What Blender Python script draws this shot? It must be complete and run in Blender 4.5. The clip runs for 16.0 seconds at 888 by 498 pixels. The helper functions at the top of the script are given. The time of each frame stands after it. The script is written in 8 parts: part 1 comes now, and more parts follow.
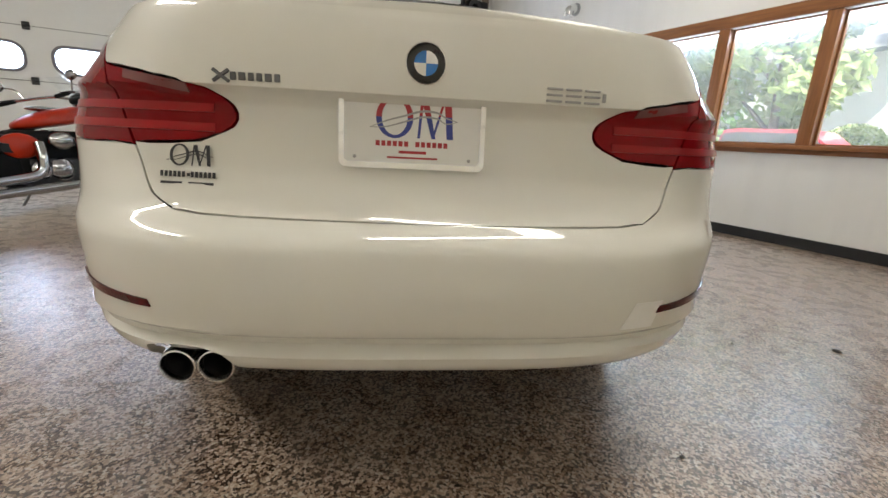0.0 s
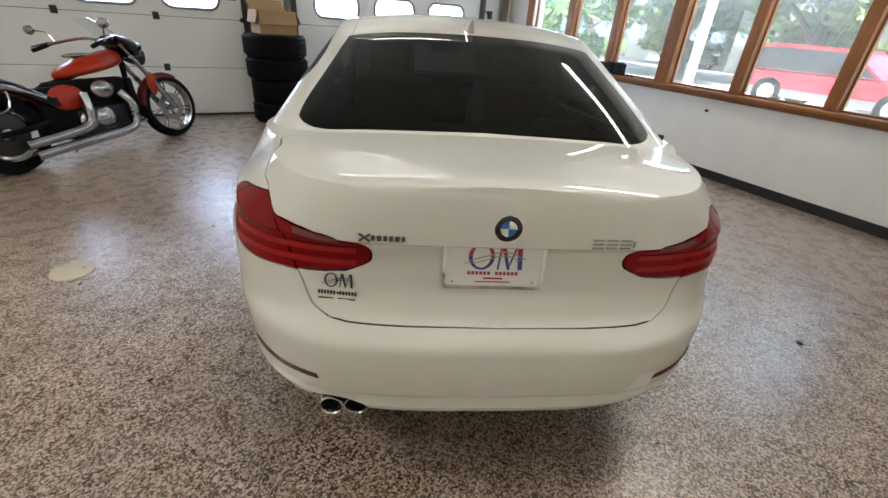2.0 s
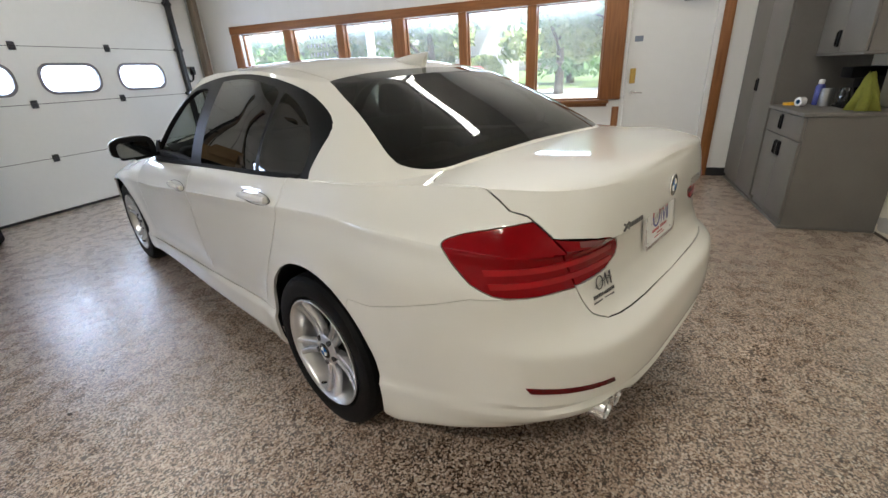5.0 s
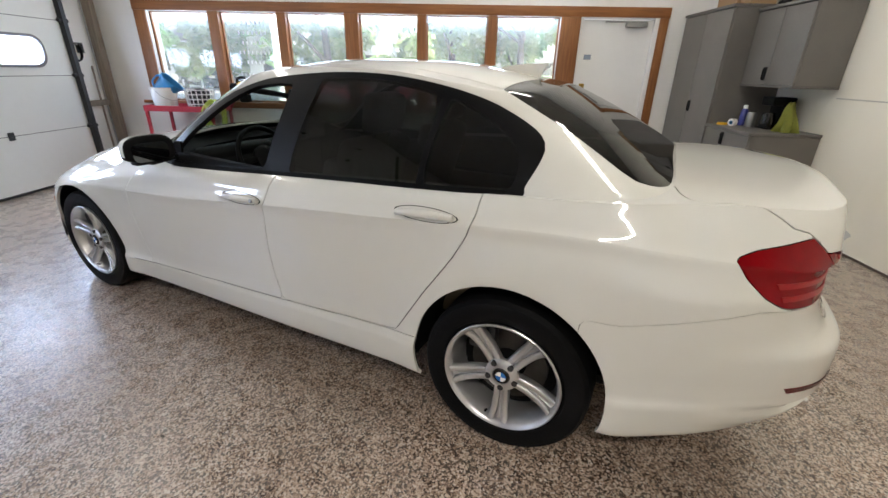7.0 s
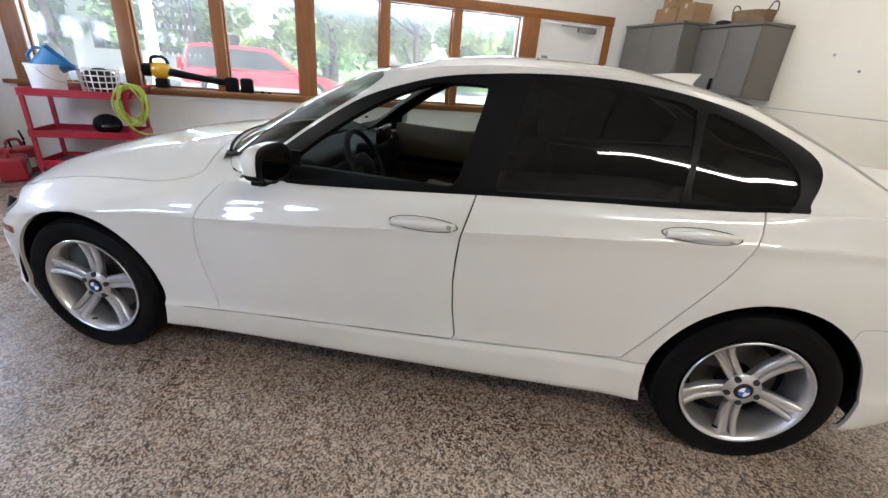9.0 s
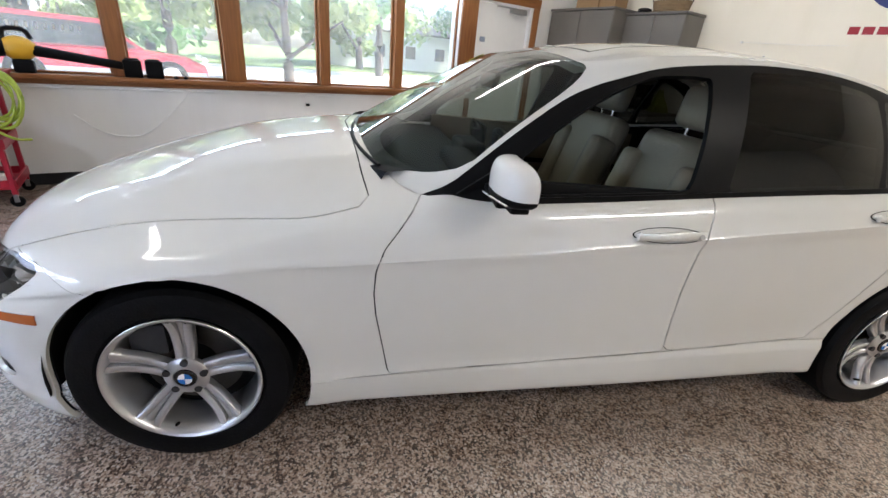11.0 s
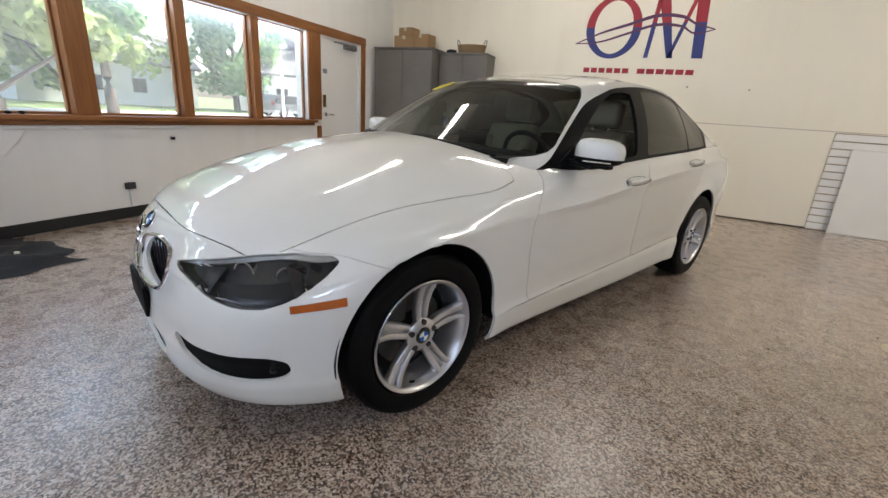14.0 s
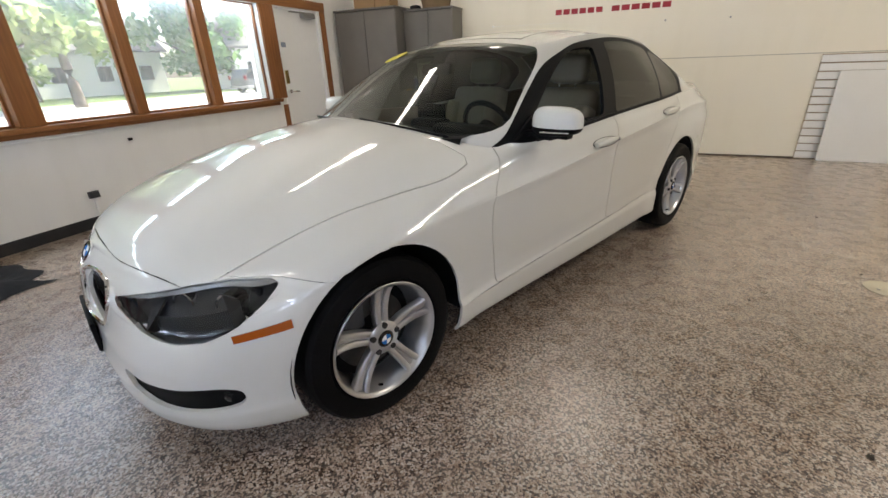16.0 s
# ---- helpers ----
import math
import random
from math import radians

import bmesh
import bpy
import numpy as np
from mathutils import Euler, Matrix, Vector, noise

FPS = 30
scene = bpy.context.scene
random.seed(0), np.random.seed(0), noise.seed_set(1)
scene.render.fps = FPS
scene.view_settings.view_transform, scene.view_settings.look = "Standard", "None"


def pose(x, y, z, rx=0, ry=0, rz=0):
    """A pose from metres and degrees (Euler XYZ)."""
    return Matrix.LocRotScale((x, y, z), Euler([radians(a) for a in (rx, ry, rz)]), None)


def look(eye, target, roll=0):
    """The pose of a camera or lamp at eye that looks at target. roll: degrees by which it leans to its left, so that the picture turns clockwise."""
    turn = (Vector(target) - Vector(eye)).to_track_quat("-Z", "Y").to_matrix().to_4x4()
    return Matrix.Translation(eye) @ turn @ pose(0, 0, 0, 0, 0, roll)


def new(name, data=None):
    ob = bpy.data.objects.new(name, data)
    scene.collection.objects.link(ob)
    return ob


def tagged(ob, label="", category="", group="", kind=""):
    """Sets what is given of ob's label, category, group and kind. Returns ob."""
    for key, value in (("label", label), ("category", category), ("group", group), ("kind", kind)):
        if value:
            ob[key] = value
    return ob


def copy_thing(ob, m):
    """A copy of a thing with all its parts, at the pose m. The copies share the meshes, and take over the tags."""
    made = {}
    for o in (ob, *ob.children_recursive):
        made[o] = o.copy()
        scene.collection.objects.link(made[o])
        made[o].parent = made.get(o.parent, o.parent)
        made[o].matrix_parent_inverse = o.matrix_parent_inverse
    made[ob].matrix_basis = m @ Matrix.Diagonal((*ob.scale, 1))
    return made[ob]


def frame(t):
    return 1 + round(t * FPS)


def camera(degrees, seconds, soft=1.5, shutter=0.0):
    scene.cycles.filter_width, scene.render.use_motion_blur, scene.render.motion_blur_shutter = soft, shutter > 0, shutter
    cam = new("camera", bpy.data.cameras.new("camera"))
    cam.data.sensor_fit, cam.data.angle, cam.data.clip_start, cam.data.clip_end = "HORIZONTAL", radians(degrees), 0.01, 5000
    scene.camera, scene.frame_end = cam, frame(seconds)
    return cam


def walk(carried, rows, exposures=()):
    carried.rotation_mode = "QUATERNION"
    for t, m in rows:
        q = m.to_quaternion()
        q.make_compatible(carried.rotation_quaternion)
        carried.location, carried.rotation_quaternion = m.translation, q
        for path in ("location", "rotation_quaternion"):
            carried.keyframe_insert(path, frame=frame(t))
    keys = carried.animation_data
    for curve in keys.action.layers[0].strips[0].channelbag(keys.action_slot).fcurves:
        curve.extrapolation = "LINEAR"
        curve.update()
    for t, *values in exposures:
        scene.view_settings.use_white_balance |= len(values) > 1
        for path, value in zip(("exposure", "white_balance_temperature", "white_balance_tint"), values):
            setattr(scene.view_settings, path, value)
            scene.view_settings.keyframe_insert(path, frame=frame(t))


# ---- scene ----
cam = camera(92.7, 16.0)
PATH = [
    (0, (-0.753, -1.618, 0.822), (0.196, 0.069, 0.318), 3.0),
    (0.5, (-0.785, -1.665, 1.036), (0.129, 0.047, 0.551), 2.6),
    (1, (-0.835, -1.73, 1.275), (0.011, -0.03, 0.647), 0.1),
    (1.5, (-0.907, -1.748, 1.411), (-0.106, -0.115, 0.579), 0.7),
    (2, (-1.011, -1.645, 1.418), (-0.152, -0.106, 0.472), 4.3),
    (2.5, (-1.169, -1.481, 1.427), (-0.199, 0.034, 0.553), 5.4),
    (3, (-1.402, -1.36, 1.428), (-0.244, 0.024, 0.566), 3.7),
    (3.5, (-1.552, -1.19, 1.372), (-0.188, -0.009, 0.509), 4.2),
    (4, (-1.662, -0.992, 1.334), (-0.139, 0.035, 0.542), 2.4),
    (4.2, (-1.729, -0.924, 1.322), (-0.146, 0.029, 0.556), 0.9),
    (6.3, (-2.153, 0.085, 1.4), (-0.342, 0.275, 0.573), 1.1),
    (6.5, (-2.159, 0.203, 1.396), (-0.335, 0.338, 0.587), 2.4),
    (7, (-2.104, 0.541, 1.399), (-0.264, 0.636, 0.62), 1.3),
    (7.5, (-2.088, 0.901, 1.398), (-0.233, 0.81, 0.655), 2.6),
    (8, (-2.05, 1.225, 1.411), (-0.222, 0.96, 0.645), 3.3),
    (8.5, (-1.865, 1.548, 1.401), (-0.054, 1.186, 0.634), 3.1),
    (9, (-1.726, 1.882, 1.376), (0.042, 1.376, 0.589), 4.7),
    (9.5, (-1.582, 2.187, 1.387), (0.12, 1.521, 0.574), 5.3),
    (10, (-1.338, 2.434, 1.358), (0.317, 1.692, 0.516), 4.2),
    (10.2, (-1.252, 2.526, 1.354), (0.384, 1.752, 0.502), 4.3),
    (12.3, (-0.616, 3.594, 1.205), (0.451, 2.045, 0.526), 6.3),
    (12.5, (-0.584, 3.69, 1.194), (0.432, 2.106, 0.517), 6.4),
    (13, (-0.426, 3.85, 1.157), (0.42, 2.201, 0.405), 5.1),
    (13.5, (-0.315, 4.037, 1.129), (0.469, 2.348, 0.399), 4.8),
    (14, (-0.298, 4.263, 1.153), (0.465, 2.52, 0.537), 4.0),
    (14.5, (-0.294, 4.367, 1.156), (0.528, 2.639, 0.571), 4.2),
    (15, (-0.293, 4.374, 1.148), (0.492, 2.658, 0.485), 4.1),
    (15.5, (-0.313, 4.311, 1.188), (0.432, 2.616, 0.431), 1.8),
    (16, (-0.408, 4.086, 1.265), (0.323, 2.404, 0.468), -2.2),
]
walk(cam, [(t, look(e, g, r)) for t, e, g, r in PATH],
     [(0.0, 3.03, 6400, 10), (1.0, 2.80, 6200, 10), (4.0, 2.87, 6250, 10), (7.0, 2.99, 6250, 12), (10.0, 3.17, 6100, 14), (12.5, 2.80, 6400, 14), (14.0, 2.74, 6500, 13), (16.0, 2.74, 6700, 12)])
# strip lights: place, heading and watts
LAMPS = [(2.8, 0.3, 90, 3.4), (-4.0, 0.5, 90, 13.0), (0.3, -1.1, 0, 3.2), (1.3, 4.7, 0, 0.6)]

# ---------------------------------------------------------------- light
world = bpy.data.worlds.new("world")
scene.world = world
world.use_nodes = True
wn = world.node_tree.nodes
sky = wn.new("ShaderNodeTexSky")
sky.sky_type = "NISHITA"
sky.sun_disc = False
sky.dust_density = 3.0
sky.sun_elevation, sky.sun_rotation = radians(52), radians(200)
wn["Background"].inputs["Strength"].default_value = 0.11
world.node_tree.links.new(sky.outputs[0], wn["Background"].inputs["Color"])
sun_data = bpy.data.lights.new("sun", "SUN")
sun_data.energy, sun_data.angle, sun_data.color = 2.7, radians(0.5), (1.0, 0.95, 0.87)
sun = new("sun", sun_data)
sun.matrix_world = look((0, 0, 20), (0.3 * 20, 0.75 * 20, 0), 0)


# ---------------------------------------------------------------- materials
def nodes_of(name):
    m = bpy.data.materials.new(name)
    m.use_nodes = True
    t = m.node_tree
    return m, t.nodes, t.links, t.nodes["Principled BSDF"]


def mat(name, color, rough=0.5, metal=0.0, coat=0.0, vary=0.06, scale=8.0, bump=0.0, bump_scale=60.0, spec=0.5, emit=0.0, vcol=None):
    """A surface with slow and fine variation of its colour and, where asked, a fine relief."""
    m, n, l, p = nodes_of(name)
    p.inputs["Roughness"].default_value = rough
    p.inputs["Metallic"].default_value = metal
    p.inputs["Coat Weight"].default_value = coat
    p.inputs["Coat Roughness"].default_value = 0.03
    p.inputs["Specular IOR Level"].default_value = spec
    co = n.new("ShaderNodeTexCoord")
    a, b = n.new("ShaderNodeTexNoise"), n.new("ShaderNodeTexNoise")
    a.inputs["Scale"].default_value, b.inputs["Scale"].default_value = scale * 0.25, scale * 6
    a.inputs["Detail"].default_value = b.inputs["Detail"].default_value = 5
    l.new(co.outputs["Object"], a.inputs["Vector"])
    l.new(co.outputs["Object"], b.inputs["Vector"])
    mix = n.new("ShaderNodeMath")
    mix.operation = "MULTIPLY_ADD"
    mix.inputs[1].default_value, mix.inputs[2].default_value = 0.4, 0.0
    l.new(b.outputs["Fac"], mix.inputs[0])
    add = n.new("ShaderNodeMath")
    l.new(mix.outputs[0], add.inputs[0])
    l.new(a.outputs["Fac"], add.inputs[1])
    ramp = n.new("ShaderNodeMix")
    ramp.data_type = "RGBA"
    lo = vcol or tuple(c * (1 - 2 * vary) for c in color)
    ramp.inputs["A"].default_value = (*lo, 1)
    ramp.inputs["B"].default_value = (*color, 1)
    rng = n.new("ShaderNodeMapRange")
    rng.inputs["From Min"].default_value, rng.inputs["From Max"].default_value = 0.4, 0.95
    l.new(add.outputs[0], rng.inputs["Value"])
    l.new(rng.outputs[0], ramp.inputs["Factor"])
    l.new(ramp.outputs["Result"], p.inputs["Base Color"])
    if bump:
        c = n.new("ShaderNodeTexNoise")
        c.inputs["Scale"].default_value, c.inputs["Detail"].default_value = bump_scale, 4
        l.new(co.outputs["Object"], c.inputs["Vector"])
        bp = n.new("ShaderNodeBump")
        bp.inputs["Strength"].default_value, bp.inputs["Distance"].default_value = bump, 0.004
        l.new(c.outputs["Fac"], bp.inputs["Height"])
        l.new(bp.outputs[0], p.inputs["Normal"])
    if emit:
        p.inputs["Emission Color"].default_value = (*color, 1)
        p.inputs["Emission Strength"].default_value = emit
    return m


def pane(name, tint, ior=1.5, rough=0.0, floor=0.0, veil=0.0):
    """Thin glass: tinted see-through with a mirror part that grows at grazing angles."""
    m, n, l, p = nodes_of(name)
    n.remove(p)
    tr, gl, fr, mx = n.new("ShaderNodeBsdfTransparent"), n.new("ShaderNodeBsdfGlossy"), n.new("ShaderNodeLayerWeight"), n.new("ShaderNodeMixShader")
    pw, ma = n.new("ShaderNodeMath"), n.new("ShaderNodeMath")
    pw.operation, ma.operation = "POWER", "MULTIPLY_ADD"
    pw.inputs[1].default_value = 4.0
    f0 = ((ior - 1) / (ior + 1)) ** 2
    ma.inputs[1].default_value, ma.inputs[2].default_value = 1 - f0, f0 + floor
    tr.inputs[0].default_value = (*tint, 1)
    gl.inputs["Roughness"].default_value = rough
    fr.inputs["Blend"].default_value = 0.5
    l.new(fr.outputs["Facing"], pw.inputs[0])
    l.new(pw.outputs[0], ma.inputs[0])
    l.new(ma.outputs[0], mx.inputs[0])
    l.new(tr.outputs[0], mx.inputs[1])
    l.new(gl.outputs[0], mx.inputs[2])
    # translucent film that lays a pale, even glare over the glass
    if veil:
        film, dm = n.new("ShaderNodeBsdfTranslucent"), n.new("ShaderNodeMixShader")
        film.inputs[0].default_value = (0.9, 0.92, 0.9, 1)
        dm.inputs[0].default_value = veil
        l.new(mx.outputs[0], dm.inputs[1])
        l.new(film.outputs[0], dm.inputs[2])
        mx = dm
    l.new(mx.outputs[0], n["Material Output"].inputs["Surface"])
    return m


def wood(name, dark, light, grain_axis=2, rough=0.45):
    m, n, l, p = nodes_of(name)
    p.inputs["Roughness"].default_value = rough
    co, mp = n.new("ShaderNodeTexCoord"), n.new("ShaderNodeMapping")
    sc = [22.0, 22.0, 22.0]
    sc[grain_axis] = 1.6
    mp.inputs["Scale"].default_value = sc
    l.new(co.outputs["Object"], mp.inputs["Vector"])
    a = n.new("ShaderNodeTexNoise")
    a.inputs["Scale"].default_value, a.inputs["Detail"].default_value = 2.2, 8
    l.new(mp.outputs[0], a.inputs["Vector"])
    b = n.new("ShaderNodeTexNoise")
    b.inputs["Scale"].default_value = 0.9
    l.new(co.outputs["Object"], b.inputs["Vector"])
    add = n.new("ShaderNodeMath")
    l.new(a.outputs["Fac"], add.inputs[0])
    l.new(b.outputs["Fac"], add.inputs[1])
    r = n.new("ShaderNodeValToRGB")
    r.color_ramp.elements[0].position, r.color_ramp.elements[0].color = 0.35, (*dark, 1)
    r.color_ramp.elements[1].position, r.color_ramp.elements[1].color = 0.75, (*light, 1)
    half = n.new("ShaderNodeMath")
    half.operation = "MULTIPLY"
    half.inputs[1].default_value = 0.5
    l.new(add.outputs[0], half.inputs[0])
    l.new(half.outputs[0], r.inputs[0])
    l.new(r.outputs[0], p.inputs["Base Color"])
    bp = n.new("ShaderNodeBump")
    bp.inputs["Strength"].default_value, bp.inputs["Distance"].default_value = 0.25, 0.002
    l.new(a.outputs["Fac"], bp.inputs["Height"])
    l.new(bp.outputs[0], p.inputs["Normal"])
    return m


def speckled_floor():
    """Sealed exposed-stone epoxy: tan, brown, grey and dark chips of a few millimetres under a glossy coat, with worn and dusty patches."""
    m, n, l, p = nodes_of("chip_epoxy_floor")
    co = n.new("ShaderNodeTexCoord")
    v = n.new("ShaderNodeTexVoronoi")
    v.inputs["Scale"].default_value = 145
    v2 = n.new("ShaderNodeTexVoronoi")
    v2.inputs["Scale"].default_value = 250
    big, mid = n.new("ShaderNodeTexNoise"), n.new("ShaderNodeTexNoise")
    big.inputs["Scale"].default_value, big.inputs["Detail"].default_value = 0.7, 6
    mid.inputs["Scale"].default_value, mid.inputs["Detail"].default_value = 9, 6
    for x in (v, v2, big, mid):
        l.new(co.outputs["Object"], x.inputs["Vector"])
    sep, sep2 = n.new("ShaderNodeSeparateColor"), n.new("ShaderNodeSeparateColor")
    l.new(v.outputs["Color"], sep.inputs[0])
    l.new(v2.outputs["Color"], sep2.inputs[0])
    mean = n.new("ShaderNodeMath")
    mean.operation = "MULTIPLY_ADD"
    mean.inputs[1].default_value = 0.20
    l.new(sep2.outputs[0], mean.inputs[0])
    sc = n.new("ShaderNodeMath")
    sc.operation = "MULTIPLY"
    sc.inputs[1].default_value = 0.84
    l.new(sep.outputs[0], sc.inputs[0])
    l.new(sc.outputs[0], mean.inputs[2])
    r = n.new("ShaderNodeValToRGB")
    stops = [(0.0, (0.025, 0.019, 0.017)), (0.28, (0.085, 0.052, 0.036)), (0.46, (0.29, 0.190, 0.134)), (0.6, (0.48, 0.350, 0.260)), (0.78, (0.64, 0.505, 0.395)), (1.0, (0.76, 0.71, 0.64))]
    e = r.color_ramp.elements
    e[0].position, e[0].color = stops[0][0], (*stops[0][1], 1)
    e[1].position, e[1].color = stops[-1][0], (*stops[-1][1], 1)
    for pos, c in stops[1:-1]:
        k = e.new(pos)
        k.color = (*c, 1)
    l.new(mean.outputs[0], r.inputs[0])
    dirt = n.new("ShaderNodeMapRange")
    dirt.inputs["From Min"].default_value, dirt.inputs["From Max"].default_value = 0.35, 0.7
    dirt.inputs["To Min"].default_value, dirt.inputs["To Max"].default_value = 0.68, 0.98
    l.new(big.outputs["Fac"], dirt.inputs["Value"])
    mul = n.new("ShaderNodeMix")
    mul.data_type, mul.blend_type = "RGBA", "MULTIPLY"
    mul.inputs["Factor"].default_value = 1.0
    l.new(r.outputs[0], mul.inputs["A"])
    l.new(dirt.outputs[0], mul.inputs["B"])
    l.new(mul.outputs["Result"], p.inputs["Base Color"])
    ro = n.new("ShaderNodeMapRange")
    ro.inputs["To Min"].default_value, ro.inputs["To Max"].default_value = 0.16, 0.42
    ro.inputs["From Min"].default_value, ro.inputs["From Max"].default_value = 0.3, 0.7
    l.new(mid.outputs["Fac"], ro.inputs["Value"])
    l.new(ro.outputs[0], p.inputs["Roughness"])
    p.inputs["Specular IOR Level"].default_value = 0.6
    p.inputs["Coat Weight"].default_value, p.inputs["Coat Roughness"].default_value = 0.8, 0.30
    p.inputs["Coat IOR"].default_value = 1.65
    bp = n.new("ShaderNodeBump")
    bp.inputs["Strength"].default_value, bp.inputs["Distance"].default_value = 0.2, 0.0015
    l.new(v2.outputs["Distance"], bp.inputs["Height"])
    bp2 = n.new("ShaderNodeBump")
    bp2.inputs["Strength"].default_value, bp2.inputs["Distance"].default_value = 0.12, 0.005
    l.new(mid.outputs["Fac"], bp2.inputs["Height"])
    l.new(bp.outputs[0], bp2.inputs["Normal"])
    l.new(bp2.outputs[0], p.inputs["Normal"])
    return m


def plaster(name, base, stain, rough=0.6):
    """Painted wall with faint drips, scuffs and patched areas."""
    m, n, l, p = nodes_of(name)
    p.inputs["Roughness"].default_value = rough
    co, mp = n.new("ShaderNodeTexCoord"), n.new("ShaderNodeMapping")
    mp.inputs["Scale"].default_value = (3.0, 3.0, 0.45)
    l.new(co.outputs["Object"], mp.inputs["Vector"])
    a, b, c = (n.new("ShaderNodeTexNoise") for _ in range(3))
    a.inputs["Scale"].default_value, a.inputs["Detail"].default_value = 0.9, 6
    b.inputs["Scale"].default_value, b.inputs["Detail"].default_value = 2.0, 8
    c.inputs["Scale"].default_value, c.inputs["Detail"].default_value = 70, 3
    l.new(co.outputs["Object"], a.inputs["Vector"])
    l.new(mp.outputs[0], b.inputs["Vector"])
    l.new(co.outputs["Object"], c.inputs["Vector"])
    s = n.new("ShaderNodeMath")
    s.operation = "MULTIPLY"
    l.new(a.outputs["Fac"], s.inputs[0])
    l.new(b.outputs["Fac"], s.inputs[1])
    rng = n.new("ShaderNodeMapRange")
    rng.inputs["From Min"].default_value, rng.inputs["From Max"].default_value = 0.24, 0.5
    l.new(s.outputs[0], rng.inputs["Value"])
    mx = n.new("ShaderNodeMix")
    mx.data_type = "RGBA"
    mx.inputs["A"].default_value, mx.inputs["B"].default_value = (*base, 1), (*stain, 1)
    l.new(rng.outputs[0], mx.inputs["Factor"])
    l.new(mx.outputs["Result"], p.inputs["Base Color"])
    bp = n.new("ShaderNodeBump")
    bp.inputs["Strength"].default_value, bp.inputs["Distance"].default_value = 0.15, 0.002
    l.new(c.outputs["Fac"], bp.inputs["Height"])
    l.new(bp.outputs[0], p.inputs["Normal"])
    return m


M_TRIMBLACK = mat("satin_black_trim", (0.005, 0.005, 0.0055), 0.4, vary=0.15, spec=0.12)
M_BADGE = mat("dark_badge_metal", (0.13, 0.13, 0.135), 0.3, 0.7, vary=0.1)
M_FLOOR = speckled_floor()
M_WALL = plaster("white_wall_paint", (0.78, 0.77, 0.74), (0.73, 0.72, 0.69))
M_BACKWALL = plaster("cream_wall_panel", (0.83, 0.785, 0.665), (0.79, 0.745, 0.62), 0.5)
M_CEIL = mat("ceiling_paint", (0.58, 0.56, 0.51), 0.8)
M_TRIMWOOD = wood("stained_pine_trim", (0.17, 0.058, 0.014), (0.36, 0.145, 0.04))
M_TRIMWOOD_H = wood("stained_pine_rail", (0.17, 0.058, 0.014), (0.36, 0.145, 0.04), 1)
M_BLACKRUBBER = mat("black_rubber_base", (0.018, 0.018, 0.02), 0.5, vary=0.2)
M_DOORWHITE = mat("white_steel_door", (0.78, 0.78, 0.77), 0.4, vary=0.03, scale=2)
M_GDOOR = mat("white_door_panel", (0.80, 0.81, 0.80), 0.45, vary=0.03, scale=3, bump=0.15, bump_scale=120)
M_STEEL = mat("galvanised_steel", (0.42, 0.42, 0.42), 0.38, 0.9, vary=0.15)
M_DARKSTEEL = mat("dark_steel", (0.06, 0.06, 0.065), 0.45, 0.6, vary=0.2)
M_CHROME = mat("chrome", (0.85, 0.85, 0.86), 0.06, 1.0, vary=0.01)
M_BRASS = mat("brass", (0.60, 0.42, 0.14), 0.25, 1.0, vary=0.1)
M_BLACK = mat("black_plastic", (0.006, 0.006, 0.0065), 0.5, spec=0.1, vary=0.2)
M_GLOSSBLACK = mat("gloss_black", (0.008, 0.008, 0.009), 0.12, coat=0.3, vary=0.1)
# the windows' washed-out glare is put into the glass as a translucent share
M_GLASS = pane("veiled_clear_pane", (0.95, 0.97, 0.96), veil=0.10)
M_LAMPGLASS = mat("glowing_tube", (1.0, 0.98, 0.93), 0.5, emit=1.7)
M_PAINT = mat("white_car_paint", (0.70, 0.69, 0.635), 0.45, coat=1.0, vary=0.01, scale=1.5)
M_PAINT.node_tree.nodes["Principled BSDF"].inputs["Coat IOR"].default_value = 1.72
M_TINT = pane("dark_tinted_glass", (0.05, 0.053, 0.05), 1.52)
M_WINDSHIELD = pane("windshield_glass", (0.5, 0.56, 0.53), 1.55)
M_TYRE = mat("tyre_rubber", (0.0055, 0.0055, 0.006), 0.55, vary=0.25, bump=0.3, bump_scale=150, spec=0.1)
M_RIM = mat("silver_alloy", (0.60, 0.60, 0.61), 0.28, 0.85, coat=0.5, vary=0.04)
M_DISC = mat("worn_brake_steel", (0.10, 0.09, 0.08), 0.4, 0.6, vary=0.3, scale=30)
M_BEIGE = mat("beige_leather", (0.28, 0.235, 0.165), 0.45, vary=0.08, bump=0.3, bump_scale=90)
M_TAN = mat("dark_tan_lining", (0.15, 0.115, 0.075), 0.55, vary=0.1, bump=0.2, bump_scale=90)
M_DASH = mat("soft_black_trim", (0.007, 0.007, 0.0075), 0.6, spec=0.15, vary=0.15, bump=0.2, bump_scale=200)
M_REDLENS = mat("red_lens", (0.24, 0.002, 0.005), 0.08, spec=0.12, coat=0.1, vary=0.15, scale=5)
M_DARKRED = mat("dark_red_lens", (0.09, 0.002, 0.004), 0.12, spec=0.2, coat=0.2, vary=0.2)
M_AMBER = mat("amber_reflector", (0.42, 0.10, 0.015), 0.18, coat=0.6, vary=0.15)
M_CLEARLENS = pane("clear_lens", (0.88, 0.90, 0.92), 1.45)
M_BLUE = mat("blue_enamel", (0.02, 0.16, 0.50), 0.2, coat=0.6, vary=0.02)
M_WHITE = mat("white_plastic", (0.80, 0.80, 0.78), 0.4, vary=0.03)


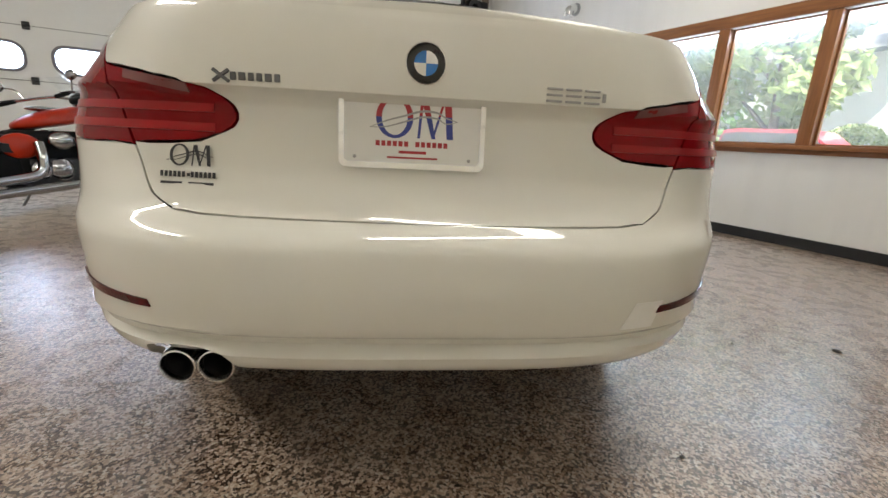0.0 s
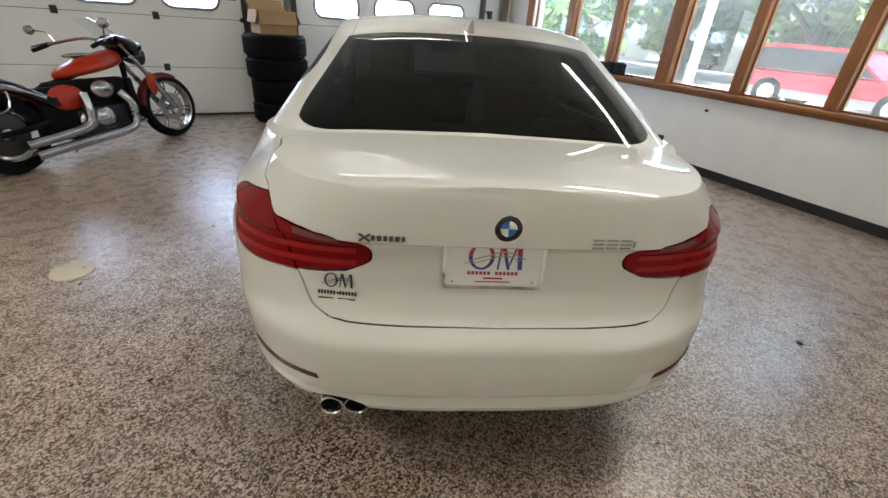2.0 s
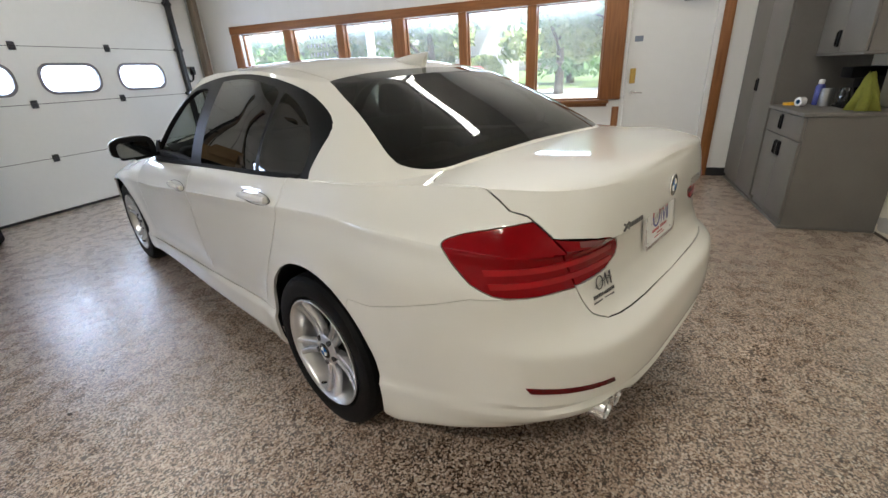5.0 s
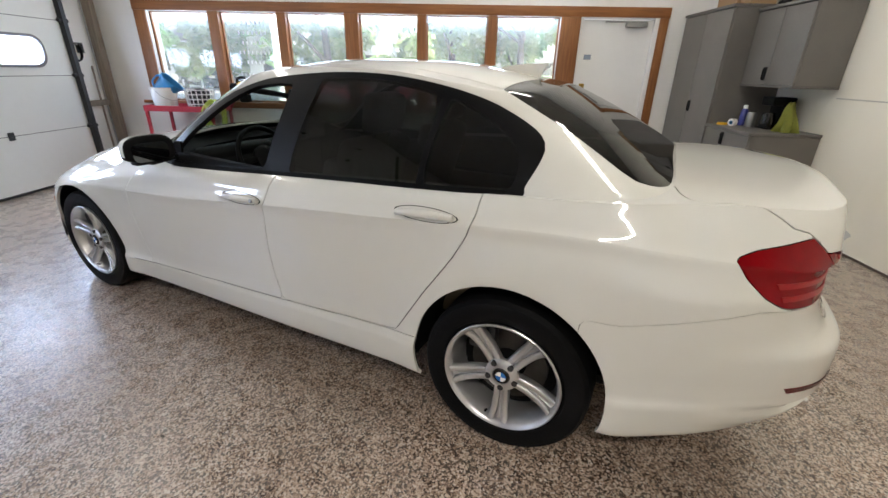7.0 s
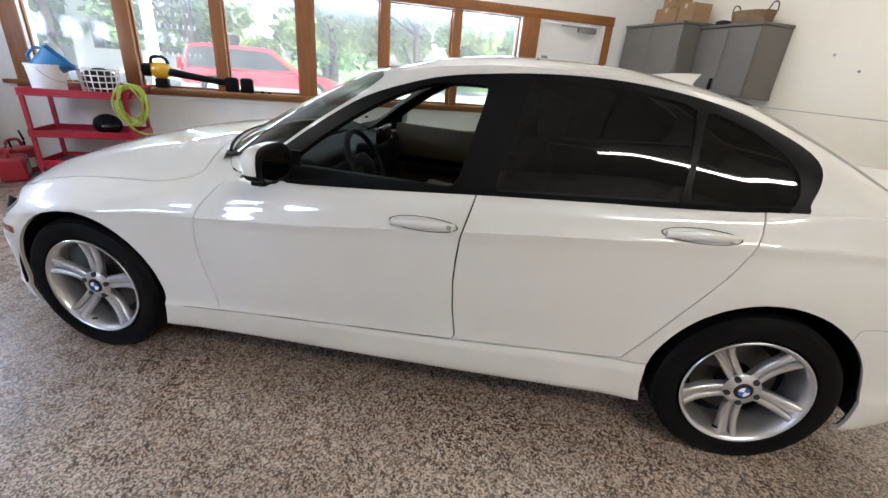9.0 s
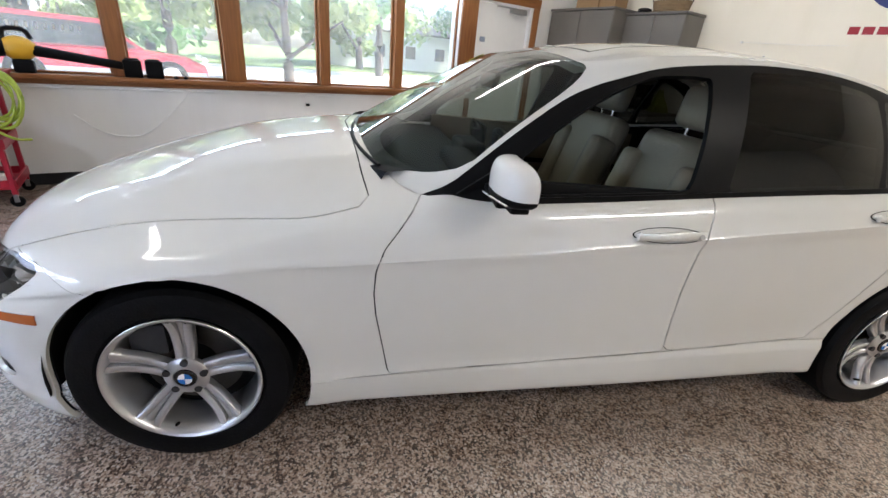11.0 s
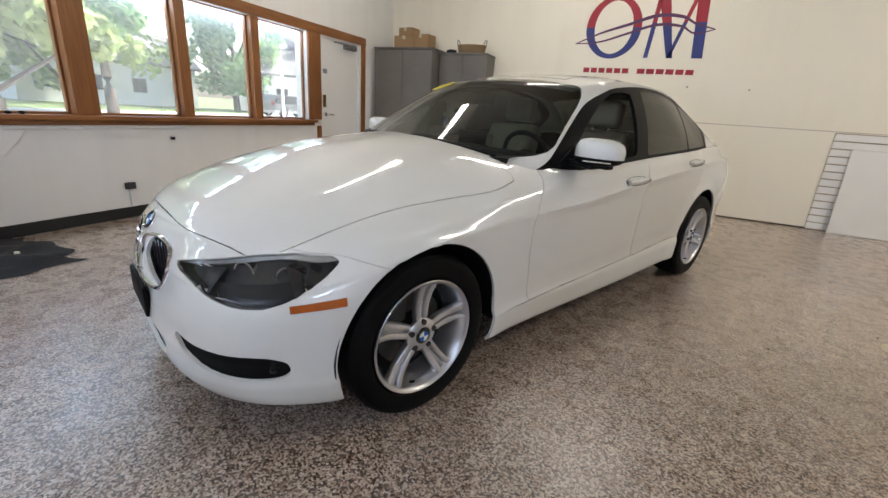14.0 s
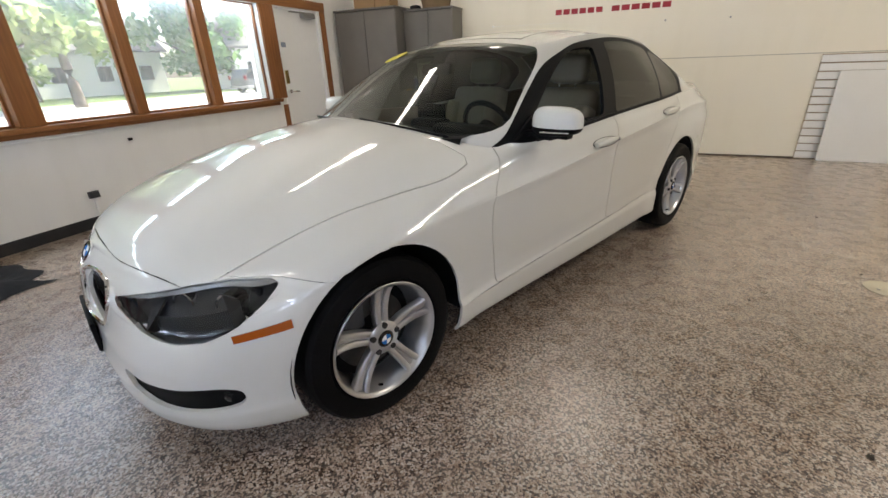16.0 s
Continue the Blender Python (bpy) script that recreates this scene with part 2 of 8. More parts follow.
# ---------------------------------------------------------------- mesh helpers
def link_mesh(name, bm, material, parent=None, label="", smooth=40, xf=None):
    """Links a bmesh as one mesh object, under its parent if given."""
    me = bpy.data.meshes.new(name)
    if xf is not None:
        bm.transform(xf)
    bmesh.ops.recalc_face_normals(bm, faces=bm.faces)
    bm.to_mesh(me)
    bm.free()
    me.materials.append(material)
    if smooth:
        me.shade_smooth()
        me.set_sharp_from_angle(angle=radians(smooth))
    ob = new(name, me)
    if parent is not None:
        ob.parent = parent
    if label:
        ob["label"] = label
    return ob


def part(name, bm, material, parent, label="", smooth=40, xf=None):
    return link_mesh(name, bm, material, parent, label, smooth, xf)


def base(name, m=None, **tags):
    ob = new(name)
    if m is not None:
        ob.matrix_basis = m
    return tagged(ob, **tags)


def structure(name, bm, material, label, category, smooth=40):
    return tagged(link_mesh(name, bm, material, None, "", smooth), label=label, category=category, kind="structure")


def add_box(bm, lo, hi, bevel=0.0, seg=2, xf=None):
    """A box between two corners, its edges rounded by bevel."""
    t = bmesh.new()
    bmesh.ops.create_cube(t, size=1)
    for v in t.verts:
        v.co = Vector([(lo[i] + hi[i]) / 2 + v.co[i] * (hi[i] - lo[i]) for i in range(3)])
    if bevel:
        bmesh.ops.bevel(t, geom=t.edges[:], offset=bevel, segments=seg, profile=0.6, affect="EDGES")
    if xf is not None:
        t.transform(xf)
    merge(bm, t)
    return bm


def merge(bm, other):
    me = bpy.data.meshes.new("tmp")
    other.to_mesh(me)
    other.free()
    bm.from_mesh(me)
    bpy.data.meshes.remove(me)
    return bm


def box(lo, hi, bevel=0.0, seg=2, xf=None):
    return add_box(bmesh.new(), lo, hi, bevel, seg, xf)


def add_rod(bm, a, b, r, r2=None, n=12, caps=True):
    """A straight rod from a to b."""
    a, b = Vector(a), Vector(b)
    r2 = r if r2 is None else r2
    q = (b - a).to_track_quat("Z", "Y")
    rings = []
    for c, rad in ((a, r), (b, r2)):
        rings.append([bm.verts.new(c + q @ Vector((rad * math.cos(k * math.tau / n), rad * math.sin(k * math.tau / n), 0))) for k in range(n)])
    for k in range(n):
        bm.faces.new((rings[0][k], rings[0][(k + 1) % n], rings[1][(k + 1) % n], rings[1][k]))
    if caps:
        bm.faces.new(rings[0][::-1])
        bm.faces.new(rings[1])
    return bm


def rod(a, b, r, r2=None, n=12):
    return add_rod(bmesh.new(), a, b, r, r2, n)


def smooth_line(pts, closed=False, steps=6):
    """Catmull-Rom through the points."""
    pts = [Vector(p) for p in pts]
    n, out = len(pts), []
    for i in range(n if closed else n - 1):
        if closed:
            p0, p1, p2, p3 = pts[i - 1], pts[i], pts[(i + 1) % n], pts[(i + 2) % n]
        else:
            p0, p1, p2, p3 = pts[max(i - 1, 0)], pts[i], pts[i + 1], pts[min(i + 2, n - 1)]
        for k in range(steps):
            t = k / steps
            out.append(0.5 * (2 * p1 + (p2 - p0) * t + (2 * p0 - 5 * p1 + 4 * p2 - p3) * t * t + (3 * p1 - p0 - 3 * p2 + p3) * t ** 3))
    if not closed:
        out.append(pts[-1])
    return out


def add_tube(bm, pts, r, n=8, smooth=True, steps=5, taper=None):
    """A round tube along the points."""
    line = smooth_line(pts, False, steps) if smooth else [Vector(p) for p in pts]
    rings, up = [], Vector((0, 0, 1))
    for i, c in enumerate(line):
        d = (line[min(i + 1, len(line) - 1)] - line[max(i - 1, 0)]).normalized()
        s = d.cross(up)
        if s.length < 0.05:
            s = d.cross(Vector((1, 0, 0)))
        s.normalize()
        u = s.cross(d)
        rr = r if taper is None else r + (taper - r) * i / (len(line) - 1)
        rings.append([bm.verts.new(c + rr * (s * math.cos(k * math.tau / n) + u * math.sin(k * math.tau / n))) for k in range(n)])
    for a, b in zip(rings, rings[1:]):
        for k in range(n):
            bm.faces.new((a[k], a[(k + 1) % n], b[(k + 1) % n], b[k]))
    bm.faces.new(rings[0][::-1])
    bm.faces.new(rings[-1])
    return bm


def tube(pts, r, n=8, smooth=True, steps=5, taper=None):
    return add_tube(bmesh.new(), pts, r, n, smooth, steps, taper)


def add_lathe(bm, profile, n=32, axis="z", close=False):
    """A turned form: profile rows of (radius, height) about an axis through the origin."""
    rings = []
    for r, h in profile:
        ring = []
        for k in range(n):
            a = k * math.tau / n
            p = (r * math.cos(a), r * math.sin(a), h)
            if axis == "x":
                p = (h, r * math.cos(a), r * math.sin(a))
            if axis == "y":
                p = (r * math.cos(a), h, r * math.sin(a))
            ring.append(bm.verts.new(p))
        rings.append(ring)
    pairs = list(zip(rings, rings[1:]))
    if close:
        pairs.append((rings[-1], rings[0]))
    for a, b in pairs:
        for k in range(n):
            bm.faces.new((a[k], a[(k + 1) % n], b[(k + 1) % n], b[k]))
    if not close:
        bm.faces.new(rings[0][::-1])
        bm.faces.new(rings[-1])
    return bm


def lathe(profile, n=32, axis="z", close=False):
    return add_lathe(bmesh.new(), profile, n, axis, close)


def add_prism(bm, outline, depth, plane="xz", at=0.0, xf=None):
    """A flat outline given depth. plane xz: the outline is (x, z), and it runs from y = at to at + depth; likewise yz (x) and xy (z)."""
    t = bmesh.new()

    def put(p, d):
        return {"xz": (p[0], d, p[1]), "yz": (d, p[0], p[1]), "xy": (p[0], p[1], d)}[plane]
    a = [t.verts.new(put(p, at)) for p in outline]
    b = [t.verts.new(put(p, at + depth)) for p in outline]
    k = len(a)
    for i in range(k):
        t.faces.new((a[i], a[(i + 1) % k], b[(i + 1) % k], b[i]))
    t.faces.new(a[::-1])
    t.faces.new(b)
    bmesh.ops.recalc_face_normals(t, faces=t.faces)
    if xf is not None:
        t.transform(xf)
    merge(bm, t)
    return bm


def prism(outline, depth, plane="xz", at=0.0, xf=None):
    return add_prism(bmesh.new(), outline, depth, plane, at, xf)


def blob(center, size, seed=0, sub=2, rough=0.15, freq=3.0):
    """A lumpy rounded form."""
    bm = bmesh.new()
    bmesh.ops.create_icosphere(bm, subdivisions=sub, radius=1)
    for v in bm.verts:
        k = 1 + rough * noise.noise(v.co * freq + Vector((seed * 7.1, seed * 3.3, 0)))
        v.co = Vector([center[i] + v.co[i] * k * size[i] for i in range(3)])
    return bm


def rounded(x0, x1, z0, z1, r, n=6):
    """The outline of a rectangle with round corners."""
    out = []
    for cx, cz, a0 in ((x1 - r, z1 - r, 0), (x0 + r, z1 - r, 90), (x0 + r, z0 + r, 180), (x1 - r, z0 + r, 270)):
        for k in range(n + 1):
            a = radians(a0 + 90 * k / n)
            out.append((cx + r * math.cos(a), cz + r * math.sin(a)))
    return out

# ---------------------------------------------------------------- the room
XW, YB, YG, XL, HC = 4.0, -2.71, 5.49, -6.6, 3.95
structure("floor", box((XL - 0.2, YB - 0.2, -0.12), (XW + 0.2, YG + 0.26, 0)), M_FLOOR, "speckled brown stone-chip epoxy floor, scuffed and shiny", "floor", 0)
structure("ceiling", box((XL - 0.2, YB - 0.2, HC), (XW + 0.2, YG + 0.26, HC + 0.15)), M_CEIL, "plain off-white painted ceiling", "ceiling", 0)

# window wall, with one long opening for the windows and one for the door
WY0, WY1, WZ0, WZ1 = -0.55, 4.86, 0.93, 2.04
DY0, DY1, DZ = -1.76, -0.80, 2.07
bm = bmesh.new()
add_box(bm, (XW, DY1 + 0.0, 0), (XW + 0.2, YG + 0.06, WZ0 - 0.04))
add_box(bm, (XW, WY1, WZ0 - 0.04), (XW + 0.2, YG + 0.06, WZ1))
add_box(bm, (XW, DY1, WZ0 - 0.04), (XW + 0.2, WY0, WZ1))
add_box(bm, (XW, YB, 0), (XW + 0.2, DY0, DZ))
add_box(bm, (XW, DY1, WZ1), (XW + 0.2, YG + 0.06, HC))
add_box(bm, (XW, DY0, DZ), (XW + 0.2, DY1, HC))
add_box(bm, (XW, YB, DZ), (XW + 0.2, DY0, HC))
structure("wall_east", bm, M_WALL, "white painted wall below and above a row of windows", "wall", 0)
structure("wall_south", box((XL - 0.2, YB - 0.2, 0), (XW + 0.2, YB, HC)), M_BACKWALL, "cream panelled wall with a large painted sign", "wall", 0)
structure("wall_west", box((XL - 0.2, YB, 0), (XL, YG + 0.06, HC)), M_WALL, "plain white painted wall", "wall", 0)
D1, D2 = (-3.49, -0.45), (0.27, 3.32)
DH = 3.6
bm = bmesh.new()
for x0, x1 in ((XL, D1[0] + 0.06), (D1[1] - 0.06, D2[0] + 0.06), (D2[1] - 0.06, XW)):
    add_box(bm, (x0, YG + 0.06, 0), (x1, YG + 0.26, HC))
for x0, x1 in (D1, D2):
    add_box(bm, (x0 + 0.06, YG + 0.06, DH), (x1 - 0.06, YG + 0.26, HC))
structure("wall_north", bm, M_WALL, "white painted wall between two overhead doors", "wall", 0)

# black rubber base along the window wall
bm = bmesh.new()
add_box(bm, (XW - 0.008, DY1 + 0.09, 0), (XW, YG + 0.06, 0.1), 0.003, 1)
add_box(bm, (XW - 0.008, YB, 0), (XW, DY0 - 0.1, 0.1), 0.003, 1)
structure("baseboard", bm, M_BLACKRUBBER, "black rubber wall base", "baseboard")

# row of six windows in stained pine
win = base("window_1", label="row of six fixed windows in stained pine trim", category="window", kind="structure")
CUTS = [(4.86, 4.03), (3.89, 3.11), (2.99, 2.21), (2.03, 1.26), (1.15, 0.36), (0.25, -0.55)]
part("header", box((XW - 0.022, DY0 - 0.12, 2.045), (XW + 0.02, WY1 + 0.17, 2.16), 0.006), M_TRIMWOOD_H, win)
part("sill", box((XW - 0.07, WY0 - 0.12, 0.885), (XW + 0.14, WY1 + 0.2, 0.925), 0.008), M_TRIMWOOD_H, win, "stained pine window sill")
part("ledge", box((XW - 0.05, WY1 + 0.205, 0.885), (XW - 0.001, YG - 0.35, 0.925), 0.006), M_TRIMWOOD_H, win, "stained pine ledge to the corner")
part("apron", box((XW - 0.018, WY0 - 0.1, 0.845), (XW - 0.002, WY1 + 0.18, 0.885), 0.003, 1), M_TRIMWOOD_H, win)
part("jamb", box((XW - 0.022, WY1 + 0.002, 0.926), (XW + 0.12, WY1 + 0.16, 2.044), 0.006), M_TRIMWOOD, win)
part("jamb", box((XW - 0.03, DY1 + 0.004, 0.926), (XW + 0.12, WY0 - 0.002, 2.044), 0.006), M_TRIMWOOD, win)
for k in range(5):
    a, b = CUTS[k][1], CUTS[k + 1][0]
    part("mullion", box((XW - (0.03 if k == 2 else 0.012), b, 0.926), (XW + 0.13, a, 2.044), 0.006), M_TRIMWOOD, win)
for y1, y0 in CUTS:
    p = part("pane", box((XW + 0.075, y0 - 0.004, 0.93), (XW + 0.081, y1 + 0.004, 2.04)), M_GLASS, win, "clear window glass", 0)
    p.visible_shadow = False
    bm = bmesh.new()
    for lo, hi in (((y0, 0.926), (y0 + 0.018, 2.044)), ((y1 - 0.018, 0.926), (y1, 2.044)), ((y0 + 0.018, 0.926), (y1 - 0.018, 0.944)), ((y0 + 0.018, 2.026), (y1 - 0.018, 2.044))):
        add_box(bm, (XW + 0.055, lo[0], lo[1]), (XW + 0.1, hi[0], hi[1]), 0.003, 1)
    part("stop", bm, M_TRIMWOOD, win)

# white steel side door in a pine casing
door = base("door_1", label="closed white steel door in a stained pine casing", category="door", kind="structure")
part("leaf", box((XW + 0.03, DY0 + 0.055, 0.03), (XW + 0.075, DY1 - 0.045, 2.02), 0.004, 1), M_DOORWHITE, door)
bm = bmesh.new()
add_box(bm, (XW - 0.01, DY0, 0), (XW + 0.13, DY0 + 0.05, DZ), 0.004, 1)
add_box(bm, (XW - 0.01, DY1 - 0.04, 0), (XW + 0.13, DY1 - 0.0, DZ), 0.004, 1)
add_box(bm, (XW - 0.01, DY0 + 0.05, 2.026), (XW + 0.13, DY1 - 0.04, DZ), 0.004, 1)
part("frame", bm, M_DOORWHITE, door)
part("casing", box((XW - 0.022, DY0 - 0.11, 0), (XW - 0.0, DY0 - 0.004, 2.044), 0.006), M_TRIMWOOD, door)
part("casing", box((XW - 0.022, DY1 + 0.004, 0), (XW - 0.0, DY1 + 0.085, 0.84), 0.006), M_TRIMWOOD, door)
part("threshold", box((XW - 0.03, DY0, 0), (XW + 0.14, DY1, 0.028), 0.008), M_BRASS, door, "worn brass door threshold")
bm = rod((XW + 0.028, DY1 - 0.12, 1.0), (XW - 0.0, DY1 - 0.12, 1.0), 0.03, 0.026, 20)
add_tube(bm, [(XW + 0.0, DY1 - 0.12, 1.0), (XW - 0.035, DY1 - 0.12, 1.0), (XW - 0.045, DY1 - 0.16, 1.0), (XW - 0.045, DY1 - 0.24, 0.995)], 0.009, 10)
part("lever_handle", bm, M_CHROME, door, "chrome lever handle")
part("guard_plate", box((XW + 0.018, DY1 - 0.15, 1.10), (XW + 0.029, DY1 - 0.085, 1.27), 0.004, 1), M_BRASS, door, "brass latch guard plate")
part("notice", box((XW + 0.027, DY1 - 0.19, 1.56), (XW + 0.0295, DY1 - 0.1, 1.62)), mat("blue_grey_sticker", (0.22, 0.26, 0.34), 0.4), door, "small blue-grey sticker")
bm = box((XW - 0.04, -1.62, 1.935), (XW + 0.028, -1.36, 1.995), 0.01)
add_box(bm, (XW - 0.05, -1.6, 1.985), (XW - 0.02, -1.25, 2.0), 0.003, 1)
add_box(bm, (XW - 0.05, -1.28, 1.985), (XW - 0.01, -1.1, 2.0), 0.003, 1)
part("door_closer", bm, M_STEEL, door, "grey metal door closer")


def garage_door(name, x0, x1):
    d = base(name, label="white sectional overhead door with a row of small rounded windows", category="garage door", kind="structure")
    w = x1 - x0
    y0 = YG
    for k in range(6):
        za, zb = 0.03 + 0.606 * k, 0.03 + 0.606 * (k + 1) - 0.006
        bm = bmesh.new()
        rings = [[(x0, za), (x1, za), (x1, zb), (x0, zb)]]
        wins = []
        if k == 2:
            c0 = x0 + 0.63 if x0 < -1 else x0 + 0.59
            for j in range(3):
                c = c0 + 0.91 * j
                wins.append((c - 0.325, c + 0.325))
                rings.append(rounded(c - 0.325, c + 0.325, 1.345, 1.655, 0.13))
        edges = []
        for ring in rings:
            vs = [bm.verts.new((p[0], y0, p[1])) for p in ring]
            edges += [bm.edges.new((vs[i], vs[(i + 1) % len(vs)])) for i in range(len(vs))]
        bmesh.ops.triangle_fill(bm, edges=edges, use_beauty=True)
        ext = bmesh.ops.extrude_face_region(bm, geom=bm.faces[:])
        for v in ext["geom"]:
            if isinstance(v, bmesh.types.BMVert):
                v.co.y += 0.045
        s = part("section", bm, M_GDOOR, d, "", 30)
        for a, b in wins:
            o, i = rounded(a - 0.018, b + 0.018, 1.327, 1.673, 0.14), rounded(a + 0.012, b - 0.012, 1.357, 1.643, 0.12)
            g = bmesh.new()
            lo = [[g.verts.new((p[0], yy, p[1])) for p in ring] for ring, yy in ((o, y0 - 0.001), (o, y0 - 0.012), (i, y0 - 0.012), (i, y0 + 0.02))]
            for r1, r2 in zip(lo, lo[1:]):
                for q in range(len(r1)):
                    g.faces.new((r1[q], r1[(q + 1) % len(r1)], r2[(q + 1) % len(r2)], r2[q]))
            part("window_frame", g, bpy.data.materials.get("grey_rubber_seal") or mat("grey_rubber_seal", (0.20, 0.195, 0.22), 0.5), s, "dark grey rubber window seal")
            p = part("pane", prism(rounded(a + 0.005, b - 0.005, 1.35, 1.65, 0.125), 0.004, "xz", y0 + 0.022), M_FROST, s, "milky plastic window pane", 0)
            p.visible_shadow = False
        for hx in (x0 + w / 3, x0 + 2 * w / 3):
            if k:
                bm = box((hx - 0.035, y0 - 0.012, za - 0.045), (hx + 0.035, y0 - 0.001, za + 0.04), 0.004, 1)
                add_rod(bm, (hx - 0.03, y0 - 0.012, za), (hx + 0.03, y0 - 0.012, za), 0.01)
                part("hinge", bm, M_DARKSTEEL, s)
        part("seam", box((x0 + 0.01, y0 + 0.004, zb - 0.001), (x1 - 0.01, y0 + 0.04, zb + 0.007)), M_DARKSTEEL, d)
    part("bottom_seal", box((x0, y0, 0.0), (x1, y0 + 0.045, 0.029), 0.006), M_BLACKRUBBER, d)
    for x, sgn in ((x0 - 0.03, 1), (x1 + 0.03, -1)):
        bm = bmesh.new()
        add_box(bm, (x - 0.028, y0 - 0.06, 0.02), (x + 0.028, y0 - 0.055, 3.5))
        add_box(bm, (x - 0.028, y0 - 0.055, 0.02), (x - 0.024, y0 + 0.0, 3.5))
        add_box(bm, (x + 0.024, y0 - 0.055, 0.02), (x + 0.028, y0 + 0.0, 3.5))
        part("track", bm, M_DARKSTEEL, d, "dark steel roller track", 0)
        for k in range(1, 6):
            bm = box((x - 0.05, y0 - 0.02, 0.03 + 0.606 * k - 0.03), (x + 0.05, y0 - 0.004, 0.03 + 0.606 * k + 0.03), 0.004, 1)
            add_rod(bm, (x - 0.07, y0 - 0.03, 0.03 + 0.606 * k), (x + 0.06, y0 - 0.03, 0.03 + 0.606 * k), 0.022)
            part("roller_bracket", bm, M_DARKSTEEL, d)
        part("jamb_board", box((x - 0.05 - 0.04 * sgn, y0 + 0.004, 0), (x + 0.05 - 0.04 * sgn, y0 + 0.058, 3.6), 0.003, 1), M_OLDWOOD, d, "weathered wooden jamb board")
    return d


def frosted():
    m, n, l, p = nodes_of("milky_pane")
    n.remove(p)
    a, b, mx = n.new("ShaderNodeBsdfTranslucent"), n.new("ShaderNodeBsdfTransparent"), n.new("ShaderNodeMixShader")
    a.inputs[0].default_value = b.inputs[0].default_value = (0.95, 0.97, 1.0, 1)
    mx.inputs[0].default_value = 0.3
    l.new(a.outputs[0], mx.inputs[1])
    l.new(b.outputs[0], mx.inputs[2])
    l.new(mx.outputs[0], n["Material Output"].inputs["Surface"])
    return m


M_FROST = frosted()
M_OLDWOOD = wood("weathered_wood", (0.16, 0.13, 0.10), (0.34, 0.29, 0.23), 2, 0.8)
garage_door("door_2", *D1)
garage_door("door_3", *D2)

# fluorescent fittings on the ceiling
def ceiling_light(x, y, z, turn):
    m = pose(x, y, z, 0, 0, turn)
    t = base("ceiling_light", m, label="long fluorescent strip light with two tubes", category="ceiling light", group="fluorescent strip lights")
    part("housing", box((-1.22, -0.07, 0.0), (1.22, 0.07, 0.06), 0.01), M_WHITE, t)
    for yy in (-0.045, 0.045):
        part("tube", rod((-1.2, yy, -0.03), (1.2, yy, -0.03), 0.019, n=10), M_LAMPGLASS, t, "glowing white tube")
        for xx in (-1.2, 1.17):
            part("socket", box((xx, yy - 0.014, -0.045), (xx + 0.03, yy + 0.014, 0.0), 0.003, 1), M_WHITE, t)
    return t


for lx, ly, turn, watt in LAMPS:
    ceiling_light(lx, ly, HC - 0.06, turn)
    ld = bpy.data.lights.new("strip_glow", "AREA")
    ld.shape, ld.size, ld.size_y, ld.energy, ld.color = "RECTANGLE", 2.4, 0.16, watt, (1.0, 0.935, 0.79)
    new("strip_glow", ld).matrix_world = pose(lx, ly, HC - 0.12, 0, 0, turn)
# daylight behind the milky panes of the overhead doors
for d0, c0 in ((D1[0], 0.63), (D2[0], 0.59)):
    for k in range(3):
        ld = bpy.data.lights.new("pane_daylight", "AREA")
        ld.shape, ld.size, ld.size_y, ld.energy, ld.color = "RECTANGLE", 0.6, 0.27, 1.25, (0.66, 0.78, 1.0)
        new("pane_daylight", ld).matrix_world = pose(d0 + c0 + 0.91 * k, YG + 0.04, 1.5, -90, 0, 0)
# sky light entering at the head of the window opening
ld = bpy.data.lights.new("window_skylight", "AREA")
ld.shape, ld.size, ld.size_y, ld.energy, ld.color = "RECTANGLE", 0.10, 5.3, 4.5, (0.60, 0.78, 1.0)
new("window_skylight", ld).matrix_world = pose(XW + 0.14, (WY0 + WY1) / 2, 2.0, 0, 42, 0)

# ---------------------------------------------------------------- the white sedan
CAR = pose(0.0035, 0.0366, 0, 0, 0, -23.4)
sedan = base("sedan", CAR, label="white four-door sedan with tinted rear glass and silver wheels", category="car")


def curve1(table):
    xs, ys = [p[0] for p in table], [p[1] for p in table]

    def f(x):
        if x <= xs[0]:
            return ys[0]
        if x >= xs[-1]:
            return ys[-1]
        i = max(k for k in range(len(xs)) if xs[k] <= x)
        i = min(i, len(xs) - 2)
        h = xs[i + 1] - xs[i]
        def slope(k):
            if k == 0 or k == len(xs) - 1:
                return 0.0 if len(xs) < 3 else ((ys[1] - ys[0]) / (xs[1] - xs[0]) if k == 0 else (ys[-1] - ys[-2]) / (xs[-1] - xs[-2]))
            a, b = (ys[k] - ys[k - 1]) / (xs[k] - xs[k - 1]), (ys[k + 1] - ys[k]) / (xs[k + 1] - xs[k])
            return 0.0 if a * b <= 0 else 2 * a * b / (a + b)
        t, m0, m1 = (x - xs[i]) / h, slope(i) * h, slope(i + 1) * h
        return (2 * t**3 - 3 * t**2 + 1) * ys[i] + (t**3 - 2 * t**2 + t) * m0 + (-2 * t**3 + 3 * t**2) * ys[i + 1] + (t**3 - t**2) * m1
    return f


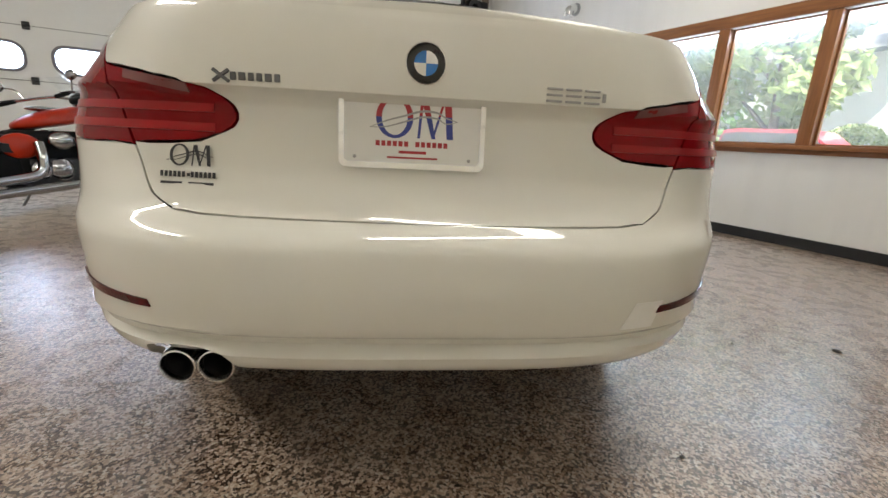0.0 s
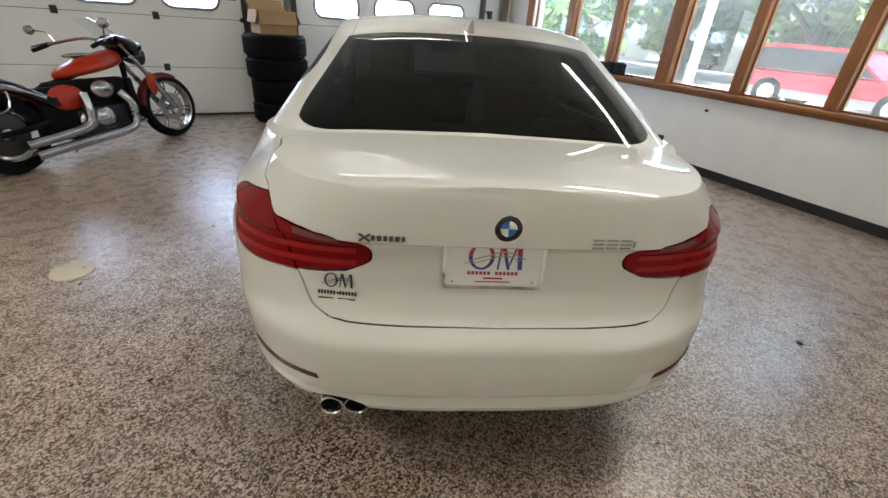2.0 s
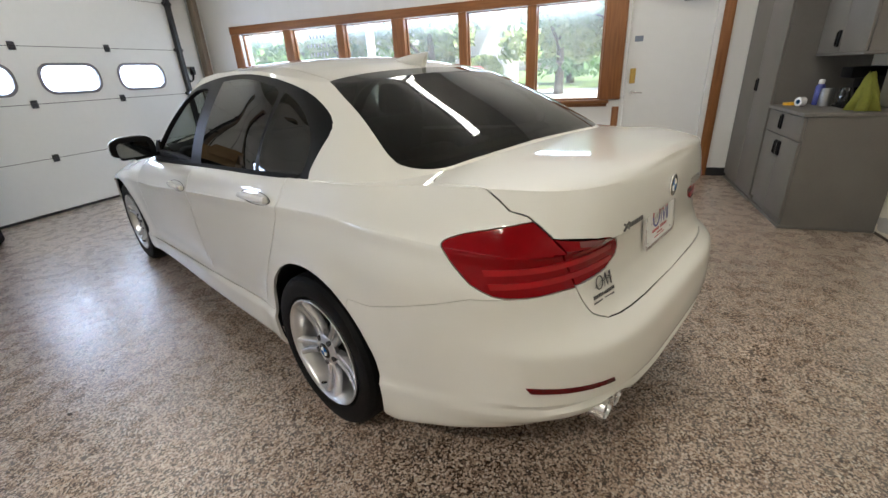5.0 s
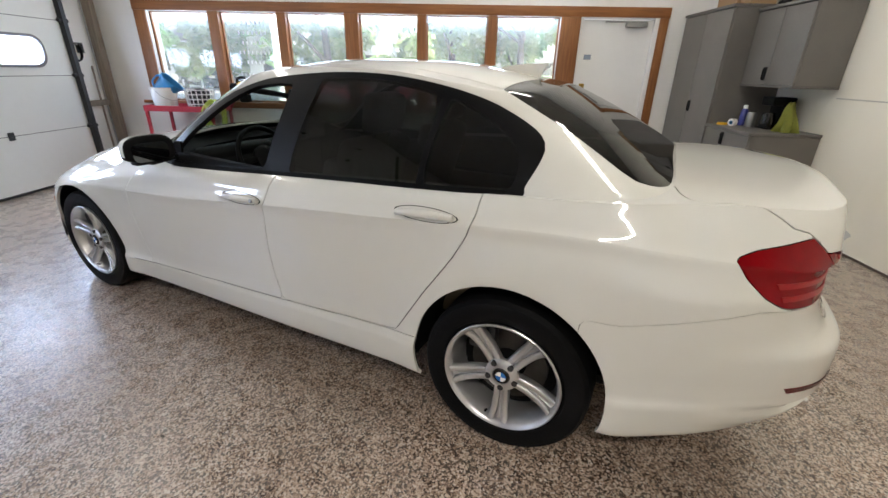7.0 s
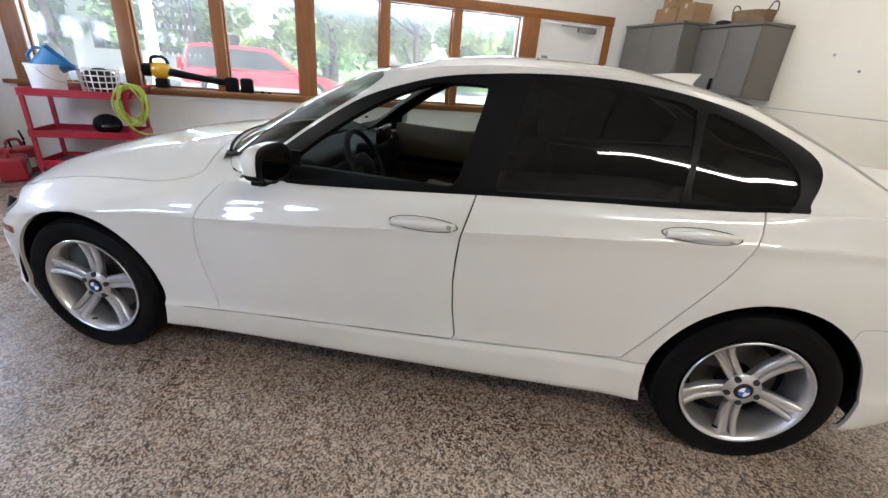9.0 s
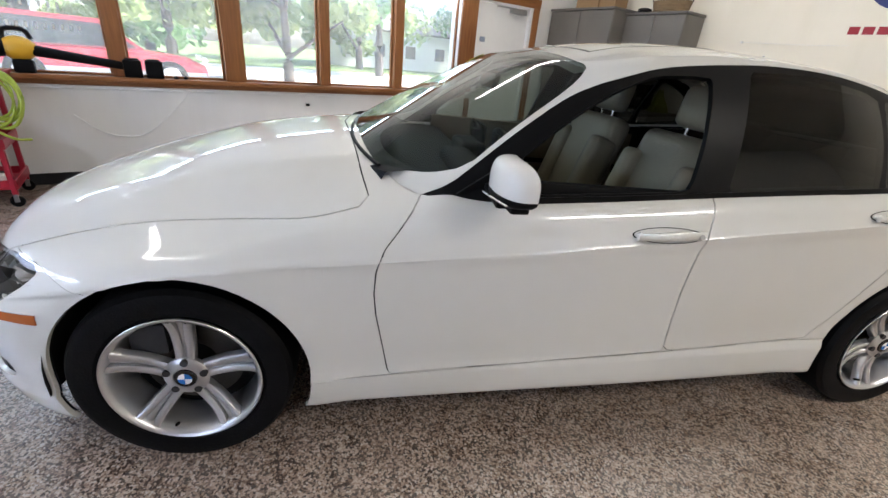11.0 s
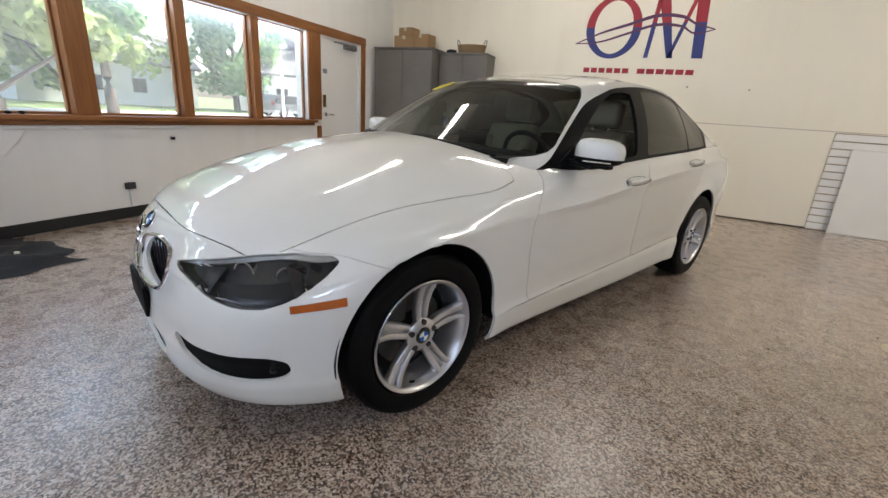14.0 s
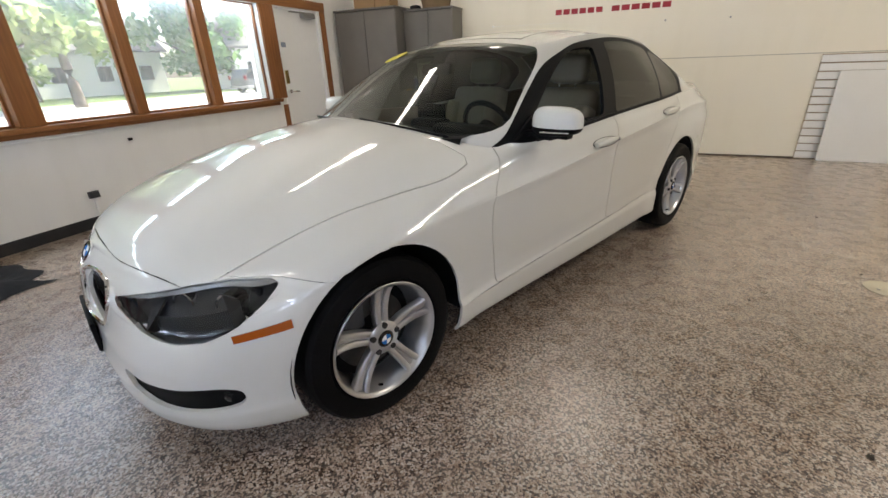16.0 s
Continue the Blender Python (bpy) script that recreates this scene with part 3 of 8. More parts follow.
# profiles along the length (y) and the height (z)
rear_y = curve1([(0.20, -0.90), (0.27, -0.96), (0.335, -1.0), (0.355, -1.035), (0.378, -1.052), (0.400, -1.056), (0.407, -1.032), (0.432, -1.036), (0.441, -1.064), (0.50, -1.066), (0.58, -1.060), (0.612, -1.054), (0.626, -1.046), (0.642, -1.026), (0.66, -1.0), (0.675, -0.985), (0.70, -0.970), (0.76, -0.947), (0.865, -0.935), (0.885, -0.945), (0.893, -0.966), (0.96, -0.964), (1.03, -0.957), (1.055, -0.948), (1.08, -0.93)])
front_y = curve1([(0.17, 3.545), (0.22, 3.575), (0.30, 3.59), (0.42, 3.59), (0.50, 3.575), (0.60, 3.555), (0.68, 3.515), (0.72, 3.47), (0.78, 3.40)])
z_bot = curve1([(-1.05, 0.335), (-0.85, 0.315), (-0.6, 0.265), (-0.4, 0.215), (0.2, 0.195), (2.4, 0.19), (3.0, 0.18), (3.55, 0.17)])
z_crease = curve1([(-1.05, 0.86), (-0.75, 0.908), (-0.45, 0.925), (-0.19, 0.93), (0.065, 0.92), (0.58, 0.883), (0.96, 0.857), (1.37, 0.823), (1.82, 0.782), (2.3, 0.745), (2.8, 0.71), (3.1, 0.645), (3.35, 0.58), (3.6, 0.56)])
z_top = curve1([(-1.05, 1.045), (-0.93, 1.045), (-0.75, 1.05), (-0.35, 1.04), (0.07, 1.018), (0.58, 0.993), (1.085, 0.965), (1.41, 0.946), (1.83, 0.925), (2.1, 0.915), (2.3, 0.875), (2.5, 0.850), (2.7, 0.808), (2.9, 0.768), (3.1, 0.738), (3.3, 0.707), (3.45, 0.695), (3.6, 0.69)])
half_w = curve1([(-1.05, 0.895), (-0.5, 0.89), (0.0, 0.892), (0.5, 0.893), (1.2, 0.90), (2.0, 0.895), (2.8, 0.90), (3.2, 0.895), (3.6, 0.88)])
profile = curve1([(0.0, 0.950), (0.010, 0.964), (0.06, 0.974), (0.112, 0.978), (0.126, 0.966), (0.16, 0.966), (0.22, 0.974), (0.32, 0.982), (0.42, 0.987), (0.465, 0.990), (0.492, 0.999), (0.5, 1.0), (0.515, 0.994), (0.55, 0.986), (0.65, 0.966), (0.8, 0.942), (0.92, 0.905), (1.0, 0.86)])
plain = curve1([(0.0, 0.950), (0.010, 0.964), (0.06, 0.974), (0.112, 0.978), (0.126, 0.966), (0.16, 0.962), (0.22, 0.968), (0.32, 0.978), (0.42, 0.985), (0.5, 0.9865), (0.56, 0.984), (0.65, 0.970), (0.8, 0.942), (0.92, 0.905), (1.0, 0.86)])
top_in = curve1([(-1.05, 0.90), (-0.8, 0.865), (-0.5, 0.85), (-0.4, 0.895), (-0.3, 0.935), (-0.2, 0.95), (0.0, 0.945), (0.2, 0.93), (0.5, 0.92), (1.8, 0.915), (2.3, 0.915), (2.9, 0.935), (3.2, 0.96), (3.6, 0.98)])
spine = curve1([(-1.0, 1.048), (-0.945, 1.062), (-0.90, 1.068), (-0.75, 1.066), (-0.45, 1.066), (0.0, 1.06), (1.8, 1.02), (2.1, 1.035), (2.35, 1.02), (2.7, 0.975), (3.0, 0.90), (3.25, 0.82), (3.4, 0.76), (3.475, 0.715), (3.6, 0.69)])


shoulder = curve1([(0.5, 0.0), (0.52, 0.035), (0.55, 0.09), (0.65, 0.27), (0.8, 0.57), (0.92, 0.83), (1.0, 1.0)])
tail_round = curve1([(0.2, 0.68), (0.36, 0.56), (0.45, 0.49), (0.55, 0.46), (0.65, 0.44), (0.85, 0.42), (0.95, 0.42), (1.06, 0.45)])
tumble = curve1([(-1.0, 0.07), (-0.75, 0.065), (-0.5, 0.055), (-0.2, 0.04), (0.1, 0.025), (0.6, 0.0)])
nose_round = curve1([(0.2, 0.60), (0.37, 0.56), (0.50, 0.46), (0.56, 0.50), (0.62, 0.66), (0.68, 0.816), (0.8, 0.82)])


def corner_ring(z, s):
    """The plan outline (left half) at height z; s from 0 at the tail's middle to 3 at the nose's middle. Returns x out, y."""
    yr, yf = rear_y(z), front_y(z)
    lr, lf = 0.65, 0.62
    if s < 1:
        a = s * math.pi / 2
        y = -0.985 + (yr + 0.985) * math.cos(a) ** 2.2 + lr * (1 - math.cos(a))
        return half_w(y) * math.sin(a) ** tail_round(z), y
    if s <= 2:
        y = lr - 0.985 + (yf - lf - lr + 0.985) * (s - 1)
        return half_w(y), y
    a = (3 - s) * math.pi / 2
    y = yf - lf * (1 - math.cos(a))
    return half_w(y) * math.sin(a) ** nose_round(z), y


def skin_point(s, v):
    y0 = corner_ring(0.6, s)[1]
    zb, zc, zt = z_bot(y0), z_crease(y0), z_top(y0)
    z = zb + (zc - zb) * v / 0.5 if v < 0.5 else zc + (zt - zc) * (v - 0.5) / 0.5
    w, y = corner_ring(z, s)
    f = min(1, max(0, (z - 0.78) / 0.18))
    w *= 1 - tumble(y) * f * f * (3 - 2 * f)
    end = min(1, max(0, (abs(s - 1.5) - 0.5)))
    q = min(1, max(0, (y - 1.75) / 0.75))
    q = q * q * (3 - 2 * q)
    k = profile(v) * (1 - q) + plain(v) * q
    if v > 0.5:
        b = min(1, max(0, (0.45 - y) / 0.6))
        k = 1 - ((1 - k) / 0.14 * (1 - b) + b * shoulder(v)) * (1 - top_in(y))
    if v < 0.5:
        k = 1 - (1 - k) * (1 - 0.75 * end)
    if s > 2:
        r = w * k / 0.33
        y -= 0.032 * min(r * math.exp(1 - r), 1) * max(0.0, 1 - ((z - 0.56) / 0.22) ** 2)
    for cy, cz in ((0.0, 0.33), (2.8, 0.33)):
        d = math.hypot(y - cy, z - cz)
        k += 0.012 * math.exp(-(((d - 0.40) / 0.07) ** 2)) * (1 if 0.5 < s < 2.5 else 0)
    return Vector((-w * k, y, z))


S_ST = [k / 26 for k in range(26)] + [1 + k / 74 for k in range(74)] + [2 + k / 26 for k in range(27)]
V_ST = [0.5 * k / 46 for k in range(46)] + [0.5, 0.507, 0.515, 0.525, 0.535, 0.55, 0.57, 0.6, 0.63, 0.66, 0.69, 0.72, 0.75, 0.78, 0.81, 0.84, 0.87, 0.90, 0.925, 0.95, 0.975, 1.0]
W_ST = [0.02, 0.05, 0.1, 0.16, 0.22, 0.27, 0.31, 0.35, 0.40, 0.46, 0.54, 0.64, 0.76, 0.88, 1.0]


def shell(rows):
    """Faces over rows of points of the left half (first and last column may close up), mirrored to the right."""
    bm = bmesh.new()
    for sgn in (1, -1):
        vs = [[bm.verts.new((p.x * sgn, p.y, p.z)) for p in row] for row in rows]
        for a, b in zip(vs, vs[1:]):
            for i in range(len(a) - 1):
                q = (a[i], b[i], b[i + 1], a[i + 1])
                bm.faces.new(q if sgn > 0 else q[::-1])
    bmesh.ops.remove_doubles(bm, verts=bm.verts, dist=0.0008)
    bmesh.ops.dissolve_degenerate(bm, dist=0.0004, edges=bm.edges)
    return bm


rows = []
for s in S_ST:
    row = [skin_point(s, v) for v in V_ST]
    e = row[-1]
    zs = spine(e.y)
    for w in W_ST:
        u = 1 - w
        dome = 1 - u ** (2.3 if e.y < 1.5 else 2.8)
        ridge = 0.006 * math.exp(-(((u - 0.66) / 0.07) ** 2)) * min(1, max(0, (e.y - 2.2) / 0.3)) * min(1, max(0, (3.45 - e.y) / 0.3))
        row.append(Vector((e.x * u, e.y, e.z + (zs - e.z) * dome + ridge)))
    rows.append(row)
lower = shell(rows)

# upper part: pillars, glass and roof
base_z = curve1([(-0.6, 1.06), (-0.3, 1.045), (0.05, 1.018), (0.58, 0.99), (1.085, 0.962), (1.41, 0.942), (1.83, 0.922), (1.95, 0.918), (2.05, 0.912), (2.2, 0.925), (2.35, 0.955)])
rail_z = curve1([(0.0, 1.285), (0.15, 1.315), (0.35, 1.355), (0.64, 1.392), (1.0, 1.40), (1.3, 1.378), (1.5, 1.338), (1.7, 1.30)])


def upper_point(s, v):
    def ring(yr, yf, lr, lf, w, n, m):
        if s < 1:
            a = s * math.pi / 2
            return w * math.sin(a) ** (2 / n), yr + lr * (1 - math.cos(a))
        if s <= 2:
            return w, yr + lr + (yf - lf - yr - lr) * (s - 1)
        a = (3 - s) * math.pi / 2
        return w * math.sin(a) ** (2 / m), yf - lf * (1 - math.cos(a))
    bx, by = ring(-0.50, 2.36, 0.36, 0.55, 0.82, 6.0, 3.0)
    tx, ty = ring(0.06, 1.66, 0.34, 0.36, 0.615, 5.0, 4.6)
    bz = base_z(by) + (0.02 * (1 - (bx / 0.82) ** 2) if s > 2 else 0)
    if s < 1.3:
        bz -= 0.028 * min(1, (1.3 - s) / 0.2)
    tz = rail_z(ty) + 0.05 * (1 - (tx / 0.615) ** 2)
    full = min(1, max(0, (s - 0.95) / 0.4))
    bulge = 0.028 * math.sin(math.pi * v) * (0.15 + 0.85 * full * full * (3 - 2 * full))
    x, y, z = bx + (tx - bx) * v, by + (ty - by) * v, bz + (tz - bz) * v
    if s < 1:
        bulge += 0.012 * math.sin(math.pi * v) * math.cos(s * math.pi / 2)
        y -= bulge * math.cos(s * math.pi / 2) * 0.9
        x += bulge * math.sin(s * math.pi / 2)
        z += bulge * 0.6 * math.cos(s * math.pi / 2)
    elif s <= 2:
        x += bulge
    else:
        bulge *= 1 - 0.55 * math.cos((3 - s) * math.pi / 2)
        y += bulge * math.cos((3 - s) * math.pi / 2) * 0.8
        x += bulge * math.sin((3 - s) * math.pi / 2)
        z += bulge * 0.7 * math.cos((3 - s) * math.pi / 2)
    return Vector((-x, y, z))


rows = []
for s in [k / 22 for k in range(22)] + [1 + k / 44 for k in range(44)] + [2 + k / 24 for k in range(25)]:
    row = [upper_point(s, v / 16) for v in range(17)]
    e = row[-1]
    zs = rail_z(e.y) + 0.05
    for w in W_ST:
        u = 1 - w
        row.append(Vector((e.x * u, e.y, e.z + (zs - e.z) * (1 - u ** 2.4))))
    rows.append(row)
upper = shell(rows)


from mathutils.bvhtree import BVHTree
SKIN_LOW, SKIN_UP = BVHTree.FromBMesh(lower), BVHTree.FromBMesh(upper)


def outline(pts, steps=6, closed=True):
    return np.array([(p[0], p[1]) for p in smooth_line([(a, b, 0) for a, b in pts], closed, steps)])


def polygon(pts):
    return np.array(pts, float)


def cornered(pts, r, n=5):
    """A closed outline of straight runs with small rounded corners."""
    out, k = [], len(pts)
    for i in range(k):
        p, a, b = Vector(pts[i]), Vector(pts[i - 1]), Vector(pts[(i + 1) % k])
        d0, d1 = (a - p), (b - p)
        q0, q1 = p + d0.normalized() * min(r, d0.length * 0.45), p + d1.normalized() * min(r, d1.length * 0.45)
        for j in range(n + 1):
            t = j / n
            c = q0 * (1 - t) ** 2 + p * 2 * t * (1 - t) + q1 * t * t
            out.append((c.x, c.y))
    return np.array(out)


def inside(q, poly):
    """Signed distance of the points q to a closed outline, below 0 inside."""
    a, b = poly, np.roll(poly, -1, 0)
    d = b - a
    best, wind = np.full(len(q), 1e9), np.zeros(len(q), bool)
    for p0, p1, dd in zip(a, b, d):
        w = q - p0
        t = np.clip((w @ dd) / max(dd @ dd, 1e-12), 0, 1)
        best = np.minimum(best, np.hypot(*(w - t[:, None] * dd).T))
        c = ((p0[1] <= q[:, 1]) != (p1[1] <= q[:, 1]))
        with np.errstate(divide="ignore", invalid="ignore"):
            xi = p0[0] + (q[:, 1] - p0[1]) * dd[0] / (dd[1] if dd[1] else 1e-12)
        wind ^= c & (q[:, 0] < xi)
    return np.where(wind, -best, best)


def take(bm, f):
    """Cuts the mesh along f = 0 and returns the piece where f < 0 as a mesh of its own."""
    bm.verts.ensure_lookup_table()
    vals = f(np.array([v.co for v in bm.verts]))
    for v, x in zip(bm.verts, vals):
        v.tag = False
    val = {v: (0.0 if abs(x) < 4e-4 else x) for v, x in zip(bm.verts, vals)}
    line = [v for v in val if val[v] == 0.0]
    for e in [e for e in bm.edges if val[e.verts[0]] * val[e.verts[1]] < 0]:
        a, b = e.verts
        _, nv = bmesh.utils.edge_split(e, a, val[a] / (val[a] - val[b]))
        val[nv] = 0.0
        line.append(nv)
    bmesh.ops.connect_verts(bm, verts=line)
    got = [fc for fc in bm.faces if sum(val[v] for v in fc.verts) < -1e-9]
    piece, made = bmesh.new(), {}
    for fc in got:
        vs = []
        for v in fc.verts:
            if v not in made:
                made[v] = piece.verts.new(v.co)
            vs.append(made[v])
        piece.faces.new(vs)
    bmesh.ops.delete(bm, geom=got, context="FACES")
    return piece


def halves(bm):
    """Splits a piece into its left and right side."""
    right = bmesh.new()
    made = {}
    got = [f for f in bm.faces if f.calc_center_median().x > 0]
    for f in got:
        vs = []
        for v in f.verts:
            if v not in made:
                made[v] = right.verts.new(v.co)
            vs.append(made[v])
        right.faces.new(vs)
    bmesh.ops.delete(bm, geom=got, context="FACES")
    return bm, right


def finish(bm, gap=0.0018, lip=0.014):
    """Draws a panel back from its shut lines and turns its rim inwards."""
    bmesh.ops.recalc_face_normals(bm, faces=bm.faces)
    bm.normal_update()
    c = Vector((0, 1.2, 0.5))
    flip = sum((f.normal.dot(f.calc_center_median() - c) > 0) * f.calc_area() for f in bm.faces) < 0.5 * sum(f.calc_area() for f in bm.faces)
    if flip:
        bmesh.ops.reverse_faces(bm, faces=bm.faces)
        bm.normal_update()
    rim = [e for e in bm.edges if e.is_boundary and not all(abs(v.co.x) < 1e-4 for v in e.verts)]
    vs = {v for e in rim for v in e.verts}
    moved = {}
    for v in vs:
        d = Vector()
        for f in v.link_faces:
            d += (f.calc_center_median() - v.co).normalized()
        d -= d.dot(v.normal) * v.normal
        if d.length > 1e-6:
            moved[v] = v.co + d.normalized() * gap
    inward = {v: v.normal.copy() for v in vs}
    for v, p in moved.items():
        v.co = p
    ext = bmesh.ops.extrude_edge_only(bm, edges=rim)
    src = {}
    new_vs = [g for g in ext["geom"] if isinstance(g, bmesh.types.BMVert)]
    for nv in new_vs:
        for e in nv.link_edges:
            o = e.other_vert(nv)
            if o in inward:
                src[nv] = o
    for nv, o in src.items():
        nv.co -= inward[o] * lip
    return bm


def panel(name, bm, material=None, parent=None, label="", gap=0.003, lip=0.014):
    if not bm.faces:
        bm.free()
        return None
    finish(bm, gap, lip)
    me = bpy.data.meshes.new(name)
    bm.to_mesh(me)
    bm.free()
    me.materials.append(material or M_PAINT)
    me.shade_smooth()
    me.set_sharp_from_angle(angle=radians(38))
    ob = new(name, me)
    ob.parent = parent or sedan
    if label:
        ob["label"] = label
    return ob


def side_view(poly, extra=None):
    def f(p):
        d = inside(p[:, 1:3], poly)
        return d if extra is None else np.maximum(d, extra(p))
    return f


def front_view(poly, extra=None):
    def f(p):
        d = inside(np.stack([np.abs(p[:, 0]), p[:, 2]], 1), poly)
        return d if extra is None else np.maximum(d, extra(p))
    return f


# ---- greenhouse: window trim, panes, windscreens
TRIM = outline([(2.11, 0.895), (1.827, 0.90), (1.407, 0.925), (1.085, 0.945), (0.582, 0.972), (0.044, 1.0), (0.0, 1.05), (-0.037, 1.146), (-0.017, 1.197), (0.061, 1.243), (0.196, 1.299), (0.348, 1.339), (0.542, 1.37), (0.738, 1.383), (0.958, 1.379), (1.247, 1.351), (1.414, 1.310), (1.583, 1.248), (1.75, 1.143), (1.885, 1.043), (2.0, 0.955)], 4)
FRONT_OPEN = outline([(1.86, 0.946), (1.52, 0.958), (1.21, 0.975), (1.18, 0.99), (1.11, 1.29), (1.13, 1.326), (1.25, 1.324), (1.345, 1.308), (1.495, 1.245), (1.64, 1.155), (1.77, 1.056), (1.852, 0.97)], 4)
REAR_PANE = outline([(1.035, 0.968), (0.73, 0.988), (0.418, 1.003), (0.405, 1.02), (0.378, 1.30), (0.40, 1.32), (0.636, 1.357), (0.80, 1.362), (0.935, 1.355), (0.955, 1.335), (1.04, 0.98)], 4)
QUARTER = outline([(0.37, 1.008), (0.2, 1.02), (0.07, 1.03), (0.045, 1.045), (0.033, 1.093), (0.058, 1.163), (0.169, 1.242), (0.32, 1.30), (0.345, 1.29)], 4)
side_only = lambda p: 0.5 - np.abs(p[:, 0])
trim = take(upper, side_view(TRIM, side_only))
front_hole = take(trim, side_view(FRONT_OPEN))
rear_panes = take(trim, side_view(REAR_PANE))
quarters = take(trim, side_view(QUARTER))
WIND = outline([(0.0, 0.965), (0.45, 0.965), (0.64, 0.970), (0.708, 0.982), (0.728, 1.010), (0.716, 1.06), (0.648, 1.23), (0.588, 1.318), (0.53, 1.342), (0.3, 1.368), (0.0, 1.378), (-0.2, 1.378), (-0.2, 0.965)], 5)
windscreen = take(upper, front_view(WIND, lambda p: 1.25 - p[:, 1]))
BACK = outline([(0.0, 1.075), (0.4, 1.068), (0.57, 1.06), (0.655, 1.075), (0.66, 1.11), (0.60, 1.22), (0.55, 1.315), (0.52, 1.338), (0.3, 1.362), (0.0, 1.37), (-0.2, 1.37), (-0.2, 1.075)], 5)
backlight = take(upper, front_view(BACK, lambda p: p[:, 1] - 0.45))
roof = take(upper, lambda p: np.maximum(np.abs(p[:, 0]) - 0.53, np.maximum(0.0 - p[:, 1], p[:, 1] - 1.75)))
panel("roof", roof, label="white steel roof")
panel("pillar_frame", upper, gap=0.0004)
for b in halves(trim):
    panel("window_trim", b, M_TRIMBLACK, label="black window surround", gap=0.0, lip=0.02)
for b in halves(rear_panes):
    panel("window", b, M_TINT, label="dark tinted rear door window", gap=0.0, lip=0.003)
for b in halves(quarters):
    panel("quarter_window", b, M_TINT, label="dark tinted quarter window", gap=0.0, lip=0.003)
lft, rgt = halves(front_hole)
lft.free()
panel("window", rgt, M_WINDSHIELD, label="clear front door window", gap=0.0, lip=0.003)
panel("windscreen", windscreen, M_WINDSHIELD, label="clear windscreen with a dark border", gap=0.0, lip=0.004)
panel("rear_window", backlight, M_TINT, label="dark tinted rear window", gap=0.0, lip=0.004)

# ---- lower body: lamps, grille, lids, doors, bumpers, sills
take(lower, side_view(outline([(0.376 * math.cos(a), 0.325 + 0.385 * math.sin(a)) for a in [k * math.tau / 24 for k in range(24)]], 3), lambda p: 0.3 - np.abs(p[:, 0]))).free()
take(lower, side_view(outline([(2.8 + 0.372 * math.cos(a), 0.325 + 0.378 * math.sin(a)) for a in [k * math.tau / 24 for k in range(24)]], 3), lambda p: 0.3 - np.abs(p[:, 0]))).free()


# cut-out over the exhaust tips
take(lower, lambda p: np.maximum(inside(np.stack([p[:, 0], p[:, 2]], 1), outline([(-0.555, 0.2), (-0.55, 0.37), (-0.525, 0.398), (-0.455, 0.402), (-0.385, 0.398), (-0.36, 0.37), (-0.355, 0.2)], 4)), p[:, 1] + 0.6)).free()


def wrap_tail(p):
    return np.stack([np.abs(p[:, 0]) + (p[:, 1] + 0.95) * 0.9, p[:, 2]], 1)


def wrap_nose(p):
    return np.stack([np.abs(p[:, 0]) + (3.55 - p[:, 1]) * 0.9, p[:, 2]], 1)


cabin = outline([(0.0, -0.44), (0.5, -0.42), (0.69, -0.30), (0.745, -0.05), (0.765, 0.9), (0.79, 1.8), (0.775, 2.0), (0.735, 2.12), (0.5, 2.24), (0.0, 2.30), (-0.2, 2.30), (-0.2, -0.42)], 4)
take(lower, lambda p: np.maximum(inside(np.stack([np.abs(p[:, 0]), p[:, 1]], 1), cabin), 0.8 - p[:, 2])).free()
# the lamp's outer half on the wing stands taller than the half on the lid
TAIL = cornered([(0.50, 0.775), (0.66, 0.784), (0.80, 0.782), (0.91, 0.788), (0.995, 0.820), (1.06, 0.877), (1.095, 0.926), (1.0, 0.950), (0.85, 0.968), (0.70, 0.986), (0.50, 1.005)], 0.02)
TAIL_IN = cornered([(0.378, 0.868), (0.372, 0.832), (0.40, 0.803), (0.47, 0.792), (0.66, 0.784), (0.80, 0.782), (0.80, 0.94), (0.72, 0.936), (0.52, 0.912), (0.41, 0.893)], 0.02)


def unroll_lid(p):
    q = np.where(p[:, 2] < 0.995, p[:, 2], 1.03 + np.maximum(p[:, 1] + 0.95, 0))
    return np.stack([np.abs(p[:, 0]), q], 1)


LID = outline([(0.0, 0.655), (0.40, 0.66), (0.485, 0.67), (0.525, 0.695), (0.555, 0.76), (0.60, 0.88), (0.645, 0.98), (0.662, 1.05), (0.670, 1.16), (0.658, 1.35), (0.625, 1.52), (0.0, 1.58), (-0.2, 1.58), (-0.2, 0.655)], 5)
lid = take(lower, lambda p: np.maximum(inside(unroll_lid(p), LID), p[:, 1] + 0.3))
tail_in = take(lid, lambda p: inside(wrap_tail(p), TAIL_IN))
tail = take(lower, lambda p: np.maximum(inside(wrap_tail(p), TAIL), p[:, 1] + 0.5))
HEAD = cornered([(0.37, 0.606), (0.55, 0.640), (0.78, 0.675), (0.985, 0.699), (1.20, 0.694), (1.13, 0.630), (1.03, 0.575), (0.90, 0.541), (0.78, 0.540), (0.66, 0.553), (0.52, 0.580), (0.38, 0.592)], 0.035)
head = take(lower, lambda p: np.maximum(inside(wrap_nose(p), HEAD), 3.0 - p[:, 1]))
KIDNEY = cornered([(0.024, 0.607), (0.05, 0.632), (0.16, 0.645), (0.27, 0.635), (0.312, 0.595), (0.305, 0.545), (0.27, 0.485), (0.20, 0.468), (0.08, 0.465), (0.028, 0.485)], 0.03)
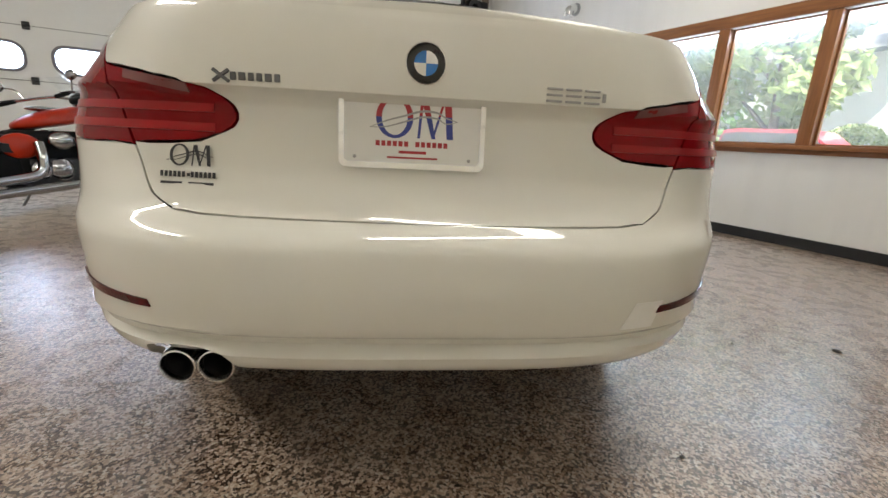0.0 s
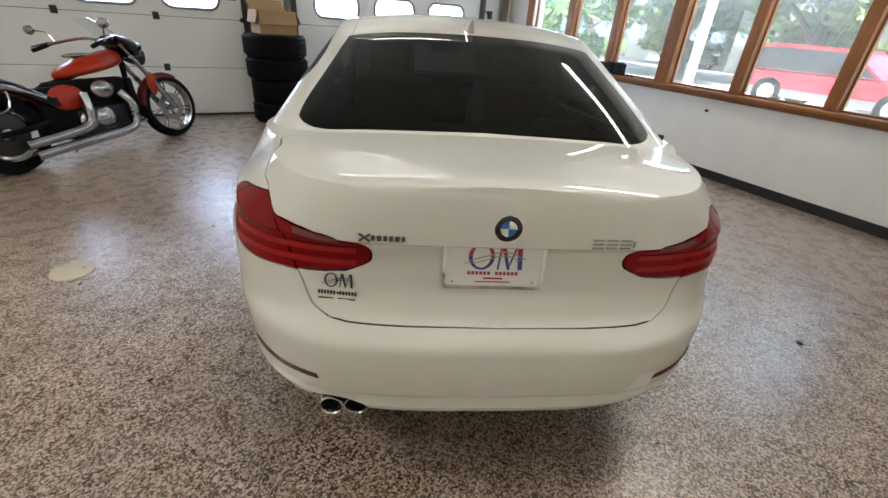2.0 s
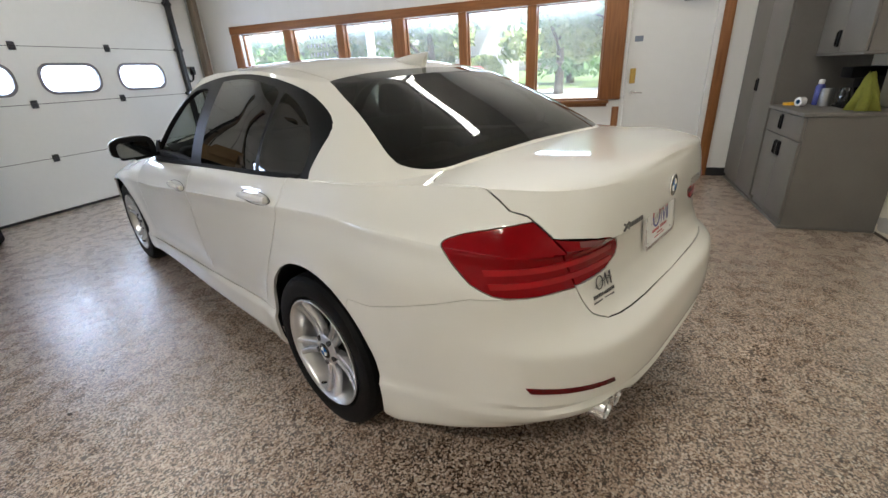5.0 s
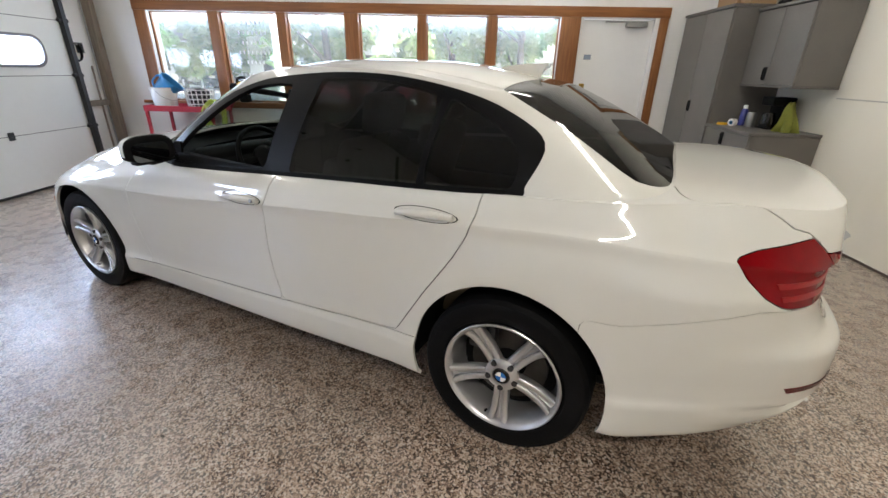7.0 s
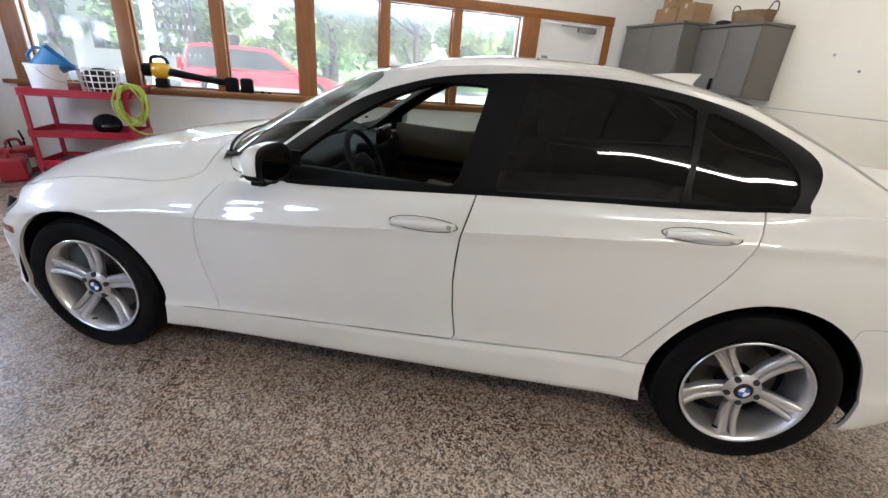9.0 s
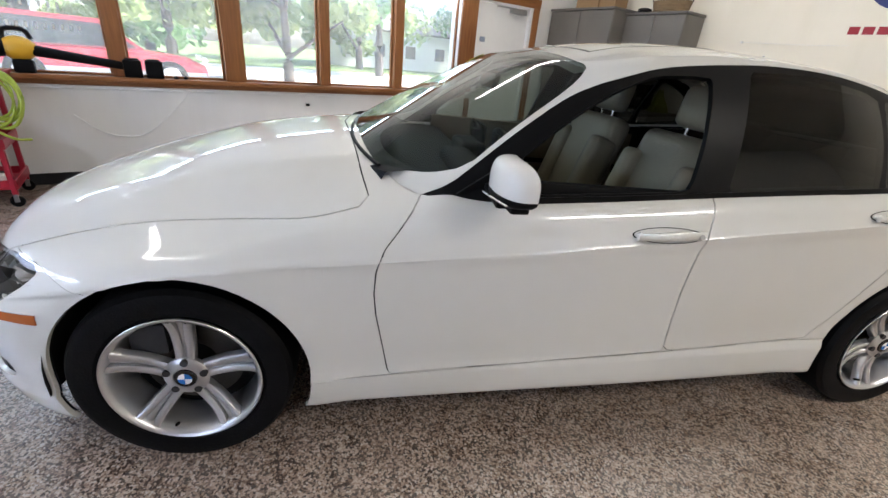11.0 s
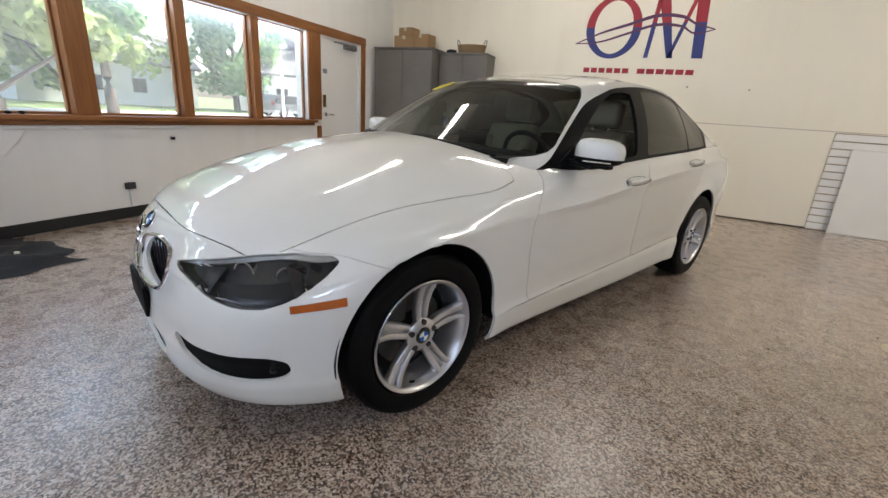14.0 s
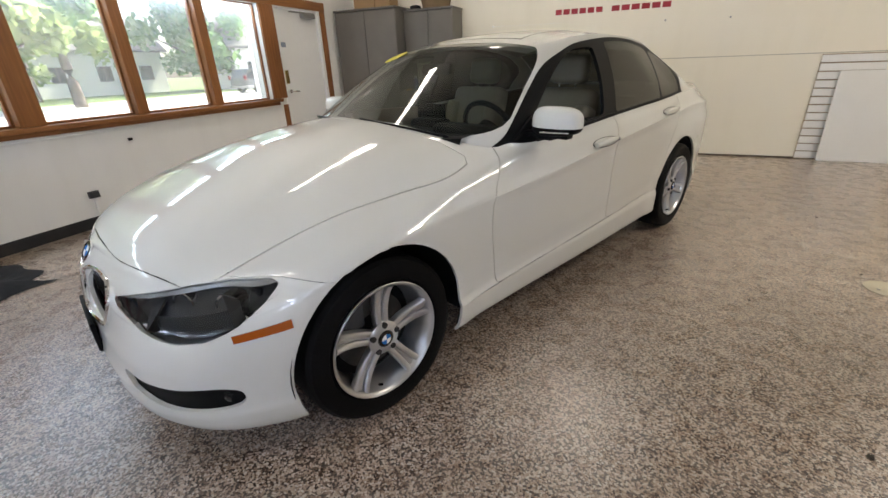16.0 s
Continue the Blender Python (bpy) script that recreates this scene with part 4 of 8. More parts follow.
kidney = take(lower, front_view(KIDNEY, lambda p: 3.2 - p[:, 1]))
FOG = outline([(0.42, 0.396), (0.53, 0.379), (0.66, 0.372), (0.745, 0.376), (0.785, 0.355), (0.775, 0.304), (0.70, 0.288), (0.59, 0.299), (0.49, 0.345)], 4)
fog = take(lower, front_view(FOG, lambda p: 3.0 - p[:, 1]))
INTAKE = outline([(-0.36, 0.34), (0.0, 0.345), (0.34, 0.335), (0.36, 0.31), (0.30, 0.245), (0.0, 0.235), (-0.36, 0.24)], 4)
intake = take(lower, front_view(INTAKE, lambda p: 3.0 - p[:, 1]))
HOOD = outline([(0.0, 3.475), (0.3, 3.455), (0.60, 3.36), (0.68, 3.285), (0.715, 3.12), (0.737, 2.92), (0.75, 2.78), (0.766, 2.62), (0.788, 2.50), (0.80, 2.41), (0.79, 2.32), (0.755, 2.245), (0.6, 2.27), (0.0, 2.34), (-0.2, 2.34), (-0.2, 3.475)], 5)


def offset_copy(bm, d):
    """A copy of a skin, moved inwards along its normals."""
    c = bm.copy()
    bmesh.ops.recalc_face_normals(c, faces=c.faces)
    c.normal_update()
    mid = Vector((0, 1.2, 0.5))
    if sum(f.normal.dot(f.calc_center_median() - mid) * f.calc_area() for f in c.faces) < 0:
        bmesh.ops.reverse_faces(c, faces=c.faces)
        c.normal_update()
    ns = {v: v.normal.copy() for v in c.verts}
    for v, n_ in ns.items():
        v.co -= n_ * d
    return c


part("inner_shell", offset_copy(lower, 0.02), M_BLACK, sedan)
part("lid_lining", offset_copy(lid, 0.02), M_BLACK, sedan)
for b_ in halves(finish(offset_copy(head, 0.06), 0.0, -0.052)):
    part("headlamp_housing", b_, mat("smoked_reflector", (0.022, 0.022, 0.024), 0.3, 0.0, vary=0.2, scale=20), sedan, "dark headlamp housing")
BROW = outline([(0.35, 0.616), (0.55, 0.646), (0.78, 0.679), (0.985, 0.704), (1.19, 0.696), (1.12, 0.672), (0.95, 0.676), (0.78, 0.654), (0.6, 0.630), (0.35, 0.600)], 4)
brow_src = offset_copy(head, 0.012)
brow = take(brow_src, lambda p: inside(wrap_nose(p), BROW))
brow_src.free()
for b_ in halves(brow):
    part("headlamp_brow", b_, M_STEEL, sedan, "silver strip along the headlamp top")
for nm, b_ in (("grille_backing", offset_copy(kidney, 0.05)), ("fog_backing", offset_copy(fog, 0.018))):
    for h_ in halves(b_):
        part(nm, h_, M_BLACK, sedan)
hood = take(lower, lambda p: np.maximum(inside(np.stack([np.abs(p[:, 0]), p[:, 1]], 1), HOOD), 0.64 - p[:, 2]))
F_DOOR = polygon([(2.07, 1.0), (2.076, 0.935), (2.14, 0.86), (2.2, 0.785), (2.224, 0.72), (2.229, 0.64), (2.222, 0.56), (2.207, 0.481), (2.177, 0.318), (1.123, 0.357), (1.143, 0.5), (1.151, 0.629), (1.147, 0.72), (1.138, 0.816), (1.115, 0.9), (1.09, 1.0)])
R_DOOR = polygon([(1.09, 1.0), (1.115, 0.9), (1.138, 0.816), (1.147, 0.72), (1.151, 0.629), (1.143, 0.5), (1.123, 0.357), (0.474, 0.385), (0.40, 0.5), (0.324, 0.619), (0.26, 0.71), (0.21, 0.785), (0.165, 0.87), (0.14, 0.95), (0.13, 1.06)])
f_doors = take(lower, side_view(F_DOOR, lambda p: 0.5 - np.abs(p[:, 0])))
r_doors = take(lower, side_view(R_DOOR, lambda p: 0.5 - np.abs(p[:, 0])))
r_bumper = take(lower, lambda p: np.maximum(p[:, 1] + 0.25, p[:, 2] - 0.668 - 0.115 * np.clip((-p[:, 1] - 0.36) / 0.36, 0, 1)))
f_bumper = take(lower, lambda p: np.maximum(2.9 - p[:, 1], p[:, 2] - 0.645 - 0.055 * np.clip((p[:, 1] - 2.98) / 0.16, 0, 1) - 0.02 * np.clip((p[:, 1] - 3.2) / 0.2, 0, 1)))
sills = take(lower, lambda p: np.maximum(np.maximum(0.2 - p[:, 1], p[:, 1] - 2.6), p[:, 2] - (0.357 + (1.123 - p[:, 1]) * 0.0375)))
panel("bonnet", hood, label="white bonnet with soft creases", gap=0.0034)
panel("boot_lid", lid, label="white boot lid with a lip spoiler", gap=0.0038)
for nm, b in (("front_door", f_doors), ("rear_door", r_doors)):
    for h in halves(b):
        panel(nm, h)
panel("rear_bumper", r_bumper, gap=0.0012)
panel("front_bumper", f_bumper, gap=0.0012)
for b in halves(sills):
    panel("sill_panel", b)
for b in halves(tail):
    panel("tail_lamp", b, M_REDLENS, label="red tail lamp", lip=0.02)
for b in halves(tail_in):
    panel("tail_lamp", b, M_REDLENS, label="red tail lamp on the boot lid", lip=0.02)
for b in halves(head):
    panel("headlamp", b, M_CLEARLENS, label="clear headlamp with dark housing", lip=0.01)
panel("body", lower, gap=0.0012)
kidney.free(), fog.free(), intake.free()


# ---- wheels
def wheel(x, y, face, turn=180):
    """One wheel: five twin-ridged spokes in a silver rim, tyre, brake disc behind. face -1: outside to the left."""
    w = base("wheel", pose(x, y, 0.325, 0, 0, 0 if face < 0 else 180), label="silver five-spoke alloy wheel")
    w.parent = sedan
    prof = [(0.222, 0.085), (0.245, 0.105), (0.29, 0.112), (0.312, 0.105), (0.325, 0.088), (0.328, 0.06), (0.328, -0.06), (0.325, -0.088), (0.312, -0.105), (0.29, -0.112), (0.245, -0.105), (0.222, -0.085)]
    part("tyre", lathe([(r, -h) for r, h in prof], 56, "x", True), M_TYRE, w, "black rubber tyre", 30)
    rimp = [(0.228, -0.098), (0.233, -0.107), (0.230, -0.110), (0.222, -0.106), (0.214, -0.092), (0.208, -0.06), (0.198, -0.03), (0.196, 0.09), (0.222, 0.10), (0.226, 0.09), (0.2, 0.08), (0.203, -0.02), (0.214, -0.055), (0.222, -0.085)]
    rim = part("rim", lathe(rimp, 56, "x", True), M_RIM, w, "silver alloy rim", 35)
    for k in range(5):
        bm = bmesh.new()
        # two ridges with a shallow valley between them
        for off, wd0, wd1 in ((-1, 0.0125, 0.0125), (1, 0.0125, 0.0125), (0, 0.008, 0.012)):
            rows_ = []
            for i in range(8):
                t = i / 7
                r = 0.05 + (0.213 - 0.05) * t
                cx = off * (0.0145 + 0.0085 * t + 0.006 * max(0, t - 0.8) * 5)
                hw = wd0 + (wd1 - wd0) * t
                xo = -0.078 - 0.022 * t + (0.014 if off == 0 else 0) + 0.012 * math.sin(math.pi * t)
                rows_.append([bm.verts.new((xo + dx, cx + dy * hw, r)) for dx, dy in ((0.03, -1), (0.004, -0.95), (0, -0.55), (0, 0.55), (0.004, 0.95), (0.03, 1))])
            for a, b in zip(rows_, rows_[1:]):
                for q in range(5):
                    bm.faces.new((a[q], a[q + 1], b[q + 1], b[q]))
                bm.faces.new((a[5], a[0], b[0], b[5]))
        bm.transform(Matrix.Rotation(k * math.tau / 5 + radians(turn), 4, "X"))
        part("spoke", bm, M_RIM, rim, "", 50)
    part("hub", lathe([(0.0, -0.06), (0.066, -0.062), (0.068, -0.078), (0.06, -0.085), (0.036, -0.09), (0.034, -0.086), (0.0, -0.086)], 30, "x"), M_RIM, rim)
    cap = part("hub_cap", lathe([(0.0, -0.08), (0.0335, -0.082), (0.0335, -0.09), (0.031, -0.0925), (0.0, -0.0935)], 28, "x"), M_GLOSSBLACK, rim, "round black-ringed hub cap")
    for k in range(4):
        bm = bmesh.new()
        c = bm.verts.new((-0.0950, 0, 0))
        arc = [bm.verts.new((-0.0945, 0.021 * math.cos(radians(90 * k + a)), 0.021 * math.sin(radians(90 * k + a)))) for a in range(0, 91, 15)]
        for a, b in zip(arc, arc[1:]):
            bm.faces.new((c, a, b))
        part("quadrant", bm, M_BLUE if k % 2 else M_WHITE, cap, "", 0)
    for k in range(5):
        a = k * math.tau / 5 + math.tau / 10 - radians(turn - 180)
        c = Vector((0, 0.056 * math.sin(a), 0.056 * math.cos(a)))
        part("bolt_recess", rod(c + Vector((-0.074, 0, 0)), c + Vector((-0.0905, 0, 0)), 0.0115, 0.0115, 12), M_DARKSTEEL, rim)
    part("valve", rod((-0.085, 0.05, -0.19), (-0.105, 0.048, -0.178), 0.005), M_BLACK, rim)
    part("brake_disc", lathe([(0.07, 0.0), (0.155, 0.0), (0.155, 0.02), (0.07, 0.02)], 36, "x", True), M_DISC, w, "steel brake disc")
    part("brake_caliper", box((-0.045, 0.05, 0.06), (0.04, 0.16, 0.17), 0.015), M_DARKSTEEL, w)
    part("backing", lathe([(0.0, 0.022), (0.197, 0.022), (0.197, 0.03), (0.0, 0.03)], 32, "x"), M_BLACK, w)
    return w


for wx, wy, f in ((-0.775, 0.0, -1), (-0.763, 2.81, -1), (0.775, 0.0, 1), (0.763, 2.81, 1)):
    wheel(wx, wy, f, 180 if wy < 1 else 3)
for cy in (0.0, 2.8):
    for sgn in (-1, 1):
        bm = bmesh.new()
        ring = []
        for xx in (0.52, 0.86):
            ring.append([bm.verts.new((sgn * xx, cy + 0.385 * math.cos(a), 0.325 + 0.385 * math.sin(a))) for a in [radians(-6 + 192 * k / 24) for k in range(25)]])
        for i in range(24):
            bm.faces.new((ring[0][i], ring[0][i + 1], ring[1][i + 1], ring[1][i]))
        bm.faces.new(ring[0])
        part("wheel_arch_liner", bm, M_BLACK, sedan)
part("underbody", box((-0.60, -0.62, 0.22), (0.60, 3.2, 0.27), 0.02), M_BLACK, sedan)


# ---- fittings that sit on the skin
def on_skin(view, a, b, tree=None):
    """A point and the outward direction on the car's skin. view: rear and front take x, z; left and right y, z; top x, y."""
    o, d = {"rear": ((a, -3, b), (0, 1, 0)), "front": ((a, 6, b), (0, -1, 0)), "left": ((-3, a, b), (1, 0, 0)), "right": ((3, a, b), (-1, 0, 0)), "top": ((a, b, 3), (0, 0, -1))}[view]
    p, n, _, _ = (tree or SKIN_LOW).ray_cast(Vector(o), Vector(d))
    if n.dot(Vector(d)) > 0:
        n = -n
    return p, n


def on_frame(view, a, b, lift=0.0, tree=None):
    """A pose on the skin: its z points out, its y up the surface."""
    p, n = on_skin(view, a, b, tree)
    up = Vector((0, 0, 1)) if view != "top" else Vector((0, 1, 0))
    x = up.cross(n).normalized()
    y = n.cross(x)
    return Matrix(((x.x, y.x, n.x, p.x + n.x * lift), (x.y, y.y, n.y, p.y + n.y * lift), (x.z, y.z, n.z, p.z + n.z * lift), (0, 0, 0, 1)))


def strip_on(view, line_lo, line_hi, n, h, tree=None):
    """A raised strip that follows the skin between two lines of (a, b)."""
    bm, rows_ = bmesh.new(), []
    for k in range(n + 1):
        t = k / n
        row = []
        for q, (l0, l1) in enumerate(((line_lo[0], line_lo[1]), (line_hi[0], line_hi[1]))):
            a, b = l0[0] + (l1[0] - l0[0]) * t, l0[1] + (l1[1] - l0[1]) * t
            p, nn = on_skin(view, a, b, tree)
            row += [p - nn * 0.004, p + nn * h] if q == 0 else [p + nn * h, p - nn * 0.004]
        rows_.append([bm.verts.new(v) for v in row])
    for a, b in zip(rows_, rows_[1:]):
        for q in range(3):
            bm.faces.new((a[q], a[q + 1], b[q + 1], b[q]))
    bm.faces.new(rows_[0])
    bm.faces.new(rows_[-1][::-1])
    return bm


def roundel(m, r, parent):
    o = part("roundel", lathe([(0.0, -0.002), (r, -0.002), (r, 0.003), (r * 0.93, 0.005), (0.0, 0.006)], 32, "z"), M_GLOSSBLACK, parent, "round badge with a black ring and blue and white quarters", xf=m)
    ring = part("ring", lathe([(r * 0.99, 0.0), (r * 1.03, 0.0), (r * 1.03, 0.005), (r * 0.98, 0.006)], 32, "z", True), M_CHROME, o, xf=m)
    for k in range(4):
        bm = bmesh.new()
        c = bm.verts.new((0, 0, 0.0068))
        arc = [bm.verts.new((0.6 * r * math.cos(radians(90 * k + a)), 0.6 * r * math.sin(radians(90 * k + a)), 0.0066)) for a in range(0, 91, 15)]
        for a, b in zip(arc, arc[1:]):
            bm.faces.new((c, a, b))
        part("quarter", bm, M_BLUE if k % 2 else M_WHITE, o, "", 0, m)
    return o


roundel(on_frame("rear", 0.0, 0.955), 0.037, sedan)
roundel(on_frame("front", 0.0, 0.674), 0.037, sedan)
# model badges: chrome strokes on the lid
for x0, ws in ((-0.385, (0.026, 0.012, 0.014, 0.012, 0.012, 0.014, 0.012)), (0.235, (0.036, 0.036, 0.036, 0.009))):
    x = x0
    badge = base("model_badge", label="chrome model badge")
    badge.parent = sedan
    for w in ws:
        bm = bmesh.new()
        hh = 0.010 if x0 < 0 else 0.0115
        m = on_frame("rear", x + w / 2, 0.913 if x0 < 0 else 0.915)
        if x0 > 0 and w > 0.01:
            for dy in (-hh, 0, hh):
                add_box(bm, (-w / 2 + 0.002, dy - 0.0022, -0.001), (w / 2 - 0.002, dy + 0.0022, 0.004), 0.0008, 1, m)
        elif x0 < 0 and w > 0.02:
            for r in (35, -35):
                add_box(bm, (-0.018, -0.003, -0.001), (0.018, 0.003, 0.004), 0.0008, 1, m @ pose(0, 0, 0, 0, 0, r))
        else:
            add_box(bm, (-w / 2 + 0.001, -hh * 0.7, -0.001), (w / 2 - 0.001, hh * 0.7, 0.0035), 0.0008, 1, m)
        part("stroke", bm, M_BADGE if x0 < 0 else M_STEEL, badge)
        x += w + 0.003

# dealer plate in a white and chrome holder
M_PLATE_RED = mat("red_print", (0.42, 0.03, 0.04), 0.4)
M_PLATE_BLUE = mat("blue_print", (0.04, 0.06, 0.30), 0.4)
M_PRINT = mat("dark_print", (0.03, 0.03, 0.035), 0.4)


def ring_shape(cx, cz, rx, rz, t, a0=0, a1=360, n=40):
    """A flat oval ring as an outline pair, in two half outlines."""
    out = []
    for k in range(n + 1):
        a = radians(a0 + (a1 - a0) * k / n)
        out.append((cx + rx * math.cos(a), cz + rz * math.sin(a)))
    for k in range(n, -1, -1):
        a = radians(a0 + (a1 - a0) * k / n)
        out.append((cx + (rx - t) * math.cos(a), cz + (rz - t * 0.55) * math.sin(a)))
    return out


def strips(outline_, z, depth, xf):
    """A thin plate from an outline made of two matching edges."""
    bm = bmesh.new()
    n = len(outline_) // 2
    lo = [[bm.verts.new((p[0], p[1], zz)) for p in outline_] for zz in (z, z + depth)]
    for v in (0, 1):
        for k in range(n - 1):
            q = (lo[v][k], lo[v][k + 1], lo[v][2 * n - 2 - k], lo[v][2 * n - 1 - k])
            bm.faces.new(q)
    for k in range(2 * n):
        j = (k + 1) % (2 * n)
        bm.faces.new((lo[0][k], lo[0][j], lo[1][j], lo[1][k]))
    bm.transform(xf)
    return bm


def emblem(parent, m, s, upper_mat, lower_mat, line_mat, depth=0.0012, lift=0.0):
    """The dealer's mark as plain shapes: an oval, two posts with a valley between them, and a sweeping line. s: half its width."""
    def sub(nm, ol, material):
        part(nm, strips(ol, lift, depth, m), material, parent, "", 0)
    # oval, upper and lower half
    sub("oval", ring_shape(-0.42 * s, 0.08 * s, 0.42 * s, 0.46 * s, 0.13 * s, 0, 180, 24), upper_mat)
    sub("oval", ring_shape(-0.42 * s, 0.08 * s, 0.42 * s, 0.46 * s, 0.13 * s, 180, 360, 24), lower_mat)
    zu, zm, zl = 0.52 * s, 0.14 * s, -0.36 * s
    for q0, q1, material in ((zu, zm, upper_mat), (zm, zl, lower_mat)):
        def at(xt, xb, z):
            return xb + (xt - xb) * (z - zl) / (zu - zl)
        for xt0, xt1, xb0, xb1 in ((0.17, 0.24, 0.10, 0.16), (0.17, 0.33, 0.43, 0.52), (0.68, 0.74, 0.43, 0.48), (0.70, 0.86, 0.78, 0.93)):
            sub("post", [(at(xt0, xb0, q0) * s, q0), (at(xt0, xb0, q1) * s, q1), (at(xt1, xb1, q1) * s, q1), (at(xt1, xb1, q0) * s, q0)], material)
    upper_line = [(-0.98, -0.16), (-0.6, 0.0), (-0.2, 0.12), (0.2, 0.24), (0.55, 0.22), (0.75, 0.12), (1.02, 0.04)]
    for nm, dz, th in (("sweep", 0.0, 0.05), ("sweep", -0.13, 0.04)):
        pts = smooth_line([(x * s, (z + dz * (1 if abs(x) < 0.9 else 0)) * s, 0) for x, z in upper_line], False, 6)
        n = len(pts) - 1
        ol = [(p.x, p.y + th * s * math.sin(math.pi * (0.08 + 0.84 * i / n)) / 2) for i, p in enumerate(pts)] + [(p.x, p.y - th * s * math.sin(math.pi * (0.08 + 0.84 * i / n)) / 2) for i, p in reversed(list(enumerate(pts)))]
        part(nm, strips(ol, lift + depth, depth, m), line_mat, parent, "", 0)


pm = on_frame("rear", -0.020, 0.834, 0.0)
pm = Matrix.Translation((0, -0.008, 0)) @ pm @ Matrix.Scale(0.91, 4)
plate = part("dealer_plate", prism(rounded(-0.152, 0.152, -0.076, 0.076, 0.012), 0.003, "xy", 0.0, pm), M_WHITE, sedan, "white dealer plate with red and blue print")
bm = bmesh.new()
o, i_ = rounded(-0.158, 0.158, -0.083, 0.083, 0.016), rounded(-0.147, 0.147, -0.071, 0.071, 0.01)
rr = [[bm.verts.new((p[0], p[1], zz)) for p in ring] for ring, zz in ((o, -0.004), (o, 0.008), (i_, 0.008), (i_, 0.003))]
for r1, r2 in zip(rr, rr[1:]):
    for q in range(len(r1)):
        bm.faces.new((r1[q], r1[(q + 1) % len(r1)], r2[(q + 1) % len(r2)], r2[q]))
part("plate_frame", bm, M_CHROME, plate, "chrome plate frame", xf=pm)
emblem(plate, pm @ pose(0, 0.018, 0.0), 0.095, M_PLATE_RED, M_PLATE_BLUE, M_STEEL, 0.0006, 0.0032)
for k in range(13):
    if k != 6:
        part("print_bar", box((-0.08 + 0.0123 * k, -0.035, 0.003), (-0.0712 + 0.0123 * k, -0.024, 0.0036), xf=pm), M_PLATE_RED, plate, "", 0)
for x0, x1, z0, z1, mm in ((-0.03, 0.03, -0.050, -0.044, M_PLATE_RED), (-0.055, 0.055, -0.061, -0.057, M_PLATE_RED)):
    part("print_bar", box((x0, z0, 0.003), (x1, z1, 0.0036), xf=pm), mm, plate, "", 0)
for sx in (-0.125, 0.125):
    for sy in (-0.06, 0.06):
        part("screw", lathe([(0.0, 0.003), (0.004, 0.003), (0.0035, 0.0045), (0.0, 0.005)], 10, "z"), M_STEEL, plate, xf=pm @ pose(sx, sy, 0))
# dark dealer sticker on the lid
sm = on_frame("rear", -0.45, 0.748, 0.0045)
st = part("dealer_sticker", prism(rounded(-0.003, 0.003, -0.003, 0.003, 0.001), 0.0004, "xy", 0.0, sm @ pose(0, -0.02, 0)), M_PRINT, sedan, "dark dealer sticker on the boot lid")
emblem(st, sm @ pose(0, 0.014, 0.0), 0.046, M_PRINT, M_PRINT, M_PRINT, 0.0003, 0.0)
for k in range(13):
    if k != 6:
        part("print_bar", box((-0.056 + 0.0086 * k, -0.025, 0.0), (-0.050 + 0.0086 * k, -0.014, 0.0004), xf=sm), M_PRINT, st, "", 0)
for x0, x1, z0, z1 in ((-0.055, -0.012, -0.039, -0.034), (0.0, 0.05, -0.039, -0.034)):
    part("print_bar", box((x0, z0, 0.0), (x1, z1, 0.0004), xf=sm), M_PRINT, st, "", 0)

# rear bumper: reflectors, towing-eye cover, exhaust tips
for sgn in (-1, 1):
    part("reflector", strip_on("rear", ((sgn * 0.505, 0.487), (sgn * 0.715, 0.493)), ((sgn * 0.512, 0.502), (sgn * 0.725, 0.512)), 14, 0.0035), M_DARKRED, sedan, "narrow red rear reflector")
part("towing_eye_cover", strip_on("rear", ((0.42, 0.455), (0.50, 0.455)), ((0.45, 0.513), (0.52, 0.513)), 6, 0.0012), M_WHITE, sedan, "pale square towing-eye cover")
M_TIP = mat("satin_chrome", (0.78, 0.78, 0.78), 0.22, metal=1.0)
for x in (-0.482, -0.407):
    bm = lathe([(0.029, -0.04), (0.030, -0.052), (0.033, -0.058), (0.036, -0.057), (0.038, -0.051), (0.037, 0.10), (0.029, 0.10)], 28, "y", True)
    e = part("exhaust_tip", bm, M_TIP, sedan, "round chrome exhaust tip", xf=pose(x, -0.950, 0.349))
    part("bore", lathe([(0.0, 0.0), (0.0305, -0.045), (0.0305, 0.05), (0.0, 0.05)], 20, "y"), M_BLACK, e, xf=pose(x, -0.950, 0.349))
part("silencer", rod((-0.62, -0.68, 0.33), (0.1, -0.68, 0.33), 0.10, n=20), M_DARKSTEEL, sedan)

# tail lamps: lit bars, dark divider and a reversing light in each
for sgn in (-1, 1):
    for za, zb in ((0.812, 0.828), (0.848, 0.864)):
        part("light_bar", strip_on("rear", ((sgn * 0.40, za), (sgn * 0.765, za + 0.0)), ((sgn * 0.40, zb), (sgn * 0.765, zb + 0.0)), 16, 0.003), mat("bright_red_bar", (0.34, 0.004, 0.007), 0.3, coat=0.2, spec=0.2) if sgn < 0 and za < 0.82 else bpy.data.materials["bright_red_bar"], sedan, "bright red light bar")
    part("reversing_light", strip_on("rear", ((sgn * 0.44, 0.884), (sgn * 0.565, 0.902)), ((sgn * 0.44, 0.898), (sgn * 0.565, 0.918)), 8, 0.003), mat("pink_white_lens", (0.20, 0.06, 0.06), 0.15, spec=0.3, coat=0.3) if sgn < 0 else bpy.data.materials["pink_white_lens"], sedan, "pale reversing light")

